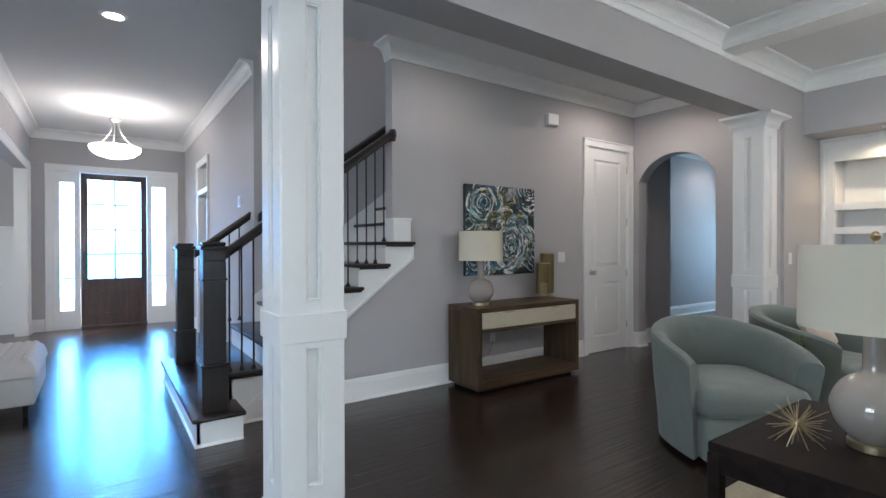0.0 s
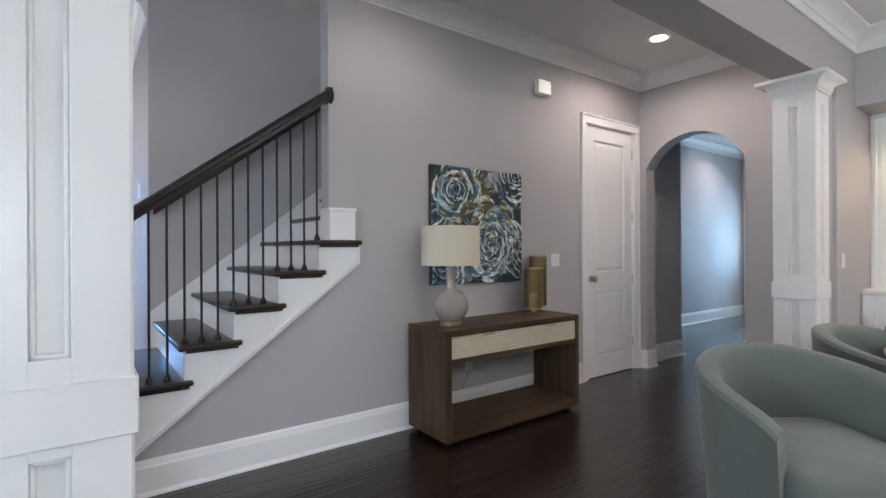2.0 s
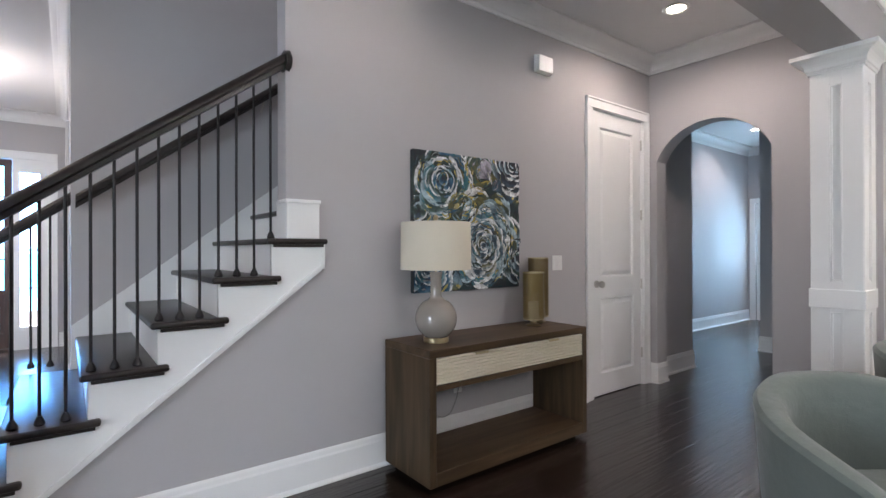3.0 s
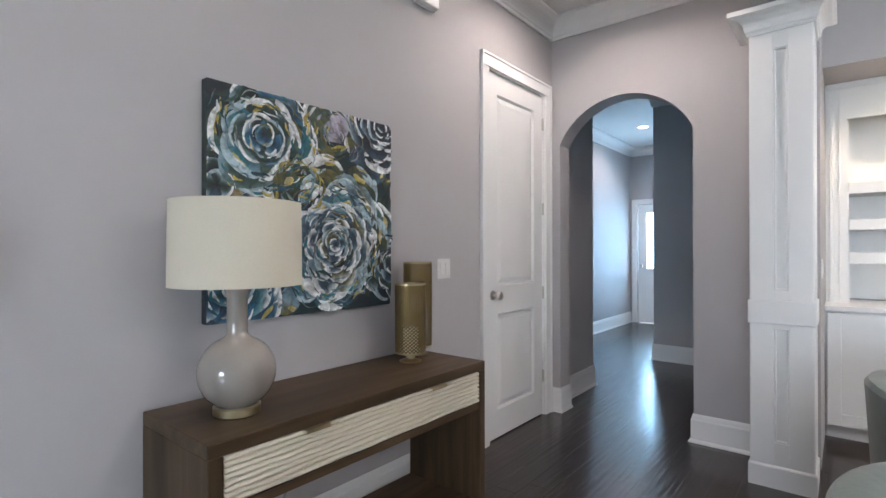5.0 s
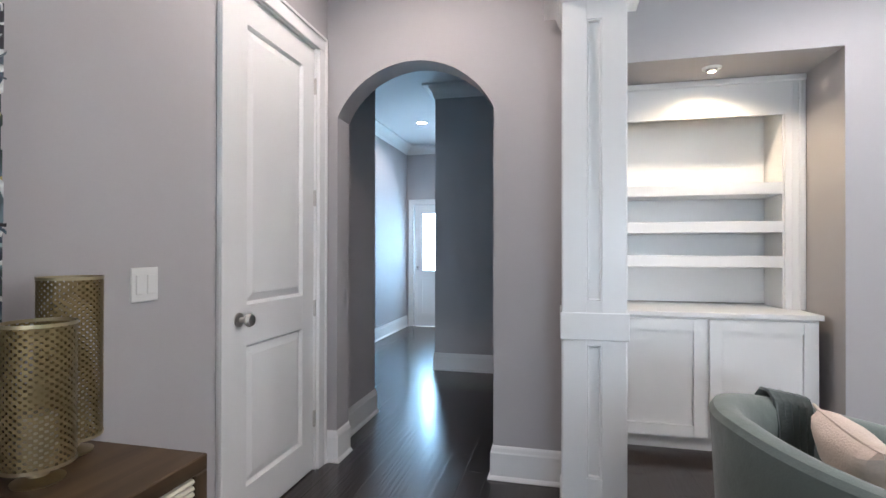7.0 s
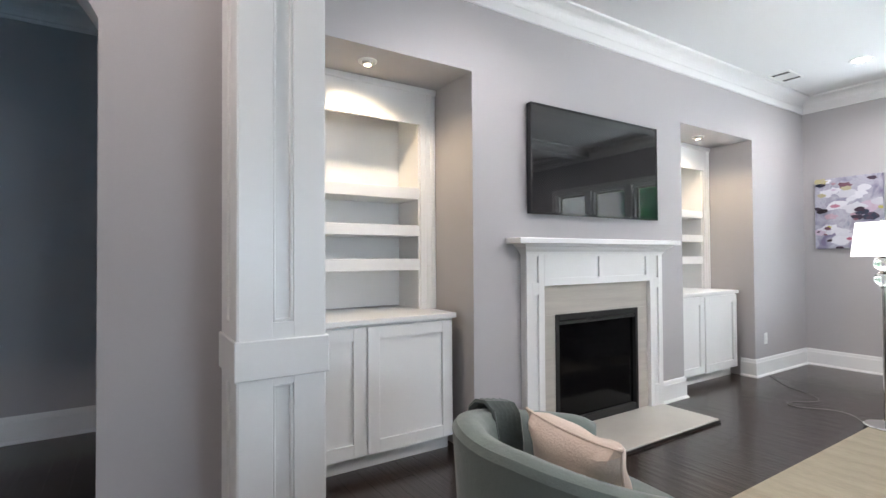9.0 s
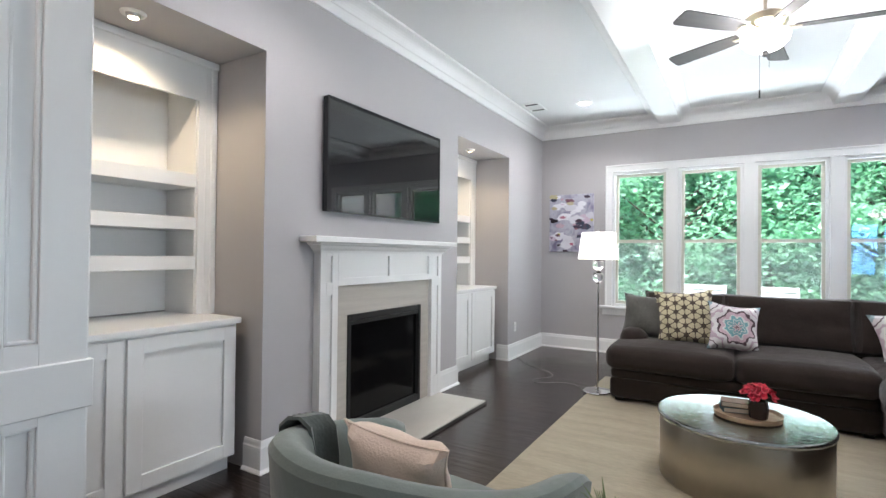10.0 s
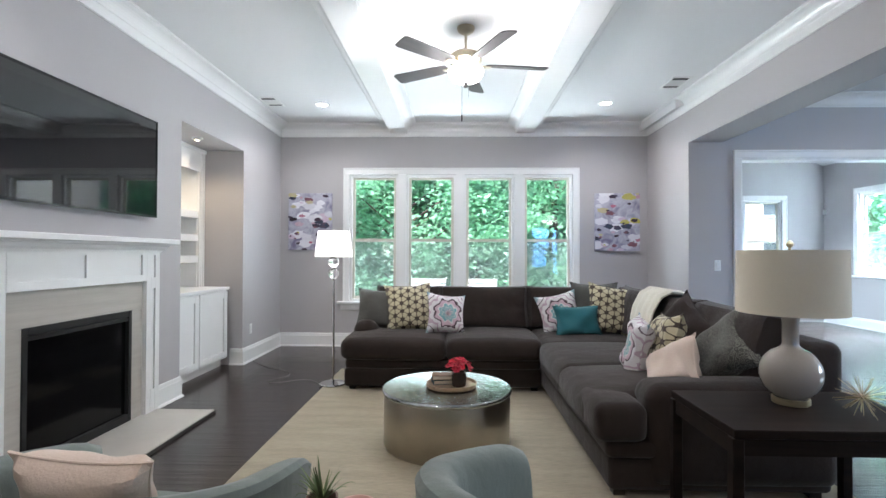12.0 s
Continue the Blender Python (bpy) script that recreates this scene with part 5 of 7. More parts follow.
M_BOOKB = mat("blue_book_cloth", (0.03, 0.08, 0.1), 0.7)
M_BOOKW = mat("brown_book_cloth", (0.12, 0.06, 0.03), 0.7)
M_PAGE = mat("book_pages", (0.6, 0.55, 0.45), 0.9, grain=0.1, stretch=(1, 1, 20))
for zz, a, m2 in ((0.394, 12, M_BOOKB), (0.424, 4, M_BOOKW)):
    bk = thing("book", pose(5.205, 0.66, zz, 0, 0, a), "small closed hardback book on the wooden tray", "book", "tray books")
    part("cover", cube(cube(box(-0.075, -0.055, 0, 0.075, 0.055, 0.003), -0.075, -0.055, 0.025, 0.075, 0.055, 0.028), 0.072, -0.055, 0.003, 0.075, 0.055, 0.025), m2, bk)
    part("pages", box(-0.072, -0.052, 0.003, 0.072, 0.052, 0.025), M_PAGE, bk)
fl = thing("flower_vase", pose(5.10, 0.735, 0.391), "small dark vase with red flowers on the tray", "vase")
M_VASE = mat("dark_brown_glaze", (0.03, 0.02, 0.017), 0.2)
M_PETAL = mat("red_petals", (0.5, 0.016, 0.045), 0.6, var=0.2, island=0.45)
part("vase", lathe(bmesh.new(), [(0.04, 0), (0.045, 0.005), (0.05, 0.05), (0.045, 0.095), (0.04, 0.095), (0.042, 0.05), (0.0, 0.01)], n=28), M_VASE, fl, "", True)
rng = random.Random(4)
bm = bmesh.new()
for _ in range(44):
    a, e = rng.uniform(0, 6.28), rng.uniform(0.05, 1.3)
    c0 = Vector((0.072 * math.cos(a) * math.cos(e), 0.072 * math.sin(a) * math.cos(e), 0.115 + 0.06 * math.sin(e)))
    up = (c0 - Vector((0, 0, 0.08))).normalized()
    for k in range(6):
        q = up.orthogonal().normalized()
        q.rotate(Matrix.Rotation(k * 1.05 + a, 3, up))
        s = rng.uniform(0.016, 0.026)
        t = up.cross(q)
        p0, p1 = c0, c0 + q * s + up * s * 0.7
        bm.faces.new([bm.verts.new(v) for v in (p0, p0 + (p1 - p0) * 0.55 + t * s * 0.5, p1, p0 + (p1 - p0) * 0.55 - t * s * 0.5)])
part("petals", bm, M_PETAL, fl, "bright red petals")


# ---- swivel armchairs ----
def armchair(m, label):
    """Barrel chair; faces -y. The shell's rim falls from the back to the arms' fronts."""
    root = thing("armchair", m, label, "armchair", "swivel barrel chairs")
    bm = bmesh.new()
    n = 40
    span = radians(132)
    rows = []
    for i in range(n + 1):
        s = -1 + 2 * i / n
        a = s * span
        k = abs(s)
        rim = 0.775 - 0.16 * max(0, (k - 0.15) / 0.85) ** 1.25
        if k > 0.93:
            rim -= 0.02 * (k - 0.93) / 0.07
        ring = []
        for t, rr, z in ((0, 0.375, 0.03), (0, 0.385, 0.20), (0, 0.408, 0.42), (0, 0.425, rim - 0.05), (0, 0.428, rim - 0.02), (1, 0.415, rim - 0.002), (1, 0.388, rim + 0.004), (1, 0.352, rim - 0.004), (2, 0.330, rim - 0.03), (2, 0.318, rim - 0.08), (2, 0.312, 0.45), (2, 0.315, 0.28), (2, 0.315, 0.03)):
            x, y = rr * math.sin(a) * 1.0, rr * math.cos(a)
            if y < 0:
                y *= 1.25
                x = math.copysign(rr * 1.0 - (rr - abs(x)) * 0.35, x)
            ring.append(bm.verts.new((x, y, z)))
        rows.append(ring)
    for a, b in zip(rows, rows[1:]):
        for j in range(len(a) - 1):
            bm.faces.new((a[j], b[j], b[j + 1], a[j + 1]))
        bm.faces.new((a[-1], b[-1], b[0], a[0]))
    for ring, fl2 in ((rows[0], 0), (rows[-1], 1)):
        bm.faces.new(ring if fl2 else ring[::-1])
    bmesh.ops.recalc_face_normals(bm, faces=bm.faces)
    sh = part("shell", bm, M_CHAIR, root, "upholstered sage barrel shell", True)
    part("front_rail", sof(-0.30, -0.37, 0.03, 0.30, 0.25, 0.29, 0.03, puff=0.008, cuts=8), M_CHAIR, root, "", True)
    part("seat_cushion", sof(-0.305, -0.385, 0.285, 0.305, 0.28, 0.445, 0.05, puff=0.03, seed=3, cuts=10), M_CHAIR, root, "loose sage seat cushion", True)
    part("swivel_base", lathe(bmesh.new(), [(0.27, 0.0), (0.28, 0.008), (0.28, 0.028), (0.1, 0.032)], n=32), M_IRON, root, "black swivel base", True)
    return root


CA = pose(6.02, 2.71, 0.0, 0, 0, 263 - 270)
CB = pose(4.79, 2.80, 0.0, 0, 0, 235 - 270)
armchair(CA, "sage green upholstered barrel armchair with a pillow and throw")
armchair(CB, "sage green upholstered barrel armchair beside the side table")
pl = P("throw_pillow", 0.38, 0.29, 0.15, pose(6.10, 2.65, 0.465, -21, -3, 0), M_PINK, "blush pink lumbar pillow in the armchair")

# dark throw over chair A's rim
bm = bmesh.new()
prev = None
prof = [(0.30, 0.52), (0.305, 0.64), (0.325, 0.735), (0.36, 0.765), (0.40, 0.765), (0.433, 0.735), (0.44, 0.62), (0.445, 0.48), (0.45, 0.34), (0.452, 0.24)]
for i in range(15):
    a = radians(60 + 22 * i / 14)
    row = []
    for j, (r, z) in enumerate(prof):
        w = 0.012 * math.sin(i * 2.1 + j * 0.3)
        aa = a + 0.10 * (j - 4) / 5 - 0.0
        kk = max(0, (abs(aa) / radians(132) - 0.15) / 0.85)
        rz = z - (0.16 * kk ** 1.25 if j < 7 else 0.05) + 0.045
        q = CA @ Vector(((r + w + 0.004) * math.sin(aa), (r + w + 0.004) * math.cos(aa), rz))
        row.append(bm.verts.new(q))
    if prev:
        for j in range(len(prof) - 1):
            bm.faces.new((prev[j], prev[j + 1], row[j + 1], row[j]))
    prev = row
bmesh.ops.recalc_face_normals(bm, faces=bm.faces)
bmesh.ops.solidify(bm, geom=bm.faces[:], thickness=0.01)
tagged(part("throw_blanket", bm, M_THROW, None, "", True), "dark green fringed throw draped over the armchair", "blanket")

# small round table between the chairs
st = thing("side_table", pose(5.37, 2.68, 0.0), "small round grey side table between the armchairs", "table")
M_GREYTOP = mat("grey_stone_top", (0.28, 0.27, 0.29), 0.4, var=0.12, scale=9)
part("tabletop", lathe(bmesh.new(), [(0.18, 0.475), (0.2, 0.48), (0.2, 0.498), (0.195, 0.503), (0, 0.503)], n=40), M_GREYTOP, st, "", True)
part("stem", tube(bmesh.new(), (0, 0, 0.02), (0, 0, 0.478), 0.02), M_IRON, st, "", True)
part("foot", lathe(bmesh.new(), [(0.14, 0), (0.14, 0.012), (0.03, 0.022), (0.0, 0.022)], n=32), M_IRON, st, "", True)
pot = thing("potted_plant", pose(5.495, 2.62, 0.503), "spiky green air plant in a small terracotta pot", "plant")
M_TERRA = mat("brown_pot", (0.16, 0.09, 0.065), 0.6)
M_LEAF = mat("air_plant_leaf", (0.13, 0.19, 0.07), 0.5, var=0.2, island=0.4)
part("pot", lathe(bmesh.new(), [(0.032, 0), (0.042, 0.06), (0.045, 0.075), (0.039, 0.075), (0.036, 0.05), (0, 0.05)], n=24), M_TERRA, pot, "", True)
rng = random.Random(8)
for _ in range(26):
    bm = bmesh.new()
    a, ln = rng.uniform(0, 6.28), rng.uniform(0.08, 0.13)
    bend = rng.uniform(0.3, 1.3)
    prev = None
    for k in range(6):
        t = k / 5
        rr, zz = ln * math.sin(bend * t) * 0.9, 0.06 + ln * math.cos(bend * t * 0.9) * t
        wv = 0.006 * (1 - t) + 0.0006
        c0 = Vector((rr * math.cos(a), rr * math.sin(a), zz))
        sd = Vector((-math.sin(a), math.cos(a), 0)) * wv
        row = [bm.verts.new(c0 - sd), bm.verts.new(c0 + Vector((0, 0, -wv * 0.5))), bm.verts.new(c0 + sd)]
        if prev:
            for j in range(2):
                bm.faces.new((prev[j], prev[j + 1], row[j + 1], row[j]))
        prev = row
    part("leaf", bm, M_LEAF, pot, "", True)
cd = thing("candle_bowl", pose(5.395, 2.63, 0.503), "pink ceramic bowl holding a candle", "candle")
M_PINKC = mat("pink_ceramic", (0.55, 0.32, 0.27), 0.4)
part("bowl", lathe(bmesh.new(), [(0.03, 0), (0.045, 0.01), (0.056, 0.06), (0.052, 0.06), (0.044, 0.05), (0, 0.05)], n=32), M_PINKC, cd, "", True)
part("candle", lathe(bmesh.new(), [(0.043, 0.05), (0.042, 0.055), (0, 0.054)], n=28), M_PINK, cd, "", True)


# ---- end table with lamp ----
et = thing("end_table", pose(3.65, 1.83, 0.0), "dark stained wooden end table beside the sofa arm", "table")
part("tabletop", box(-0.415, -0.277, 0.565, 0.415, 0.277, 0.60, 0.003, 1), M_TABLEW, et)
for sx in (-1, 1):
    for sy in (-1, 1):
        part("leg", box(sx * 0.40 - 0.022, sy * 0.255 - 0.022, 0, sx * 0.40 + 0.022, sy * 0.255 + 0.022, 0.565, 0.003, 1), M_TABLEW, et)
for sy in (-1, 1):
    part("apron", box(-0.378, sy * 0.255 - 0.012, 0.50, 0.378, sy * 0.255 + 0.012, 0.565), M_TABLEW, et)
for sx in (-1, 1):
    part("apron", box(sx * 0.40 - 0.012, -0.233, 0.50, sx * 0.40 + 0.012, 0.233, 0.565), M_TABLEW, et)


def table_lamp(x, y, z, r, sr, sh0, sh1, label):
    """Gourd lamp: ball radius r; drum shade of radius sr between heights sh0 and sh1 above its foot."""
    root = thing("table_lamp", pose(x, y, z), label, "lamp", "gourd table lamps")
    part("foot_ring", lathe(bmesh.new(), [(r * 0.57, 0), (r * 0.61, 0.004), (r * 0.61, 0.026), (r * 0.57, 0.03), (0, 0.03)], n=40), M_GOLD, root, "brushed brass foot", True)
    rows = [(r * 0.55, 0.03)]
    for i in range(15):
        a = -1.05 + 2.0 * i / 14
        rows.append((r * math.cos(a) + 0.001, 0.03 + r * 0.87 + r * math.sin(a)))
    zt = rows[-1][1]
    nk = r * 0.27
    for q in (0.25, 0.5, 0.75, 1.0):
        rows.append((nk + (rows[15][0] - nk) * (1 - q) ** 2.2, zt + r * 0.28 * q))
    top = sh0 - 0.012
    rows += [(nk, top - 0.03), (nk * 1.15, top - 0.006), (nk * 1.1, top), (0.0, top)]
    part("body", lathe(bmesh.new(), rows, n=48), M_TAUPE, root, "glossy taupe ceramic gourd body", True)
    part("stem", tube(bmesh.new(), (0, 0, top), (0, 0, sh1 + 0.02), 0.006), M_GOLD, root)
    part("finial", lathe(bmesh.new(), [(0.006, 0), (0.014, 0.008), (0.016, 0.018), (0.008, 0.03), (0, 0.034)], 0, 0, sh1 + 0.012, 16), M_GOLD, root, "", True)
    part("shade", lathe(bmesh.new(), [(sr, sh0), (sr * 0.985, sh1), (sr * 0.975, sh1), (sr * 0.99, sh0), (sr, sh0)], n=64, caps=False), M_SHADE, root, "oatmeal linen drum shade", True)
    part("shade_spider", tube(tube(bmesh.new(), (-sr * 0.97, 0, sh1 - 0.01), (sr * 0.97, 0, sh1 - 0.01), 0.003), (0, -sr * 0.97, sh1 - 0.01), (0, sr * 0.97, sh1 - 0.01), 0.003), M_GOLD, root)
    return root


table_lamp(3.62, 1.75, 0.60, 0.122, 0.214, 0.405, 0.685, "taupe ceramic gourd lamp with linen shade on the end table")
ur = thing("spiky_ornament", pose(3.435, 1.91, 0.60), "gold metal starburst ornament on the end table", "ornament")
rng = random.Random(3)
part("core", lathe(bmesh.new(), [(0.0, 0.062), (0.012, 0.066), (0.016, 0.076), (0.012, 0.088), (0, 0.092)], n=14), M_GOLD, ur, "", True)
for i in range(46):
    zz = 1 - 2 * (i + 0.5) / 46
    a = i * 2.39996
    rr = math.sqrt(1 - zz * zz)
    d3 = Vector((rr * math.cos(a), rr * math.sin(a), zz))
    ln = rng.uniform(0.075, 0.105)
    if d3.z < 0:
        ln = min(ln, 0.074 / max(0.3, -d3.z))
    part("spike", tube(bmesh.new(), Vector((0, 0, 0.076)) + d3 * 0.01, Vector((0, 0, 0.076)) + d3 * ln, 0.0026, 0.001, 5), M_GOLD, ur)

# ---- floor lamp ----
fl = thing("floor_lamp", pose(6.30, -0.70, 0.014), "chrome floor lamp with crystal balls and white shade, lit", "lamp")
M_WSHADE = glow("lit_white_shade", (1.0, 0.97, 0.92), 0.85)
part("base_plate", lathe(bmesh.new(), [(0.125, 0), (0.128, 0.008), (0.12, 0.016), (0.03, 0.024), (0, 0.024)], n=40), M_CHROME, fl, "", True)
part("pole", tube(bmesh.new(), (0, 0, 0.02), (0, 0, 1.02), 0.011), M_CHROME, fl, "", True)
for z in (1.062, 1.175):
    part("crystal_ball", lathe(bmesh.new(), [(0.0, -0.052)] + [(0.052 * math.cos(a), 0.052 * math.sin(a)) for a in [-1.4 + 2.8 * i / 12 for i in range(13)]] + [(0.0, 0.052)], 0, 0, z, 28), M_ACRYL, fl, "clear crystal ball", True)
for z in (1.005, 1.118, 1.232):
    part("collar", lathe(bmesh.new(), [(0.018, -0.006), (0.022, 0), (0.018, 0.006)], 0, 0, z, 20), M_CHROME, fl, "", True)
part("stem", tube(bmesh.new(), (0, 0, 1.23), (0, 0, 1.475), 0.006), M_CHROME, fl)
part("shade", lathe(bmesh.new(), [(0.178, 1.225), (0.148, 1.468), (0.145, 1.468), (0.175, 1.225), (0.178, 1.225)], n=48, caps=False), M_WSHADE, fl, "glowing white tapered shade", True)
part("finial", lathe(bmesh.new(), [(0.005, 0), (0.011, 0.008), (0.0, 0.024)], 0, 0, 1.475, 14), M_CHROME, fl, "", True)
cord = bpy.data.curves.new("lamp_cord", 'CURVE')
cord.dimensions, cord.bevel_depth = '3D', 0.0025
sp = cord.splines.new('BEZIER')
cp = [(6.42, -0.72), (6.62, -0.9), (6.95, -0.78), (6.86, -1.12), (7.25, -1.45), (7.52, -1.75)]
sp.bezier_points.add(len(cp) - 1)
for b, (x, y) in zip(sp.bezier_points, cp):
    b.co, b.handle_left_type, b.handle_right_type = (x, y, 0.003), 'AUTO', 'AUTO'
tagged(new("lamp_cord", cord), "clear lamp cord lying loose on the dark floor", "cord").data.materials.append(M_CORD)

# ---- television ----
tv = thing("television", pose(XF, 0.888, 1.922, 0, 0, -90), "large black flat television mounted above the mantel, off", "television")
part("casing", box(-0.703, -0.062, -0.378, 0.703, -0.02, 0.378, 0.004, 1), M_BLACKP, tv)
part("screen", box(-0.69, -0.0645, -0.362, 0.69, -0.0625, 0.366), M_SCREEN, tv, "glossy black screen")
bm = bmesh.new()
for a, b, c, d2 in ((-0.704, -0.379, 0.704, -0.363), (-0.704, 0.367, 0.704, 0.379), (-0.704, -0.363, -0.691, 0.367), (0.691, -0.363, 0.704, 0.367)):
    cube(bm, a, -0.068, b, c, -0.06, d2)
part("bezel", bm, M_BLACKP, tv)
part("wall_mount", box(-0.2, -0.02, -0.15, 0.2, -0.0, 0.15), M_IRON, tv)

# ---- ceiling fan ----
fan = thing("ceiling_fan", pose(5.05, 0.15, H), "brushed nickel ceiling fan with dark blades and a lit bowl", "ceiling fan")
M_BLADE = wood("dark_fan_blade", (0.012, 0.009, 0.008), (0.024, 0.019, 0.016), 0.6, 'x', 1.0)
M_BRASSN = mat("antique_nickel", (0.42, 0.37, 0.28), 0.3, 1.0, bump=0.02)
part("canopy", lathe(bmesh.new(), [(0.07, 0.0), (0.072, -0.01), (0.06, -0.035), (0.03, -0.055), (0.014, -0.06)], n=36), M_BRASSN, fan, "", True)
part("downrod", tube(bmesh.new(), (0, 0, -0.2), (0, 0, -0.05), 0.012), M_BRASSN, fan, "", True)
part("motor", lathe(bmesh.new(), [(0.02, -0.175), (0.04, -0.19), (0.10, -0.205), (0.125, -0.225), (0.128, -0.265), (0.11, -0.285), (0.07, -0.295), (0.06, -0.33), (0.0, -0.33)], n=48), M_BRASSN, fan, "", True)
for k in range(5):
    a = 44 + 72 * k
    ir = part("blade_iron", box(0.05, -0.02, -0.31, 0.2, 0.02, -0.302, 0.003, 1), M_BRASSN, fan)
    ir.matrix_local = pose(0, 0, 0, 0, 0, a)
    bm = bmesh.new()
    pts = [(0.16, -0.048), (0.30, -0.06), (0.63, -0.068), (0.652, -0.055), (0.655, 0.0), (0.652, 0.055), (0.63, 0.068), (0.30, 0.06), (0.16, 0.048)]
    f = bm.faces.new([bm.verts.new((x, y, -0.003)) for x, y in pts])
    r = bmesh.ops.extrude_face_region(bm, geom=[f])
    bmesh.ops.translate(bm, verts=[g for g in r["geom"] if isinstance(g, bmesh.types.BMVert)], vec=(0, 0, 0.007))
    bmesh.ops.recalc_face_normals(bm, faces=bm.faces)
    bl = part("blade", bm, M_BLADE, fan, "dark wooden blade")
    bl.matrix_local = pose(0, 0, -0.298, 0, 0, a) @ pose(0, 0, 0, 12)
M_BOWL = glow("lit_glass_bowl", (1.0, 0.97, 0.93), 4)
part("light_bowl", lathe(bmesh.new(), [(0.135, -0.335), (0.14, -0.345), (0.13, -0.385), (0.095, -0.42), (0.05, -0.437), (0.0, -0.44)], n=48, caps=False), M_BOWL, fan, "glowing frosted glass bowl", True).visible_shadow = False
part("bowl_finial", lathe(bmesh.new(), [(0.02, -0.44), (0.014, -0.455), (0.018, -0.47), (0.0, -0.482)], n=18), M_IRON, fan, "", True)
part("pull_chain", tube(tube(bmesh.new(), (0.03, 0, -0.68), (0.03, 0, -0.44), 0.0015, None, 6), (0.03, 0, -0.74), (0.03, 0, -0.69), 0.005, None, 8), M_IRON, fan)
part("pull_chain", tube(bmesh.new(), (-0.02, 0.03, -0.56), (-0.02, 0.03, -0.44), 0.0015, None, 6), M_IRON, fan)

# ---- console table ----
cs = thing("console_table", pose(4.797, 4.724, 0), "walnut console table with a ridged cream drawer front", "console table")
L, D = 0.65, 0.221
part("plinth", box(-L + 0.05, -D + 0.06, 0.0, L - 0.05, D - 0.03, 0.035), M_RAIL, cs)
part("top", box(-L, -D, 0.70, L, D, 0.742, 0.003, 1), M_CONSX, cs)
for s in (-1, 1):
    a, b = sorted((s * L, s * (L - 0.045)))
    part("side_panel", box(a, -D, 0.034, b, D, 0.70, 0.003, 1), M_CONS, cs)
part("bottom_shelf", box(-L + 0.045, -D + 0.002, 0.036, L - 0.045, D, 0.105), M_CONSX, cs)
part("drawer_rail", box(-L + 0.045, -D + 0.006, 0.525, L - 0.045, D, 0.553), M_CONSX, cs)
part("drawer_box", box(-L + 0.046, -D + 0.03, 0.553, L - 0.046, D - 0.01, 0.70), M_CONS, cs)
for a, b in ((-L + 0.048, -0.001), (0.001, L - 0.048)):
    dr = part("drawer_front", box(a, -D + 0.012, 0.556, b, -D + 0.03, 0.697), M_CREAMW, cs, "cream drawer front of stacked wavy ridges")
    for i in range(8):
        z = 0.558 + i * 0.0173
        bm = bmesh.new()
        rng = random.Random(i + 5)
        prev = None
        for j in range(15):
            x = a + (b - a) * j / 14
            dz = 0.0016 * math.sin(j * 0.9 + i * 1.7)
            row = [bm.verts.new((x, y, zz + dz)) for y, zz in ((-D + 0.013, z), (-D + 0.003, z + 0.003), (-D - 0.001, z + 0.009), (-D + 0.003, z + 0.0155), (-D + 0.013, z + 0.0168))]
            if prev:
                for q in range(4):
                    bm.faces.new((prev[q], row[q], row[q + 1], prev[q + 1]))
            prev = row
        bmesh.ops.recalc_face_normals(bm, faces=bm.faces)
        part("ridge", bm, M_CREAMW, dr, "", True)
    xm = (a + b) / 2
    part("pull", cube(box(xm - 0.045, -D - 0.014, 0.697, xm + 0.045, -D + 0.02, 0.701), xm - 0.045, -D - 0.016, 0.688, xm + 0.045, -D - 0.013, 0.701), M_GOLD, cs, "slim bronze edge pull")
table_lamp(4.335, 4.70, 0.742, 0.118, 0.2, 0.408, 0.672, "taupe ceramic gourd lamp with cream shade on the console")


def floor_cord(name, pts, material, label):
    """A slack flex through the points given."""
    cu = bpy.data.curves.new(name, 'CURVE')
    cu.dimensions, cu.bevel_depth = '3D', 0.0028
    sl = cu.splines.new('BEZIER')
    sl.bezier_points.add(len(pts) - 1)
    for b, p in zip(sl.bezier_points, pts):
        b.co, b.handle_left_type, b.handle_right_type = p, 'AUTO', 'AUTO'
    tagged(new(name, cu), label, "cord").data.materials.append(material)


floor_cord("lamp_cord", [(4.42, YC - 0.012, 0.70), (4.40, YC - 0.012, 0.45), (4.50, YC - 0.03, 0.24), (4.60, YC - 0.035, 0.20), (4.68, YC - 0.03, 0.28), (4.72, YC - 0.012, 0.36)], M_CORD, "thin lamp cord hanging behind the console to the outlet")


def hurricane(x, y, r, h, label):
    root = thing("candle_holder", pose(x, y, 0.742), label, "candle holder", "gold hurricanes")
    part("foot", lathe(bmesh.new(), [(r * 0.7, 0), (r * 0.72, 0.005), (r * 0.3, 0.015), (r * 0.3, 0.03), (r * 0.9, 0.04), (0, 0.04)], n=32), M_GOLD, root, "", True)
    part("cylinder", lathe(bmesh.new(), [(r, 0.04), (r, h), (r * 0.975, h), (r * 0.975, 0.045)], n=48, caps=False), M_PERF, root, "pierced gold metal cylinder", True)
    for z in (0.045, h - 0.004):
        part("rim", lathe(bmesh.new(), [(r * 0.97, z - 0.004), (r * 1.015, z - 0.004), (r * 1.015, z + 0.004), (r * 0.97, z + 0.004), (r * 0.97, z - 0.004)], n=40, caps=False), M_GOLD, root, "", True)
    part("candle", lathe(bmesh.new(), [(r * 0.5, 0.04), (r * 0.5, 0.155), (r * 0.4, 0.16), (0, 0.157)], n=24), M_CREAMW, root, "cream pillar candle", True)


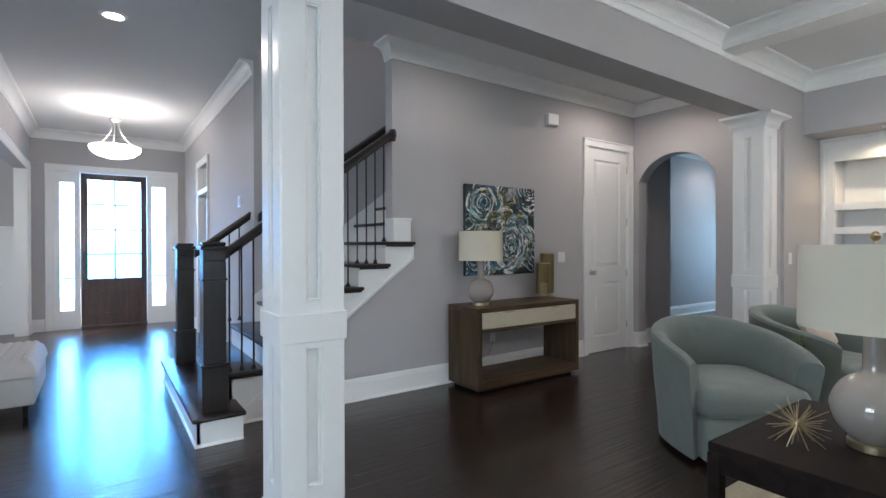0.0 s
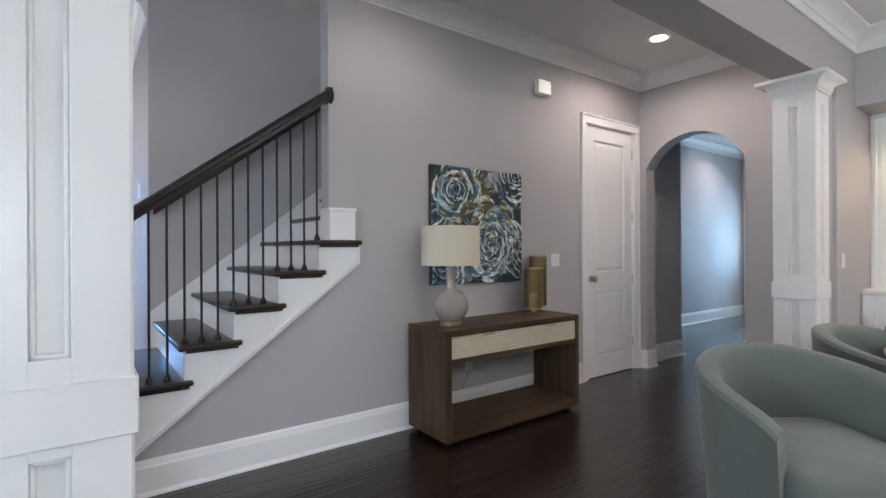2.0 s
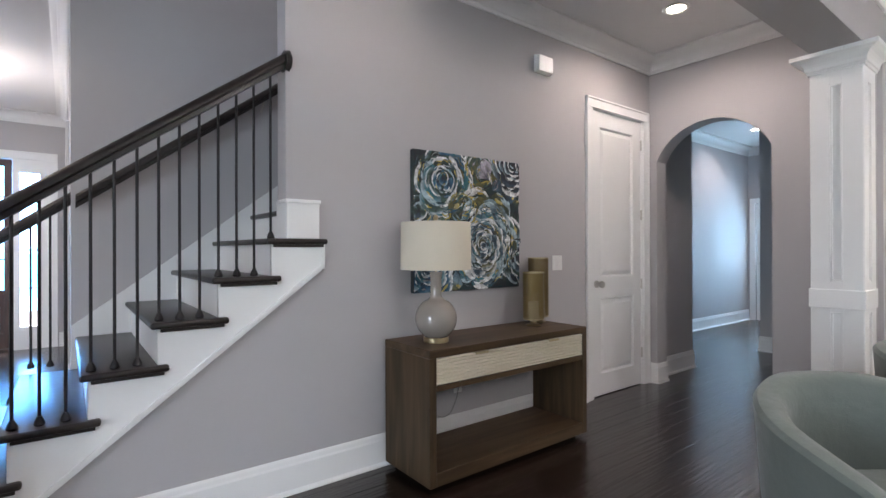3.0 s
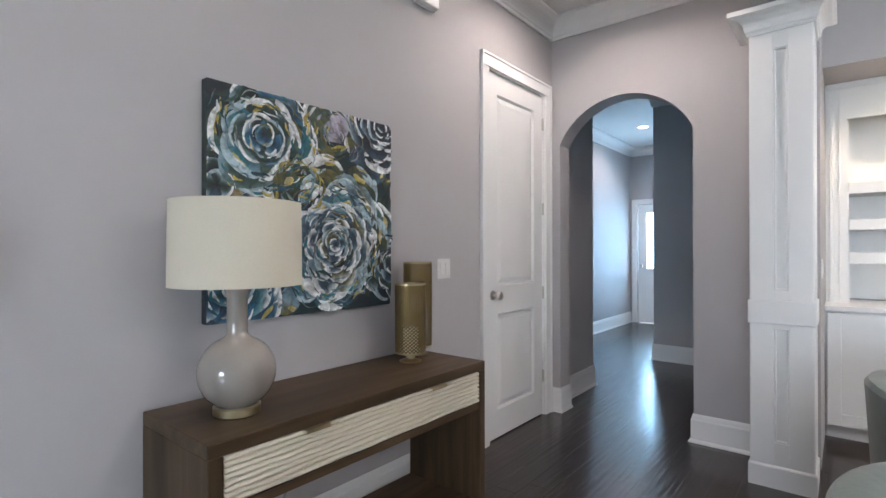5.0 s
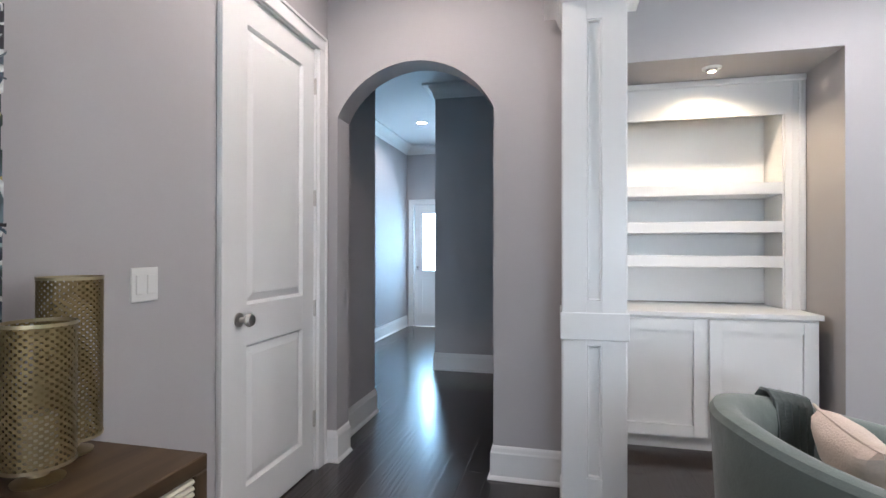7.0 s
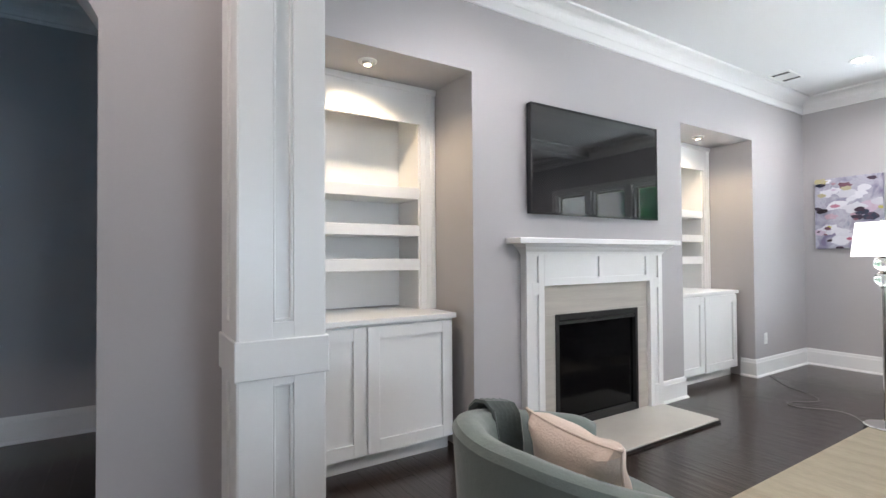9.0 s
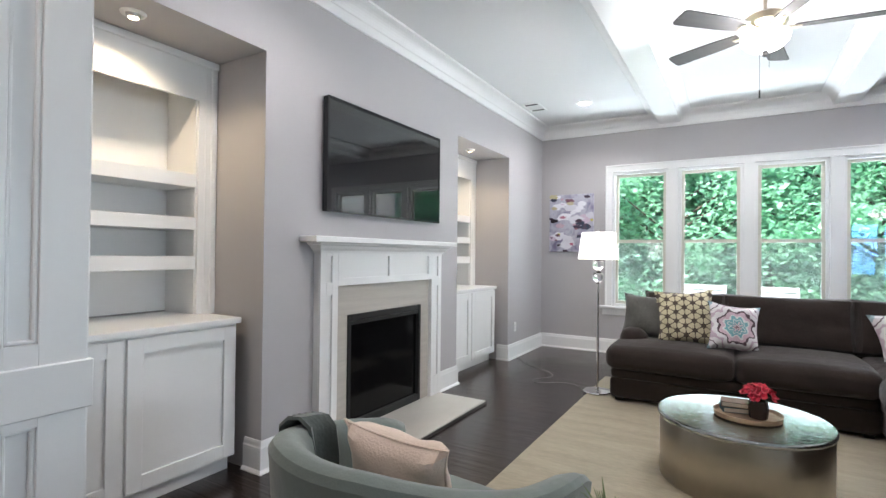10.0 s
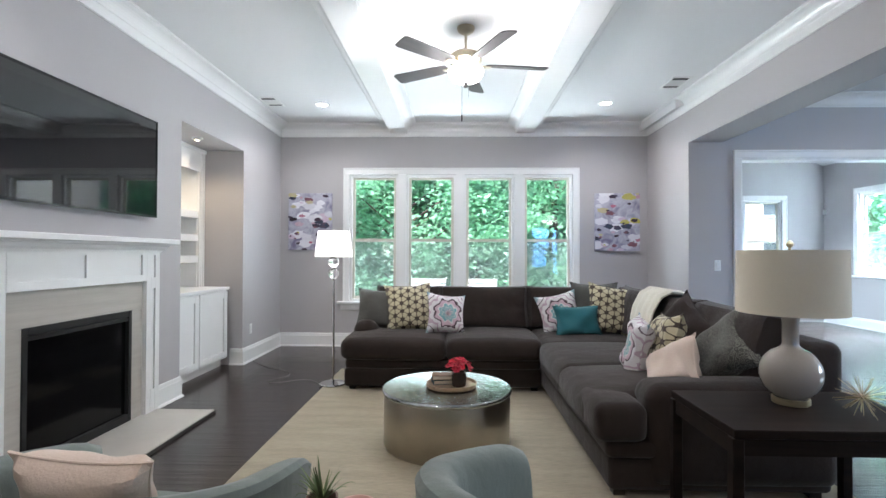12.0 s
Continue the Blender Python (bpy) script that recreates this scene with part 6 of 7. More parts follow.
def pierced(name, col):
    """Gold sheet with small round holes in rows round the cylinder."""
    m = mat(name, col, 0.5, 0.85, var=0.2, bump=0.1)
    nt = m.node_tree
    n, ln = nt.nodes, nt.links
    b = n["Principled BSDF"]
    co, sep = n.new("ShaderNodeTexCoord"), n.new("ShaderNodeSeparateXYZ")
    ln.new(co.outputs["Object"], sep.inputs[0])

    def mth(op, a, c=None):
        q = n.new("ShaderNodeMath")
        q.operation = op
        for i, v in enumerate((a, c)):
            if v is None:
                continue
            if isinstance(v, (int, float)):
                q.inputs[i].default_value = v
            else:
                ln.new(v, q.inputs[i])
        return q.outputs[0]
    ang = mth('ARCTAN2', sep.outputs[1], sep.outputs[0])
    u = mth('SINE', mth('MULTIPLY', ang, 24.0))
    v = mth('SINE', mth('MULTIPLY', sep.outputs[2], 400.0))
    hole = mth('LESS_THAN', mth('MULTIPLY', u, v), 0.22)
    ln.new(hole, b.inputs["Alpha"])
    return m


M_PERF = pierced("pierced_gold", (0.26, 0.19, 0.085))
hurricane(5.22, 4.77, 0.072, 0.365, "short pierced gold candle cylinder on the console")
hurricane(5.365, 4.855, 0.072, 0.46, "tall pierced gold candle cylinder on the console")

# ---- pendant, bench, small wall fittings ----
pn = thing("pendant_light", pose(1.66, 8.75, H), "nickel pendant with a glowing white glass bowl", "pendant light")
part("canopy", lathe(bmesh.new(), [(0.075, 0), (0.078, -0.012), (0.06, -0.025), (0.012, -0.03)], n=32), M_NICKEL, pn, "", True)
part("rod", tube(bmesh.new(), (0, 0, -0.16), (0, 0, -0.02), 0.006), M_NICKEL, pn)
part("hub", lathe(bmesh.new(), [(0.02, -0.13), (0.06, -0.145), (0.062, -0.165), (0.03, -0.19), (0.0, -0.2)], n=28), M_NICKEL, pn, "", True)
for k in range(3):
    a = 2.1 * k + 0.4
    bm = bmesh.new()
    last = None
    for i in range(9):
        t = i / 8
        r = 0.035 + 0.235 * t ** 2.2
        q = Vector((r * math.cos(a), r * math.sin(a), -0.17 - 0.33 * t))
        if last:
            tube(bm, last, q, 0.0075, None, 8)
        last = q
    part("arm", bm, M_NICKEL, pn, "", True)
M_PBOWL = glow("lit_pendant_bowl", (1.0, 0.96, 0.92), 2.8)
part("bowl", lathe(bmesh.new(), [(0.275, -0.50), (0.283, -0.515), (0.27, -0.56), (0.2, -0.615), (0.1, -0.645), (0, -0.652)], n=56, caps=False), M_PBOWL, pn, "glowing white glass bowl", True).visible_shadow = False

bn = thing("tufted_bench", pose(0.73, 6.44, 0), "white tufted upholstered bench on short dark legs", "bench")
M_BENCH = weave("ivory_linen", (0.6, 0.58, 0.56), 160)
part("frame", sof(-0.36, -0.46, 0.10, 0.36, 0.46, 0.31, 0.02, puff=0.004, cuts=6), M_BENCH, bn, "", True)
bm = bmesh.new()
nx, ny = 36, 46
grid = []
for i in range(nx + 1):
    row = []
    for j in range(ny + 1):
        x, y = -0.375 + 0.75 * i / nx, -0.475 + 0.95 * j / ny
        e = min(1, min(0.375 - abs(x), 0.475 - abs(y)) / 0.07)
        tf = abs(math.sin((x + y) * 26)) ** 0.5 * abs(math.sin((x - y) * 26)) ** 0.5
        row.append(bm.verts.new((x, y, 0.315 + 0.10 * math.sqrt(max(0, 1 - (1 - max(0, e)) ** 2)) + 0.05 * tf * max(0, e))))
    grid.append(row)
for i in range(nx):
    for j in range(ny):
        bm.faces.new((grid[i][j], grid[i + 1][j], grid[i + 1][j + 1], grid[i][j + 1]))
bmesh.ops.recalc_face_normals(bm, faces=bm.faces)
part("tufted_top", bm, M_BENCH, bn, "diamond-tufted seat", True)
for sx in (-1, 1):
    for sy in (-1, 1):
        part("leg", tube(bmesh.new(), (sx * 0.30, sy * 0.40, 0), (sx * 0.30, sy * 0.40, 0.11), 0.014, 0.022, 10), M_IRON, bn)


def plate(m, gangs, label):
    root = thing("light_switch", m, label, "light switch", "wall switches")
    w = 0.035 + 0.0225 * (gangs - 1)
    part("cover_plate", box(-w, -0.006, -0.058, w, 0, 0.058, 0.003, 1), M_PLASTIC, root)
    for g in range(gangs):
        x = (g - (gangs - 1) / 2) * 0.046
        part("rocker", box(x - 0.016, -0.010, -0.033, x + 0.016, -0.005, 0.033, 0.002, 1), M_PLASTIC, root)


plate(pose(5.73, YC, 1.155), 2, "white double rocker switch on the greige wall")
plate(pose(7.22, 3.30, 1.15), 1, "white rocker switch on the greige pier")
plate(pose(2.22, -1.54, 1.15, 0, 0, 180), 1, "white rocker switch on the kitchen wall")
plate(pose(HX1, 6.70, 1.75, 0, 0, -90), 2, "white wall switch beside the stair")
for nm, m in (("power_outlet", pose(XF, -1.76, 0.38, 0, 0, -90)), ("power_outlet", pose(4.72, YC, 0.38)), ("power_outlet", pose(-0.2, SY, 0.4, 0, 0, 180))):
    root = thing(nm, m, "white wall power outlet low on the wall", "outlet", "wall outlets")
    part("cover_plate", box(-0.035, -0.006, -0.058, 0.035, 0, 0.058, 0.003, 1), M_PLASTIC, root)
    for z in (-0.022, 0.022):
        part("socket", box(-0.016, -0.009, z - 0.014, 0.016, -0.005, z + 0.014, 0.004, 2), M_PLASTIC, root)
db = thing("door_chime", pose(5.575, YC, 2.66), "white box door chime high on the greige wall", "chime")
part("cover", box(-0.10, -0.05, -0.06, 0.06, 0, 0.06, 0.006, 2), M_PLASTIC, db)
part("base", box(-0.105, -0.02, -0.065, 0.065, -0.0005, 0.065, 0.003, 1), M_PLASTIC, db)
mo = thing("alarm_sensor", pose(SX + 0.001, SY + 0.06, 2.1, 0, 0, 90), "small white alarm sensor in the sunroom corner", "sensor")
part("shell", box(-0.03, -0.045, -0.05, 0.03, 0, 0.05, 0.01, 2), M_PLASTIC, mo)


# ---- paintings ----
def paint(name, stops, rough=0.5, scale=25.0):
    """Brush strokes: each stroke takes its own colour, streaked along its length."""
    m = bpy.data.materials.new(name)
    m.use_nodes = True
    n, ln = m.node_tree.nodes, m.node_tree.links
    b = n["Principled BSDF"]
    b.inputs["Roughness"].default_value = rough
    g = n.new("ShaderNodeNewGeometry")
    co = n.new("ShaderNodeTexCoord")
    t = n.new("ShaderNodeTexNoise")
    t.inputs["Scale"].default_value, t.inputs["Detail"].default_value = scale, 5
    ln.new(co.outputs["Object"], t.inputs["Vector"])
    ad = n.new("ShaderNodeMath")
    ad.operation = 'MULTIPLY_ADD'
    ln.new(t.outputs["Fac"], ad.inputs[0])
    ad.inputs[1].default_value = 0.55
    sb = n.new("ShaderNodeMath")
    sb.operation = 'SUBTRACT'
    ln.new(g.outputs["Random Per Island"], sb.inputs[0])
    sb.inputs[1].default_value = 0.27
    ln.new(sb.outputs[0], ad.inputs[2])
    r = ramp_node(n, stops)
    ln.new(ad.outputs[0], r.inputs[0])
    ln.new(r.outputs[0], b.inputs["Base Color"])
    bp = n.new("ShaderNodeBump")
    bp.inputs["Strength"].default_value, bp.inputs["Distance"].default_value = 0.3, 0.002
    ln.new(t.outputs["Fac"], bp.inputs["Height"])
    ln.new(bp.outputs[0], b.inputs["Normal"])
    return m


def wash(name, stops, scale):
    """A painted ground of blended patches."""
    m = bpy.data.materials.new(name)
    m.use_nodes = True
    n, ln = m.node_tree.nodes, m.node_tree.links
    b = n["Principled BSDF"]
    b.inputs["Roughness"].default_value = 0.55
    co = n.new("ShaderNodeTexCoord")
    t = n.new("ShaderNodeTexNoise")
    t.inputs["Scale"].default_value, t.inputs["Detail"].default_value, t.inputs["Distortion"].default_value = scale, 5, 1.2
    ln.new(co.outputs["Object"], t.inputs["Vector"])
    r = ramp_node(n, stops)
    ln.new(t.outputs["Fac"], r.inputs[0])
    ln.new(r.outputs[0], b.inputs["Base Color"])
    return m


M_GROUND = wash("succulent_ground", [(0.25, (0.006, 0.008, 0.014)), (0.42, (0.008, 0.03, 0.036)), (0.5, (0.02, 0.022, 0.03)), (0.6, (0.035, 0.06, 0.045)), (0.74, (0.07, 0.11, 0.13))], 6)


def pigment(name):
    """Oil paint: takes the stroke's own pigment, streaked by the brush."""
    m = bpy.data.materials.new(name)
    m.use_nodes = True
    n, ln = m.node_tree.nodes, m.node_tree.links
    b = n["Principled BSDF"]
    b.inputs["Roughness"].default_value = 0.5
    at, co, t, mx, hsv = n.new("ShaderNodeAttribute"), n.new("ShaderNodeTexCoord"), n.new("ShaderNodeTexNoise"), n.new("ShaderNodeMapRange"), n.new("ShaderNodeHueSaturation")
    at.attribute_name = "pigment"
    t.inputs["Scale"].default_value, t.inputs["Detail"].default_value, t.inputs["Distortion"].default_value = 22, 5, 1.5
    ln.new(co.outputs["Object"], t.inputs["Vector"])
    ln.new(t.outputs["Fac"], mx.inputs["Value"])
    mx.inputs["From Min"].default_value, mx.inputs["From Max"].default_value = 0.3, 0.7
    mx.inputs["To Min"].default_value, mx.inputs["To Max"].default_value = 0.45, 1.45
    ln.new(at.outputs["Color"], hsv.inputs["Color"]), ln.new(mx.outputs[0], hsv.inputs["Value"])
    ln.new(hsv.outputs[0], b.inputs["Base Color"])
    bp = n.new("ShaderNodeBump")
    bp.inputs["Strength"].default_value, bp.inputs["Distance"].default_value = 0.25, 0.002
    ln.new(t.outputs["Fac"], bp.inputs["Height"])
    ln.new(bp.outputs[0], b.inputs["Normal"])
    return m


M_PIGMENT = pigment("oil_pigment")
INK, NAVY, BLUE, TEAL = (0.006, 0.008, 0.014), (0.014, 0.022, 0.042), (0.02, 0.11, 0.2), (0.02, 0.15, 0.19)
SLATE, SAGE, MOSS, OLIVE = (0.04, 0.085, 0.125), (0.05, 0.1, 0.08), (0.02, 0.045, 0.035), (0.11, 0.105, 0.035)
PALE, ICE, CHALK, MUST, LILAC = (0.17, 0.26, 0.31), (0.36, 0.47, 0.52), (0.72, 0.74, 0.74), (0.46, 0.35, 0.06), (0.42, 0.38, 0.46)


def blend(a, b, t):
    t = max(0.0, min(1.0, t))
    return tuple(p + (q - p) * t for p, q in zip(a, b))


class Strokes:
    """Brush marks laid one over the other on the canvas, each vertex with its pigment."""
    def __init__(self, w, h, seed):
        self.w, self.h, self.vs, self.fs, self.cs = w, h, [], [], []
        self.rng, self.layer = random.Random(seed), 0

    def grid(self, rows):
        """rows of (x, z, colour)."""
        y = -0.0385 - 0.000016 * self.layer
        self.layer += 1
        base, k = len(self.vs), len(rows[0])
        for row in rows:
            for x, z, c in row:
                self.vs.append((max(-self.w, min(self.w, x)), y, max(-self.h, min(self.h, z))))
                self.cs.append(c)
        for i in range(len(rows) - 1):
            for j in range(k - 1):
                q = base + i * k + j
                quad = (q, q + 1, q + k + 1, q + k)
                pts = [self.vs[v] for v in quad]
                if max(p[0] for p in pts) - min(p[0] for p in pts) > 1e-5 and max(p[2] for p in pts) - min(p[2] for p in pts) > 1e-5:
                    self.fs.append(quad)

    def arc(self, cx, cz, r, a0, a1, width, c0, c1, squash=1.0, flare=0.0):
        """One curved brush mark, thick in its middle."""
        n, rows = 8, []
        ph = self.rng.uniform(0, 6.28)
        for i in range(n + 1):
            t = i / n
            a = a0 + (a1 - a0) * t
            wd = width * (0.12 + 0.88 * math.sin(math.pi * min(1.0, 0.08 + 0.9 * t)) ** 0.8) * (1 + 0.22 * math.sin(7 * t + ph))
            rr = r * (1 + flare * math.sin(math.pi * t)) + 0.004 * math.sin(5 * t + ph)
            row = []
            for q in (-0.5, 0.0, 0.5):
                row.append((cx + (rr + wd * q) * math.cos(a), cz + (rr + wd * q) * math.sin(a) * squash, blend(c0, c1, q + 0.5 + 0.3 * math.sin(4 * t + ph))))
            rows.append(row)
        self.grid(rows)

    def petal(self, cx, cz, a, r0, r1, half, deep, body, rim, white, yellow):
        """A fleshy leaf about (cx, cz): deep at its root, lighter to its lip, with a brushed light lip."""
        rng = self.rng
        n, m, rows = 10, 5, []
        lean, side = rng.uniform(-0.1, 0.1), rng.uniform(-0.7, 0.7)
        ph = rng.uniform(0, 6.28)

        def lip(s):
            return r1 * (1 - 0.2 * abs(s) ** 2.4 + lean * s) * (1 + 0.02 * math.sin(5 * s + ph))
        for i in range(n + 1):
            s = -1 + 2 * i / n
            row = []
            for j in range(m + 1):
                t = j / m
                r = r0 + (lip(s) - r0) * t
                g = t ** 1.3 + 0.3 * math.sin(3.5 * (s - side)) * t
                c = blend(deep, body, g * 1.8) if g < 0.56 else blend(body, rim, (g - 0.56) * 1.9)
                ang = a + s * half * (0.72 + 0.28 * t)
                row.append((cx + r * math.cos(ang), cz + r * math.sin(ang), c))
            rows.append(row)
        self.grid(rows)
        if yellow and rng.random() < yellow:
            b = rng.uniform(-0.6, 0.2)
            self.arc(cx, cz, r1 * rng.uniform(0.78, 0.88), a + b * half, a + (b + 0.6) * half, (r1 - r0) * 0.16, MUST, blend(MUST, CHALK, 0.25))
        k0, k1 = rng.choice(((-1, 0.95), (-0.95, 0.4), (-0.4, 1), (-0.8, 0.7), (-1, 0.1), (0.0, 1)))
        if rng.random() < white:
            rows = []
            wd = (r1 - r0) * rng.uniform(0.12, 0.3)
            tint = rng.choice((CHALK, CHALK, CHALK, ICE))
            for i in range(13):
                t = i / 12
                s = k0 + (k1 - k0) * t
                th = wd * (0.15 + 0.85 * math.sin(math.pi * (0.06 + 0.88 * t))) * (1 + 0.25 * math.sin(6 * t + ph))
                ang, r = a + s * half, lip(s)
                rows.append([(cx + q * math.cos(ang), cz + q * math.sin(ang), c) for q, c in ((r - th, blend(tint, body, 0.35)), (r - th * 0.4, tint), (r + 0.003, tint))])
            self.grid(rows)

    def rosette(self, cx, cz, radii, counts, deep, bodies, rims, white=0.9, yellow=0.0, wide=1.25, only=None):
        rng = self.rng
        for k, (r1, q) in enumerate(zip(radii, counts)):
            inner = radii[k + 1] * 0.72 if k + 1 < len(radii) else 0.0
            ph = rng.uniform(0, 6.28)
            order = list(range(q))
            rng.shuffle(order)
            for i in order:
                a = ph + 6.283 * (i + rng.uniform(-0.2, 0.2)) / q
                if only and not only(a):
                    continue
                self.petal(cx, cz, a, inner, r1 * rng.uniform(0.9, 1.08), math.pi / q * wide * rng.uniform(0.9, 1.2), deep, rng.choice(bodies), rng.choice(rims), white, yellow)

    def mesh(self, name):
        me = bpy.data.meshes.new(name)
        me.from_pydata(self.vs, [], self.fs)
        at = me.color_attributes.new("pigment", 'FLOAT_COLOR', 'POINT')
        for d, c in zip(at.data, self.cs):
            d.color = (*c, 1.0)
        return me


def succulent_art():
    w, h = 0.456, 0.441
    root = thing("canvas_painting", pose(4.806, YC - 0.002, 1.436), "square canvas painting of blue-green succulent rosettes", "painting")
    part("canvas", box(-w, -0.038, -h, w, -0.0, h, 0.003, 1), M_GROUND, root)
    k = Strokes(w, h, 23)
    rng = k.rng
    top = lambda a: math.sin(a) > -0.05 and math.cos(a) > -0.75
    # loose leaves in the gaps
    for x, z, r, c, d in ((-0.08, 0.37, 0.11, OLIVE, MOSS), (0.06, 0.36, 0.12, SAGE, OLIVE), (0.16, 0.30, 0.12, LILAC, NAVY), (0.26, 0.36, 0.1, OLIVE, INK), (0.30, 0.20, 0.11, SLATE, INK), (-0.02, 0.24, 0.12, OLIVE, MOSS), (-0.16, 0.02, 0.1, SAGE, NAVY), (-0.12, -0.30, 0.14, PALE, SLATE), (-0.30, -0.02, 0.16, SAGE, OLIVE), (0.42, 0.10, 0.1, MOSS, INK)):
        for i in range(5):
            a = rng.uniform(0, 6.28)
            k.petal(x, z, a, 0.0, r * rng.uniform(0.8, 1.2), 0.55, d, c, rng.choice((c, PALE, OLIVE)), 0.45, 0.6)
    k.rosette(-0.36, -0.30, (0.22, 0.16, 0.10, 0.05), (6, 6, 5, 4), NAVY, (SLATE, TEAL, BLUE), (PALE, ICE), 0.8, 0.15)
    k.rosette(-0.42, 0.06, (0.16, 0.11, 0.06), (6, 5, 4), INK, (MOSS, SAGE, SLATE), (PALE, ICE, OLIVE), 0.8, 0.5)
    k.rosette(0.46, -0.24, (0.19, 0.14, 0.09, 0.05), (7, 6, 5, 4), INK, (NAVY, SLATE, MOSS), (PALE, SAGE, ICE), 0.95, 0.15)
    k.rosette(0.395, 0.425, (0.21, 0.165, 0.125, 0.09, 0.055, 0.03), (6, 6, 6, 5, 5, 3), INK, (INK, NAVY, NAVY), (SLATE, PALE), 1.0, 0.0, 1.1)
    # the large loose rosette with blue hearts
    k.rosette(-0.235, 0.265, (0.235, 0.18), (6, 5), INK, (MOSS, TEAL, BLUE, SAGE), (SAGE, PALE, TEAL), 1.0, 0.35, 1.15)
    k.rosette(-0.235, 0.275, (0.135, 0.09, 0.045), (5, 4, 3), NAVY, (MOSS, SAGE, BLUE), (PALE, OLIVE, ICE), 1.0, 0.5, 1.15)
    # small rosette between them
    k.rosette(-0.07, 0.10, (0.095, 0.065, 0.035), (6, 5, 3), NAVY, (TEAL, MOSS, SLATE), (OLIVE, SAGE, PALE), 0.5, 0.9)
    # outer olive leaves over the main rosette
    for r in (0.39, 0.345, 0.305):
        k.rosette(0.105, -0.14, (r, 0.27), (9, 1), INK, (OLIVE, MOSS, SAGE), (OLIVE, PALE, SAGE), 0.7, 1.0, 1.2, top)
    k.rosette(0.105, -0.15, (0.28, 0.235), (10, 9), INK, (SLATE, MOSS, TEAL, SLATE), (PALE, SLATE, ICE), 0.95, 0.15, 1.2)
    k.rosette(0.105, -0.15, (0.205, 0.165, 0.135, 0.105, 0.078, 0.052, 0.03), (8, 7, 7, 6, 6, 5, 3), NAVY, (SLATE, SLATE, PALE, OLIVE), (ICE, PALE, CHALK), 1.0, 0.18, 1.15)
    # loose brush marks that follow the petals and break their outlines
    for cx, cz, R, count, tints in ((0.105, -0.15, 0.29, 190, (SLATE, NAVY, INK, ICE, CHALK, TEAL, PALE, MOSS, MUST)), (0.105, -0.14, 0.40, 50, (OLIVE, MUST, MOSS, INK, SAGE, PALE)), (-0.235, 0.265, 0.24, 120, (TEAL, BLUE, MOSS, INK, CHALK, SAGE, MUST, PALE)), (0.395, 0.425, 0.2, 40, (INK, NAVY, ICE, CHALK)), (-0.07, 0.10, 0.12, 40, (TEAL, MUST, OLIVE, INK, PALE)), (-0.36, -0.30, 0.22, 70, (BLUE, NAVY, PALE, TEAL, CHALK)), (0.1, 0.33, 0.16, 60, (OLIVE, MUST, CHALK, INK, SAGE, LILAC)), (0.46, -0.24, 0.18, 50, (INK, SLATE, CHALK, MOSS))):
        for _ in range(count):
            r = R * math.sqrt(rng.uniform(0.02, 1.0))
            a, span = rng.uniform(0, 6.283), rng.uniform(0.012, 0.045) / max(0.05, r) * 2
            x, z = cx + r * math.cos(a), cz + r * math.sin(a)
            if cz < -0.13 and cx == 0.105 and R == 0.40 and (math.sin(a) < 0 or r < 0.29):
                continue
            if abs(x) > w - 0.012 or abs(z) > h - 0.012:
                continue
            c = rng.choice(tints)
            k.arc(cx, cz, r, a, a + span * rng.choice((-1, 1)), rng.uniform(0.005, 0.016), c, blend(c, rng.choice(tints), 0.5), 1.0, rng.uniform(-0.08, 0.08))
    me = k.mesh("brushwork")
    me.materials.append(M_PIGMENT)
    ob = new("brushwork", me)
    ob.parent = root
    tagged(ob, "brushed petals in teal, slate, white and mustard", "", "", "stuff")


succulent_art()
M_ABS = wash("abstract_ground", [(0.28, (0.2, 0.18, 0.29)), (0.42, (0.36, 0.35, 0.45)), (0.55, (0.5, 0.5, 0.57)), (0.68, (0.3, 0.32, 0.43)), (0.8, (0.42, 0.3, 0.34))], 7)
M_ABD = paint("abstract_dark", [(0.0, (0.015, 0.01, 0.015)), (0.4, (0.06, 0.03, 0.05)), (0.7, (0.03, 0.05, 0.09)), (1.0, (0.25, 0.1, 0.13))])
M_ABY = paint("abstract_yellow", [(0.0, (0.3, 0.28, 0.02)), (0.6, (0.55, 0.5, 0.05)), (1.0, (0.5, 0.45, 0.3))])
M_ABP = paint("abstract_pink", [(0.0, (0.45, 0.12, 0.2)), (0.5, (0.5, 0.3, 0.36)), (1.0, (0.6, 0.5, 0.6))])
M_ABW = paint("abstract_white", [(0.0, (0.6, 0.6, 0.65)), (1.0, (0.76, 0.76, 0.8))])


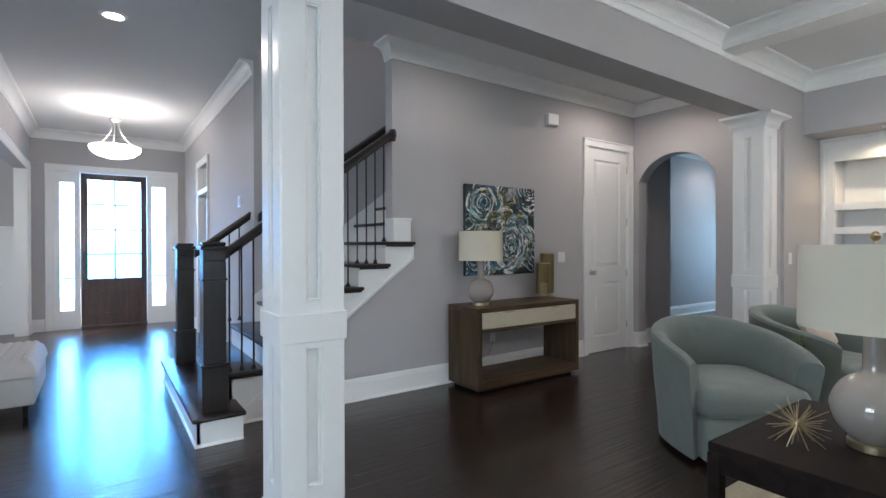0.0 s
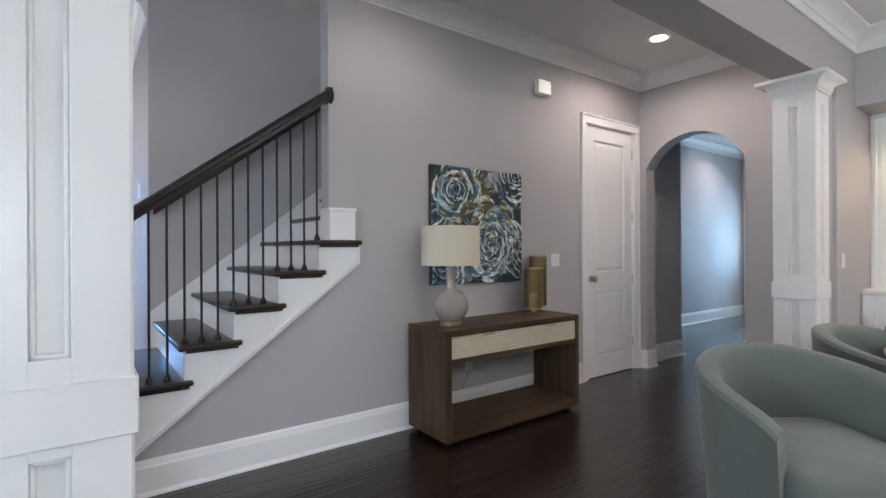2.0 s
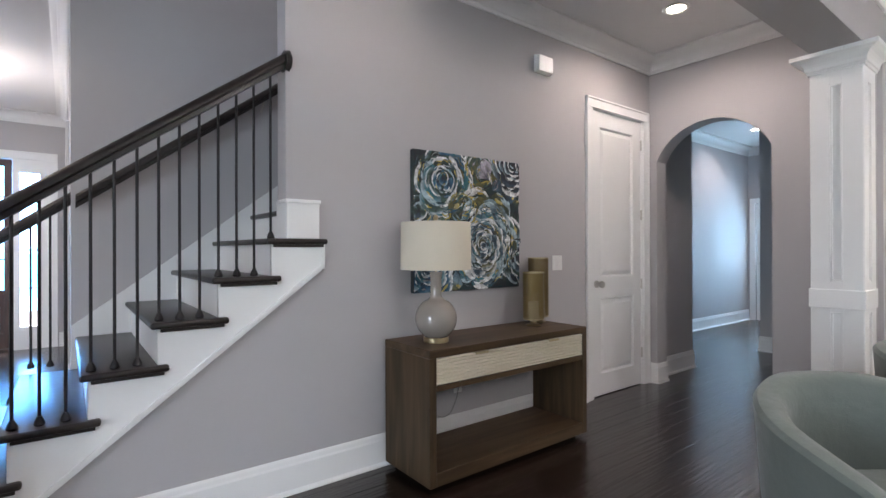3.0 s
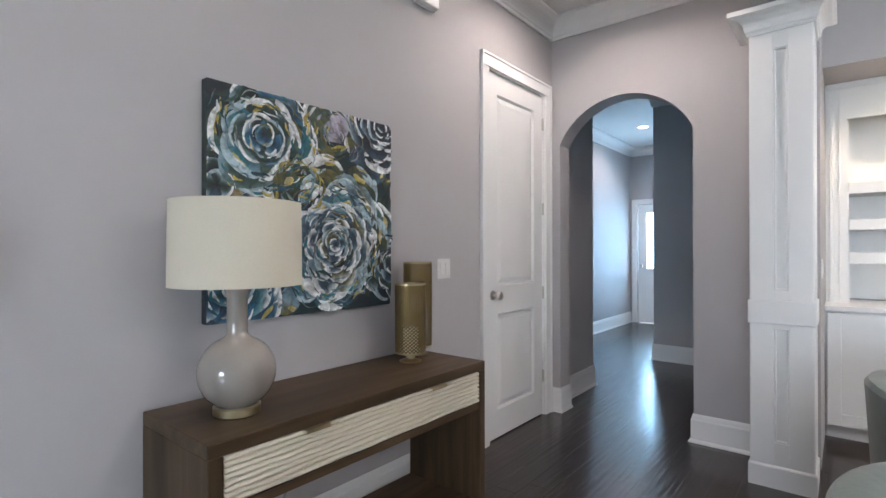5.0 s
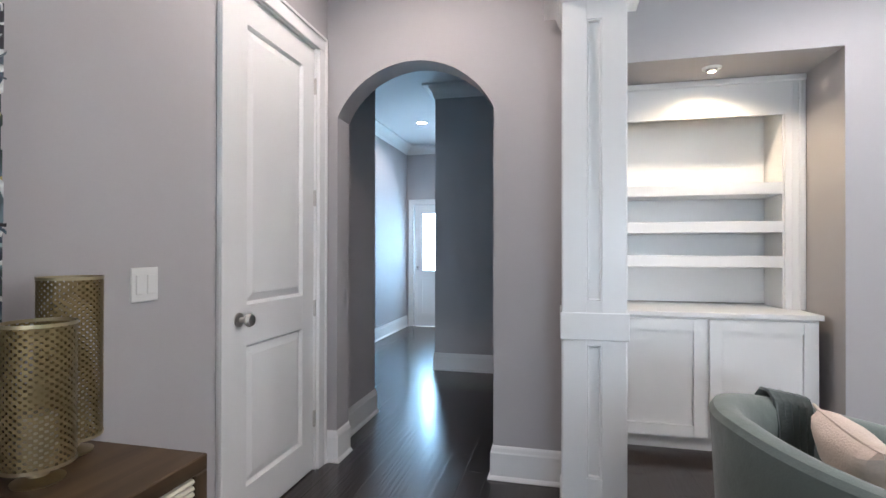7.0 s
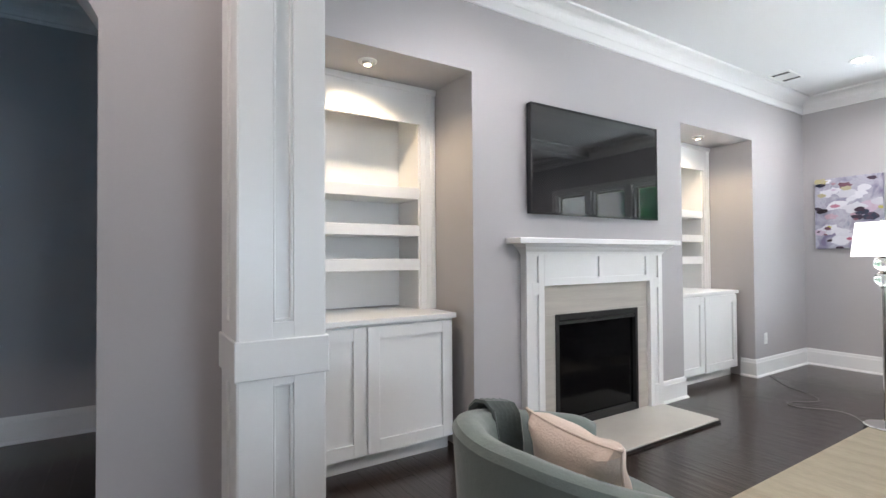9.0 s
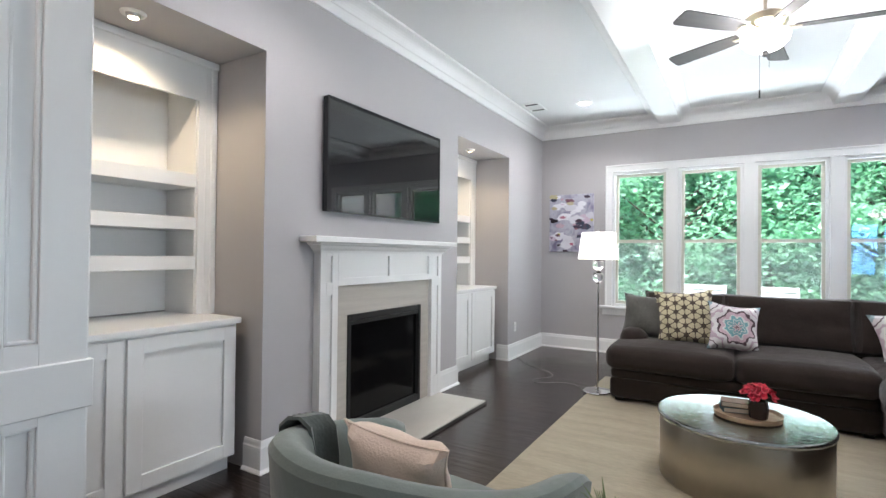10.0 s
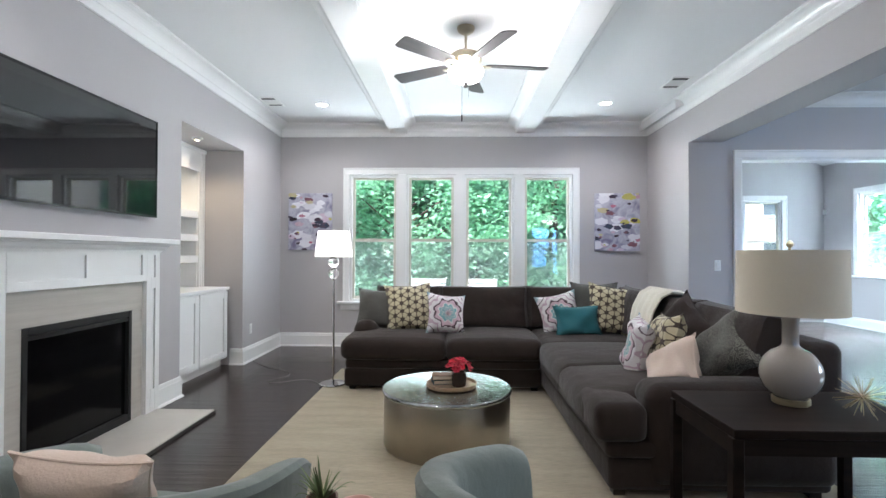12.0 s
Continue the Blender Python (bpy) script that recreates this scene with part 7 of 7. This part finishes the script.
def abstract_art(x, z, seed, spots, label):
    w, h = 0.30, 0.39
    root = thing("canvas_painting", pose(x, YW + 0.001, z, 0, 0, 180), label, "painting", "paintings beside the windows")
    part("canvas", box(-w, -0.036, -h, w, 0, h, 0.003, 1), M_ABS, root)
    rng = random.Random(seed)
    for nm, mt, k, big in (("white_stroke", M_ABW, 15, 0.085), ("pink_stroke", M_ABP, 9, 0.05), ("dark_stroke", M_ABD, 18, 0.045), ("yellow_stroke", M_ABY, 7, 0.04)):
        bm = bmesh.new()
        for i in range(k):
            if nm in spots and i < len(spots[nm]):
                cx, cz, s = spots[nm][i]
            else:
                cx, cz, s = rng.uniform(-w, w), rng.uniform(-h, h), rng.uniform(0.3, 1) * big
            y = -0.0372 - 0.0002 * i - {"w": 0, "p": 0.006, "d": 0.007, "y": 0.010}[nm[0]] * 0.2
            vs = []
            for q in range(14):
                a = 6.283 * q / 14
                rr = s * (0.7 + 0.5 * rng.random())
                vs.append(bm.verts.new((max(-w, min(w, cx + rr * 1.3 * math.cos(a))), y, max(-h, min(h, cz + rr * 0.7 * math.sin(a))))))
            bm.faces.new(vs)
        tagged(part(nm, bm, mt, root), kind="stuff")


abstract_art(7.13, 1.71, 5, {"dark_stroke": [(-0.02, 0.3, 0.05), (0.2, -0.05, 0.06), (0.12, 0.0, 0.05), (-0.24, 0.32, 0.04), (0.05, 0.06, 0.04)], "pink_stroke": [(0.18, 0.05, 0.08)], "yellow_stroke": [(-0.24, 0.36, 0.05)]}, "lavender and white abstract canvas with dark blots")
abstract_art(2.95, 1.71, 9, {"dark_stroke": [(-0.1, 0.12, 0.045), (0.0, -0.08, 0.05), (-0.12, -0.06, 0.05), (0.12, -0.05, 0.06), (0.2, -0.3, 0.05), (-0.04, -0.32, 0.03)], "yellow_stroke": [(-0.2, 0.16, 0.06), (0.16, 0.34, 0.07), (0.24, 0.02, 0.06), (0.1, 0.0, 0.05)]}, "lavender and white abstract canvas with yellow and dark strokes")


# ---- outdoors ----
M_GRASS = mat("lawn", (0.06, 0.1, 0.03), 0.95, var=0.3, scale=0.6, grain=0.2, gscale=20, bump=0.6)
M_CONC = mat("concrete", (0.42, 0.41, 0.39), 0.8, var=0.1, scale=2)
bm = bmesh.new()
bm.faces.new([bm.verts.new(p) for p in ((-400, -400, -0.3), (400, -400, -0.3), (400, 400, -0.3), (-400, 400, -0.3))])
struct("ground", bm, M_GRASS, "green lawn around the house", "ground")
struct("pavement", box(0.2, 11.0, -0.3, 3.2, 16.0, -0.06), M_CONC, "pale concrete front walk", "pavement")
struct("road", box(-60, 16.0, -0.3, 60, 24.0, -0.25), M_CONC, "pale sunlit street", "road")
M_BARK = mat("bark", (0.09, 0.065, 0.05), 0.9, var=0.3, scale=3, grain=0.2, gscale=30, bump=0.8, stretch=(3, 3, 0.6))
M_LEAVES = mat("tree_leaves", (0.22, 0.44, 0.3), 0.5, var=0.25, scale=1.5, island=0.6, bump=0.0)
n, ln = M_LEAVES.node_tree.nodes, M_LEAVES.node_tree.links
tl, mx = n.new("ShaderNodeBsdfTranslucent"), n.new("ShaderNodeMixShader")
tl.inputs[0].default_value = (0.3, 0.66, 0.42, 1)
mx.inputs[0].default_value = 0.45
ln.new(n["Principled BSDF"].outputs[0], mx.inputs[1]), ln.new(tl.outputs[0], mx.inputs[2])
ln.new(mx.outputs[0], n["Material Output"].inputs[0])


def tree(x, y, h, rad, seed, leaves, low=0.5):
    rng = random.Random(seed)
    root = thing("tree", pose(x, y, -0.31), "leafy green deciduous tree in sunlight", "tree", "trees behind the house")
    bm = bmesh.new()
    tube(bm, (0, 0, 0), (0.1, 0.05, h * 0.35), 0.16, 0.12, 10)
    tube(bm, (0.1, 0.05, h * 0.35), (-0.05, 0.1, h * 0.8), 0.12, 0.04, 10)
    clumps = []
    for i in range(26):
        a, zz = rng.uniform(0, 6.28), rng.uniform(low, h)
        rr = rad * rng.uniform(0.35, 1.0) * (1.0 if zz < h * 0.6 else max(0.25, (h - zz) / (h * 0.4)))
        c0 = Vector((rr * math.cos(a), rr * math.sin(a), zz))
        clumps.append((c0, rng.uniform(0.45, 1.0)))
        z0 = min(h * 0.75, max(0.6, zz - 0.7 * rr))
        tube(bm, (0.04, 0.06, z0), c0, 0.035, 0.008, 6)
    part("trunk", bm, M_BARK, root, "brown trunk with limbs", True)
    vs, fs = [], []
    for _ in range(leaves):
        c0, s = clumps[rng.randrange(len(clumps))]
        d = Vector((rng.gauss(0, 1), rng.gauss(0, 1), rng.gauss(0, 0.8)))
        p = c0 + d * s * 0.5
        u = Vector((rng.gauss(0, 1), rng.gauss(0, 1), rng.gauss(0, 0.5))).normalized()
        nrm = Vector((rng.gauss(0, 0.6), rng.gauss(0, 0.6), 1)).normalized()
        v = u.cross(nrm).normalized()
        k = rng.uniform(0.07, 0.15) * (1.0 if leaves > 15000 else 1.6)
        b0 = len(vs)
        vs += [p, p + u * k * 0.5 + v * k * 0.38, p + u * k * 1.15, p + u * k * 0.5 - v * k * 0.38]
        fs += [(b0, b0 + 1, b0 + 2), (b0, b0 + 2, b0 + 3)]
    me = bpy.data.meshes.new("crown")
    me.from_pydata([tuple(v) for v in vs], [], fs)
    me.materials.append(M_LEAVES)
    ob = new("crown", me)
    ob.parent = root
    tagged(ob, "uneven crown of small green leaves")


TR = [(8.6, -10.5, 6.5, 2.2, 1), (6.4, -9.2, 5.8, 2.0, 2), (4.4, -10.0, 6.6, 2.1, 3), (2.4, -9.4, 6.2, 2.0, 4), (0.2, -10.4, 6.5, 2.2, 5), (-6.5, -9.5, 6.0, 2.0, 7), (10.8, -12.0, 7.5, 2.4, 8),
      (7.6, -14.0, 8.5, 2.8, 9), (3.4, -14.2, 8.8, 2.9, 10), (0.4, -15.0, 8.4, 2.6, 11), (-5.0, -6.0, 5.5, 1.9, 12), (5.5, -13.0, 8.0, 2.6, 13), (1.4, -13.0, 8.2, 2.6, 14), (9.6, -18.0, 10, 3.2, 15), (6.0, -18.5, 10.5, 3.3, 16), (2.2, -18.0, 10, 3.2, 17), (13.0, -16.5, 10, 3.2, 18)]
for x, y, h, r, s in TR:
    tree(x, y, h, r, s, 22000 if y > -11.5 else 11000)
M_PATIO = mat("white_patio_frame", (0.75, 0.77, 0.78), 0.4)
for x in (5.75, 4.75):
    pc = thing("patio_bench", pose(x, -5.6, -0.3), "white slatted garden bench on the lawn", "bench", "garden benches")
    for z in (0.85, 0.95, 1.05):
        part("back_slat", box(-0.42, -0.02, z - 0.04, 0.42, 0.02, z + 0.04, 0.006, 1), M_PATIO, pc)
    for k in range(4):
        part("seat_slat", box(-0.42, 0.08 + k * 0.11, 0.44, 0.42, 0.17 + k * 0.11, 0.47, 0.006, 1), M_PATIO, pc)
    for sx in (-1, 1):
        part("back_post", box(sx * 0.40 - 0.025, -0.045, 0, sx * 0.40 + 0.025, -0.02, 1.09), M_PATIO, pc)
        part("front_leg", box(sx * 0.40 - 0.025, 0.48, 0, sx * 0.40 + 0.025, 0.53, 0.44), M_PATIO, pc)
        part("seat_bearer", box(sx * 0.40 - 0.02, -0.02, 0.39, sx * 0.40 + 0.02, 0.50, 0.44), M_PATIO, pc)

# pale brick house past the garden
M_PBRICK = mat("pale_brick", (0.55, 0.5, 0.46), 0.8, var=0.15, scale=6, grain=0.1, gscale=30)
M_ROOF = mat("grey_shingle", (0.12, 0.12, 0.13), 0.9, var=0.2)
M_PANE = mat("dark_window_pane", (0.06, 0.09, 0.11), 0.15, bump=0.0)
hs = thing("neighbour_house", pose(-7.4, -21.0, -0.3), "pale brick house past the garden with white windows", "house")
part("wall", box(-4.5, -6, 0, 3.6, 0, 5.6), M_PBRICK, hs)
bm = bmesh.new()
a = [bm.verts.new(p) for p in ((-4.9, -6.4, 5.6), (4.0, -6.4, 5.6), (4.0, -3, 8.0), (-4.9, -3, 8.0), (-4.9, 0.4, 5.6), (4.0, 0.4, 5.6))]
for f in ((0, 1, 2, 3), (3, 2, 5, 4), (0, 3, 4), (1, 5, 2), (0, 4, 5, 1)):
    bm.faces.new([a[i] for i in f])
bmesh.ops.recalc_face_normals(bm, faces=bm.faces)
part("roof", bm, M_ROOF, hs)
for x in (-3.8, -1.8, 0.2, 2.2):
    for z in (1.0, 3.5):
        wd = part("window", box(x, 0.0, z, x + 1.1, 0.06, z + 1.4), M_TRIM, hs)
        part("pane", box(x + 0.1, 0.03, z + 0.1, x + 1.0, 0.07, z + 1.3), M_PANE, wd)


# painted brick on the sunroom's garden side
M_WBRICK = mat("white_painted_brick", (0.7, 0.69, 0.66), 0.7, var=0.08, scale=8, grain=0.05, gscale=60, bump=0.3, island=0.12)


def brick_face(x, y0, y1, z0, z1):
    """Running bond that faces +x, joints set back."""
    vs, fs = [], []
    z, k = z0, 0
    while z < z1:
        y = y0 - (0.105 if k % 2 else 0.0)
        while y < y1:
            a, b = max(y, y0), min(y + 0.2, y1)
            if b - a > 0.03:
                n0 = len(vs)
                for dx, e in ((0.0, 0.0), (0.012, 0.003)):
                    vs += [(x + dx, a + e, z + e), (x + dx, b - e, z + e), (x + dx, b - e, z + 0.062 - e), (x + dx, a + e, z + 0.062 - e)]
                fs += [(n0 + 4, n0 + 5, n0 + 6, n0 + 7)] + [(n0 + i, n0 + (i + 1) % 4, n0 + 4 + (i + 1) % 4, n0 + 4 + i) for i in range(4)]
            y += 0.21
        z += 0.074
        k += 1
    me = bpy.data.meshes.new("brick_veneer")
    me.from_pydata(vs, [], fs)
    me.materials.append(M_WBRICK)
    ob = new("brick_veneer", me)
    ob.parent = bpy.data.objects["wall_sunroom_east"]
    tagged(ob, "white painted brick in running bond", "", "", "stuff")


brick_face(2.603, -5.64, -2.88, -0.28, 4.15)


# ---- hardwood planks ----
def planks():
    """Boards along x with eased edges; each has its own length and tone."""
    floor_ob = bpy.data.objects["floor"]
    rng = random.Random(21)
    pw = 0.127
    near, far_v, far_f = 0, [], []
    spans = [(-4.5, 12.9, -1.70, 3.5), (-3.1, 12.4, 3.5, 6.10), (-3.1, 4.2, 6.10, 10.9), (-2.0, 2.5, -5.65, -1.70), (2.5, 8.4, -2.72, -1.70)]

    def slab(x0, y0, x1, y1):
        e = 0.0014
        z0, z1 = -0.012, 0.0
        lo = [(x0, y0), (x1, y0), (x1, y1), (x0, y1)]
        hi = [(x0 + e, y0 + e), (x1 - e, y0 + e), (x1 - e, y1 - e), (x0 + e, y1 - e)]
        vs = [(x, y, z0) for x, y in lo] + [(x, y, z1 - 0.0007) for x, y in lo] + [(x, y, z1) for x, y in hi]
        fs = [(8, 9, 10, 11)]
        for k in range(4):
            q = (k + 1) % 4
            fs += [(k, q, 4 + q, 4 + k), (4 + k, 4 + q, 8 + q, 8 + k)]
        return vs, fs
    for ax0, ax1, ay0, ay1 in spans:
        y = ay0
        while y < ay1 - 0.01:
            y1 = min(y + pw, ay1)
            x = ax0 - rng.uniform(0, 0.9)
            while x < ax1:
                ln = rng.choice((0.6, 0.9, 1.1, 1.35, 1.6))
                a, b = max(x, ax0), min(x + ln, ax1)
                x += ln
                if b - a < 0.02:
                    continue
                vs, fs = slab(a, y, b, y1)
                if near < 300 and 1.9 < (a + b) / 2 < 8.0 and 2.6 < y < 5.0:
                    me = bpy.data.meshes.new("plank")
                    me.from_pydata(vs, [], fs)
                    me.materials.append(M_FLOOR)
                    ob = new("plank", me)
                    ob.parent = floor_ob
                    near += 1
                else:
                    k = len(far_v)
                    far_v.extend(vs)
                    far_f.extend([tuple(i + k for i in f) for f in fs])
            y = y1
    me = bpy.data.meshes.new("plank_field")
    me.from_pydata(far_v, [], far_f)
    me.materials.append(M_FLOORI)
    ob = new("plank_field", me)
    ob.parent = floor_ob
    tagged(ob, "dark-stained hardwood planks", "", "", "stuff")


M_FLOORI = scraped(wood("dark_hardwood_field", (0.011, 0.0062, 0.0048), (0.027, 0.0155, 0.0115), 0.26, 'x', 0.7, 0.25, bump=0.015), 0.0027)
n, ln = M_FLOORI.node_tree.nodes, M_FLOORI.node_tree.links
hsv = [q for q in n if q.bl_idname == "ShaderNodeHueSaturation"][0]
old = hsv.inputs["Value"].links[0].from_socket
g = n.new("ShaderNodeNewGeometry")
r = n.new("ShaderNodeMath")
r.operation = 'MULTIPLY_ADD'
ln.new(g.outputs["Random Per Island"], r.inputs[0])
r.inputs[1].default_value, r.inputs[2].default_value = 0.6, 0.7
mu = n.new("ShaderNodeMath")
mu.operation = 'MULTIPLY'
ln.new(r.outputs[0], mu.inputs[0]), ln.new(old, mu.inputs[1])
ln.new(mu.outputs[0], hsv.inputs["Value"])
planks()
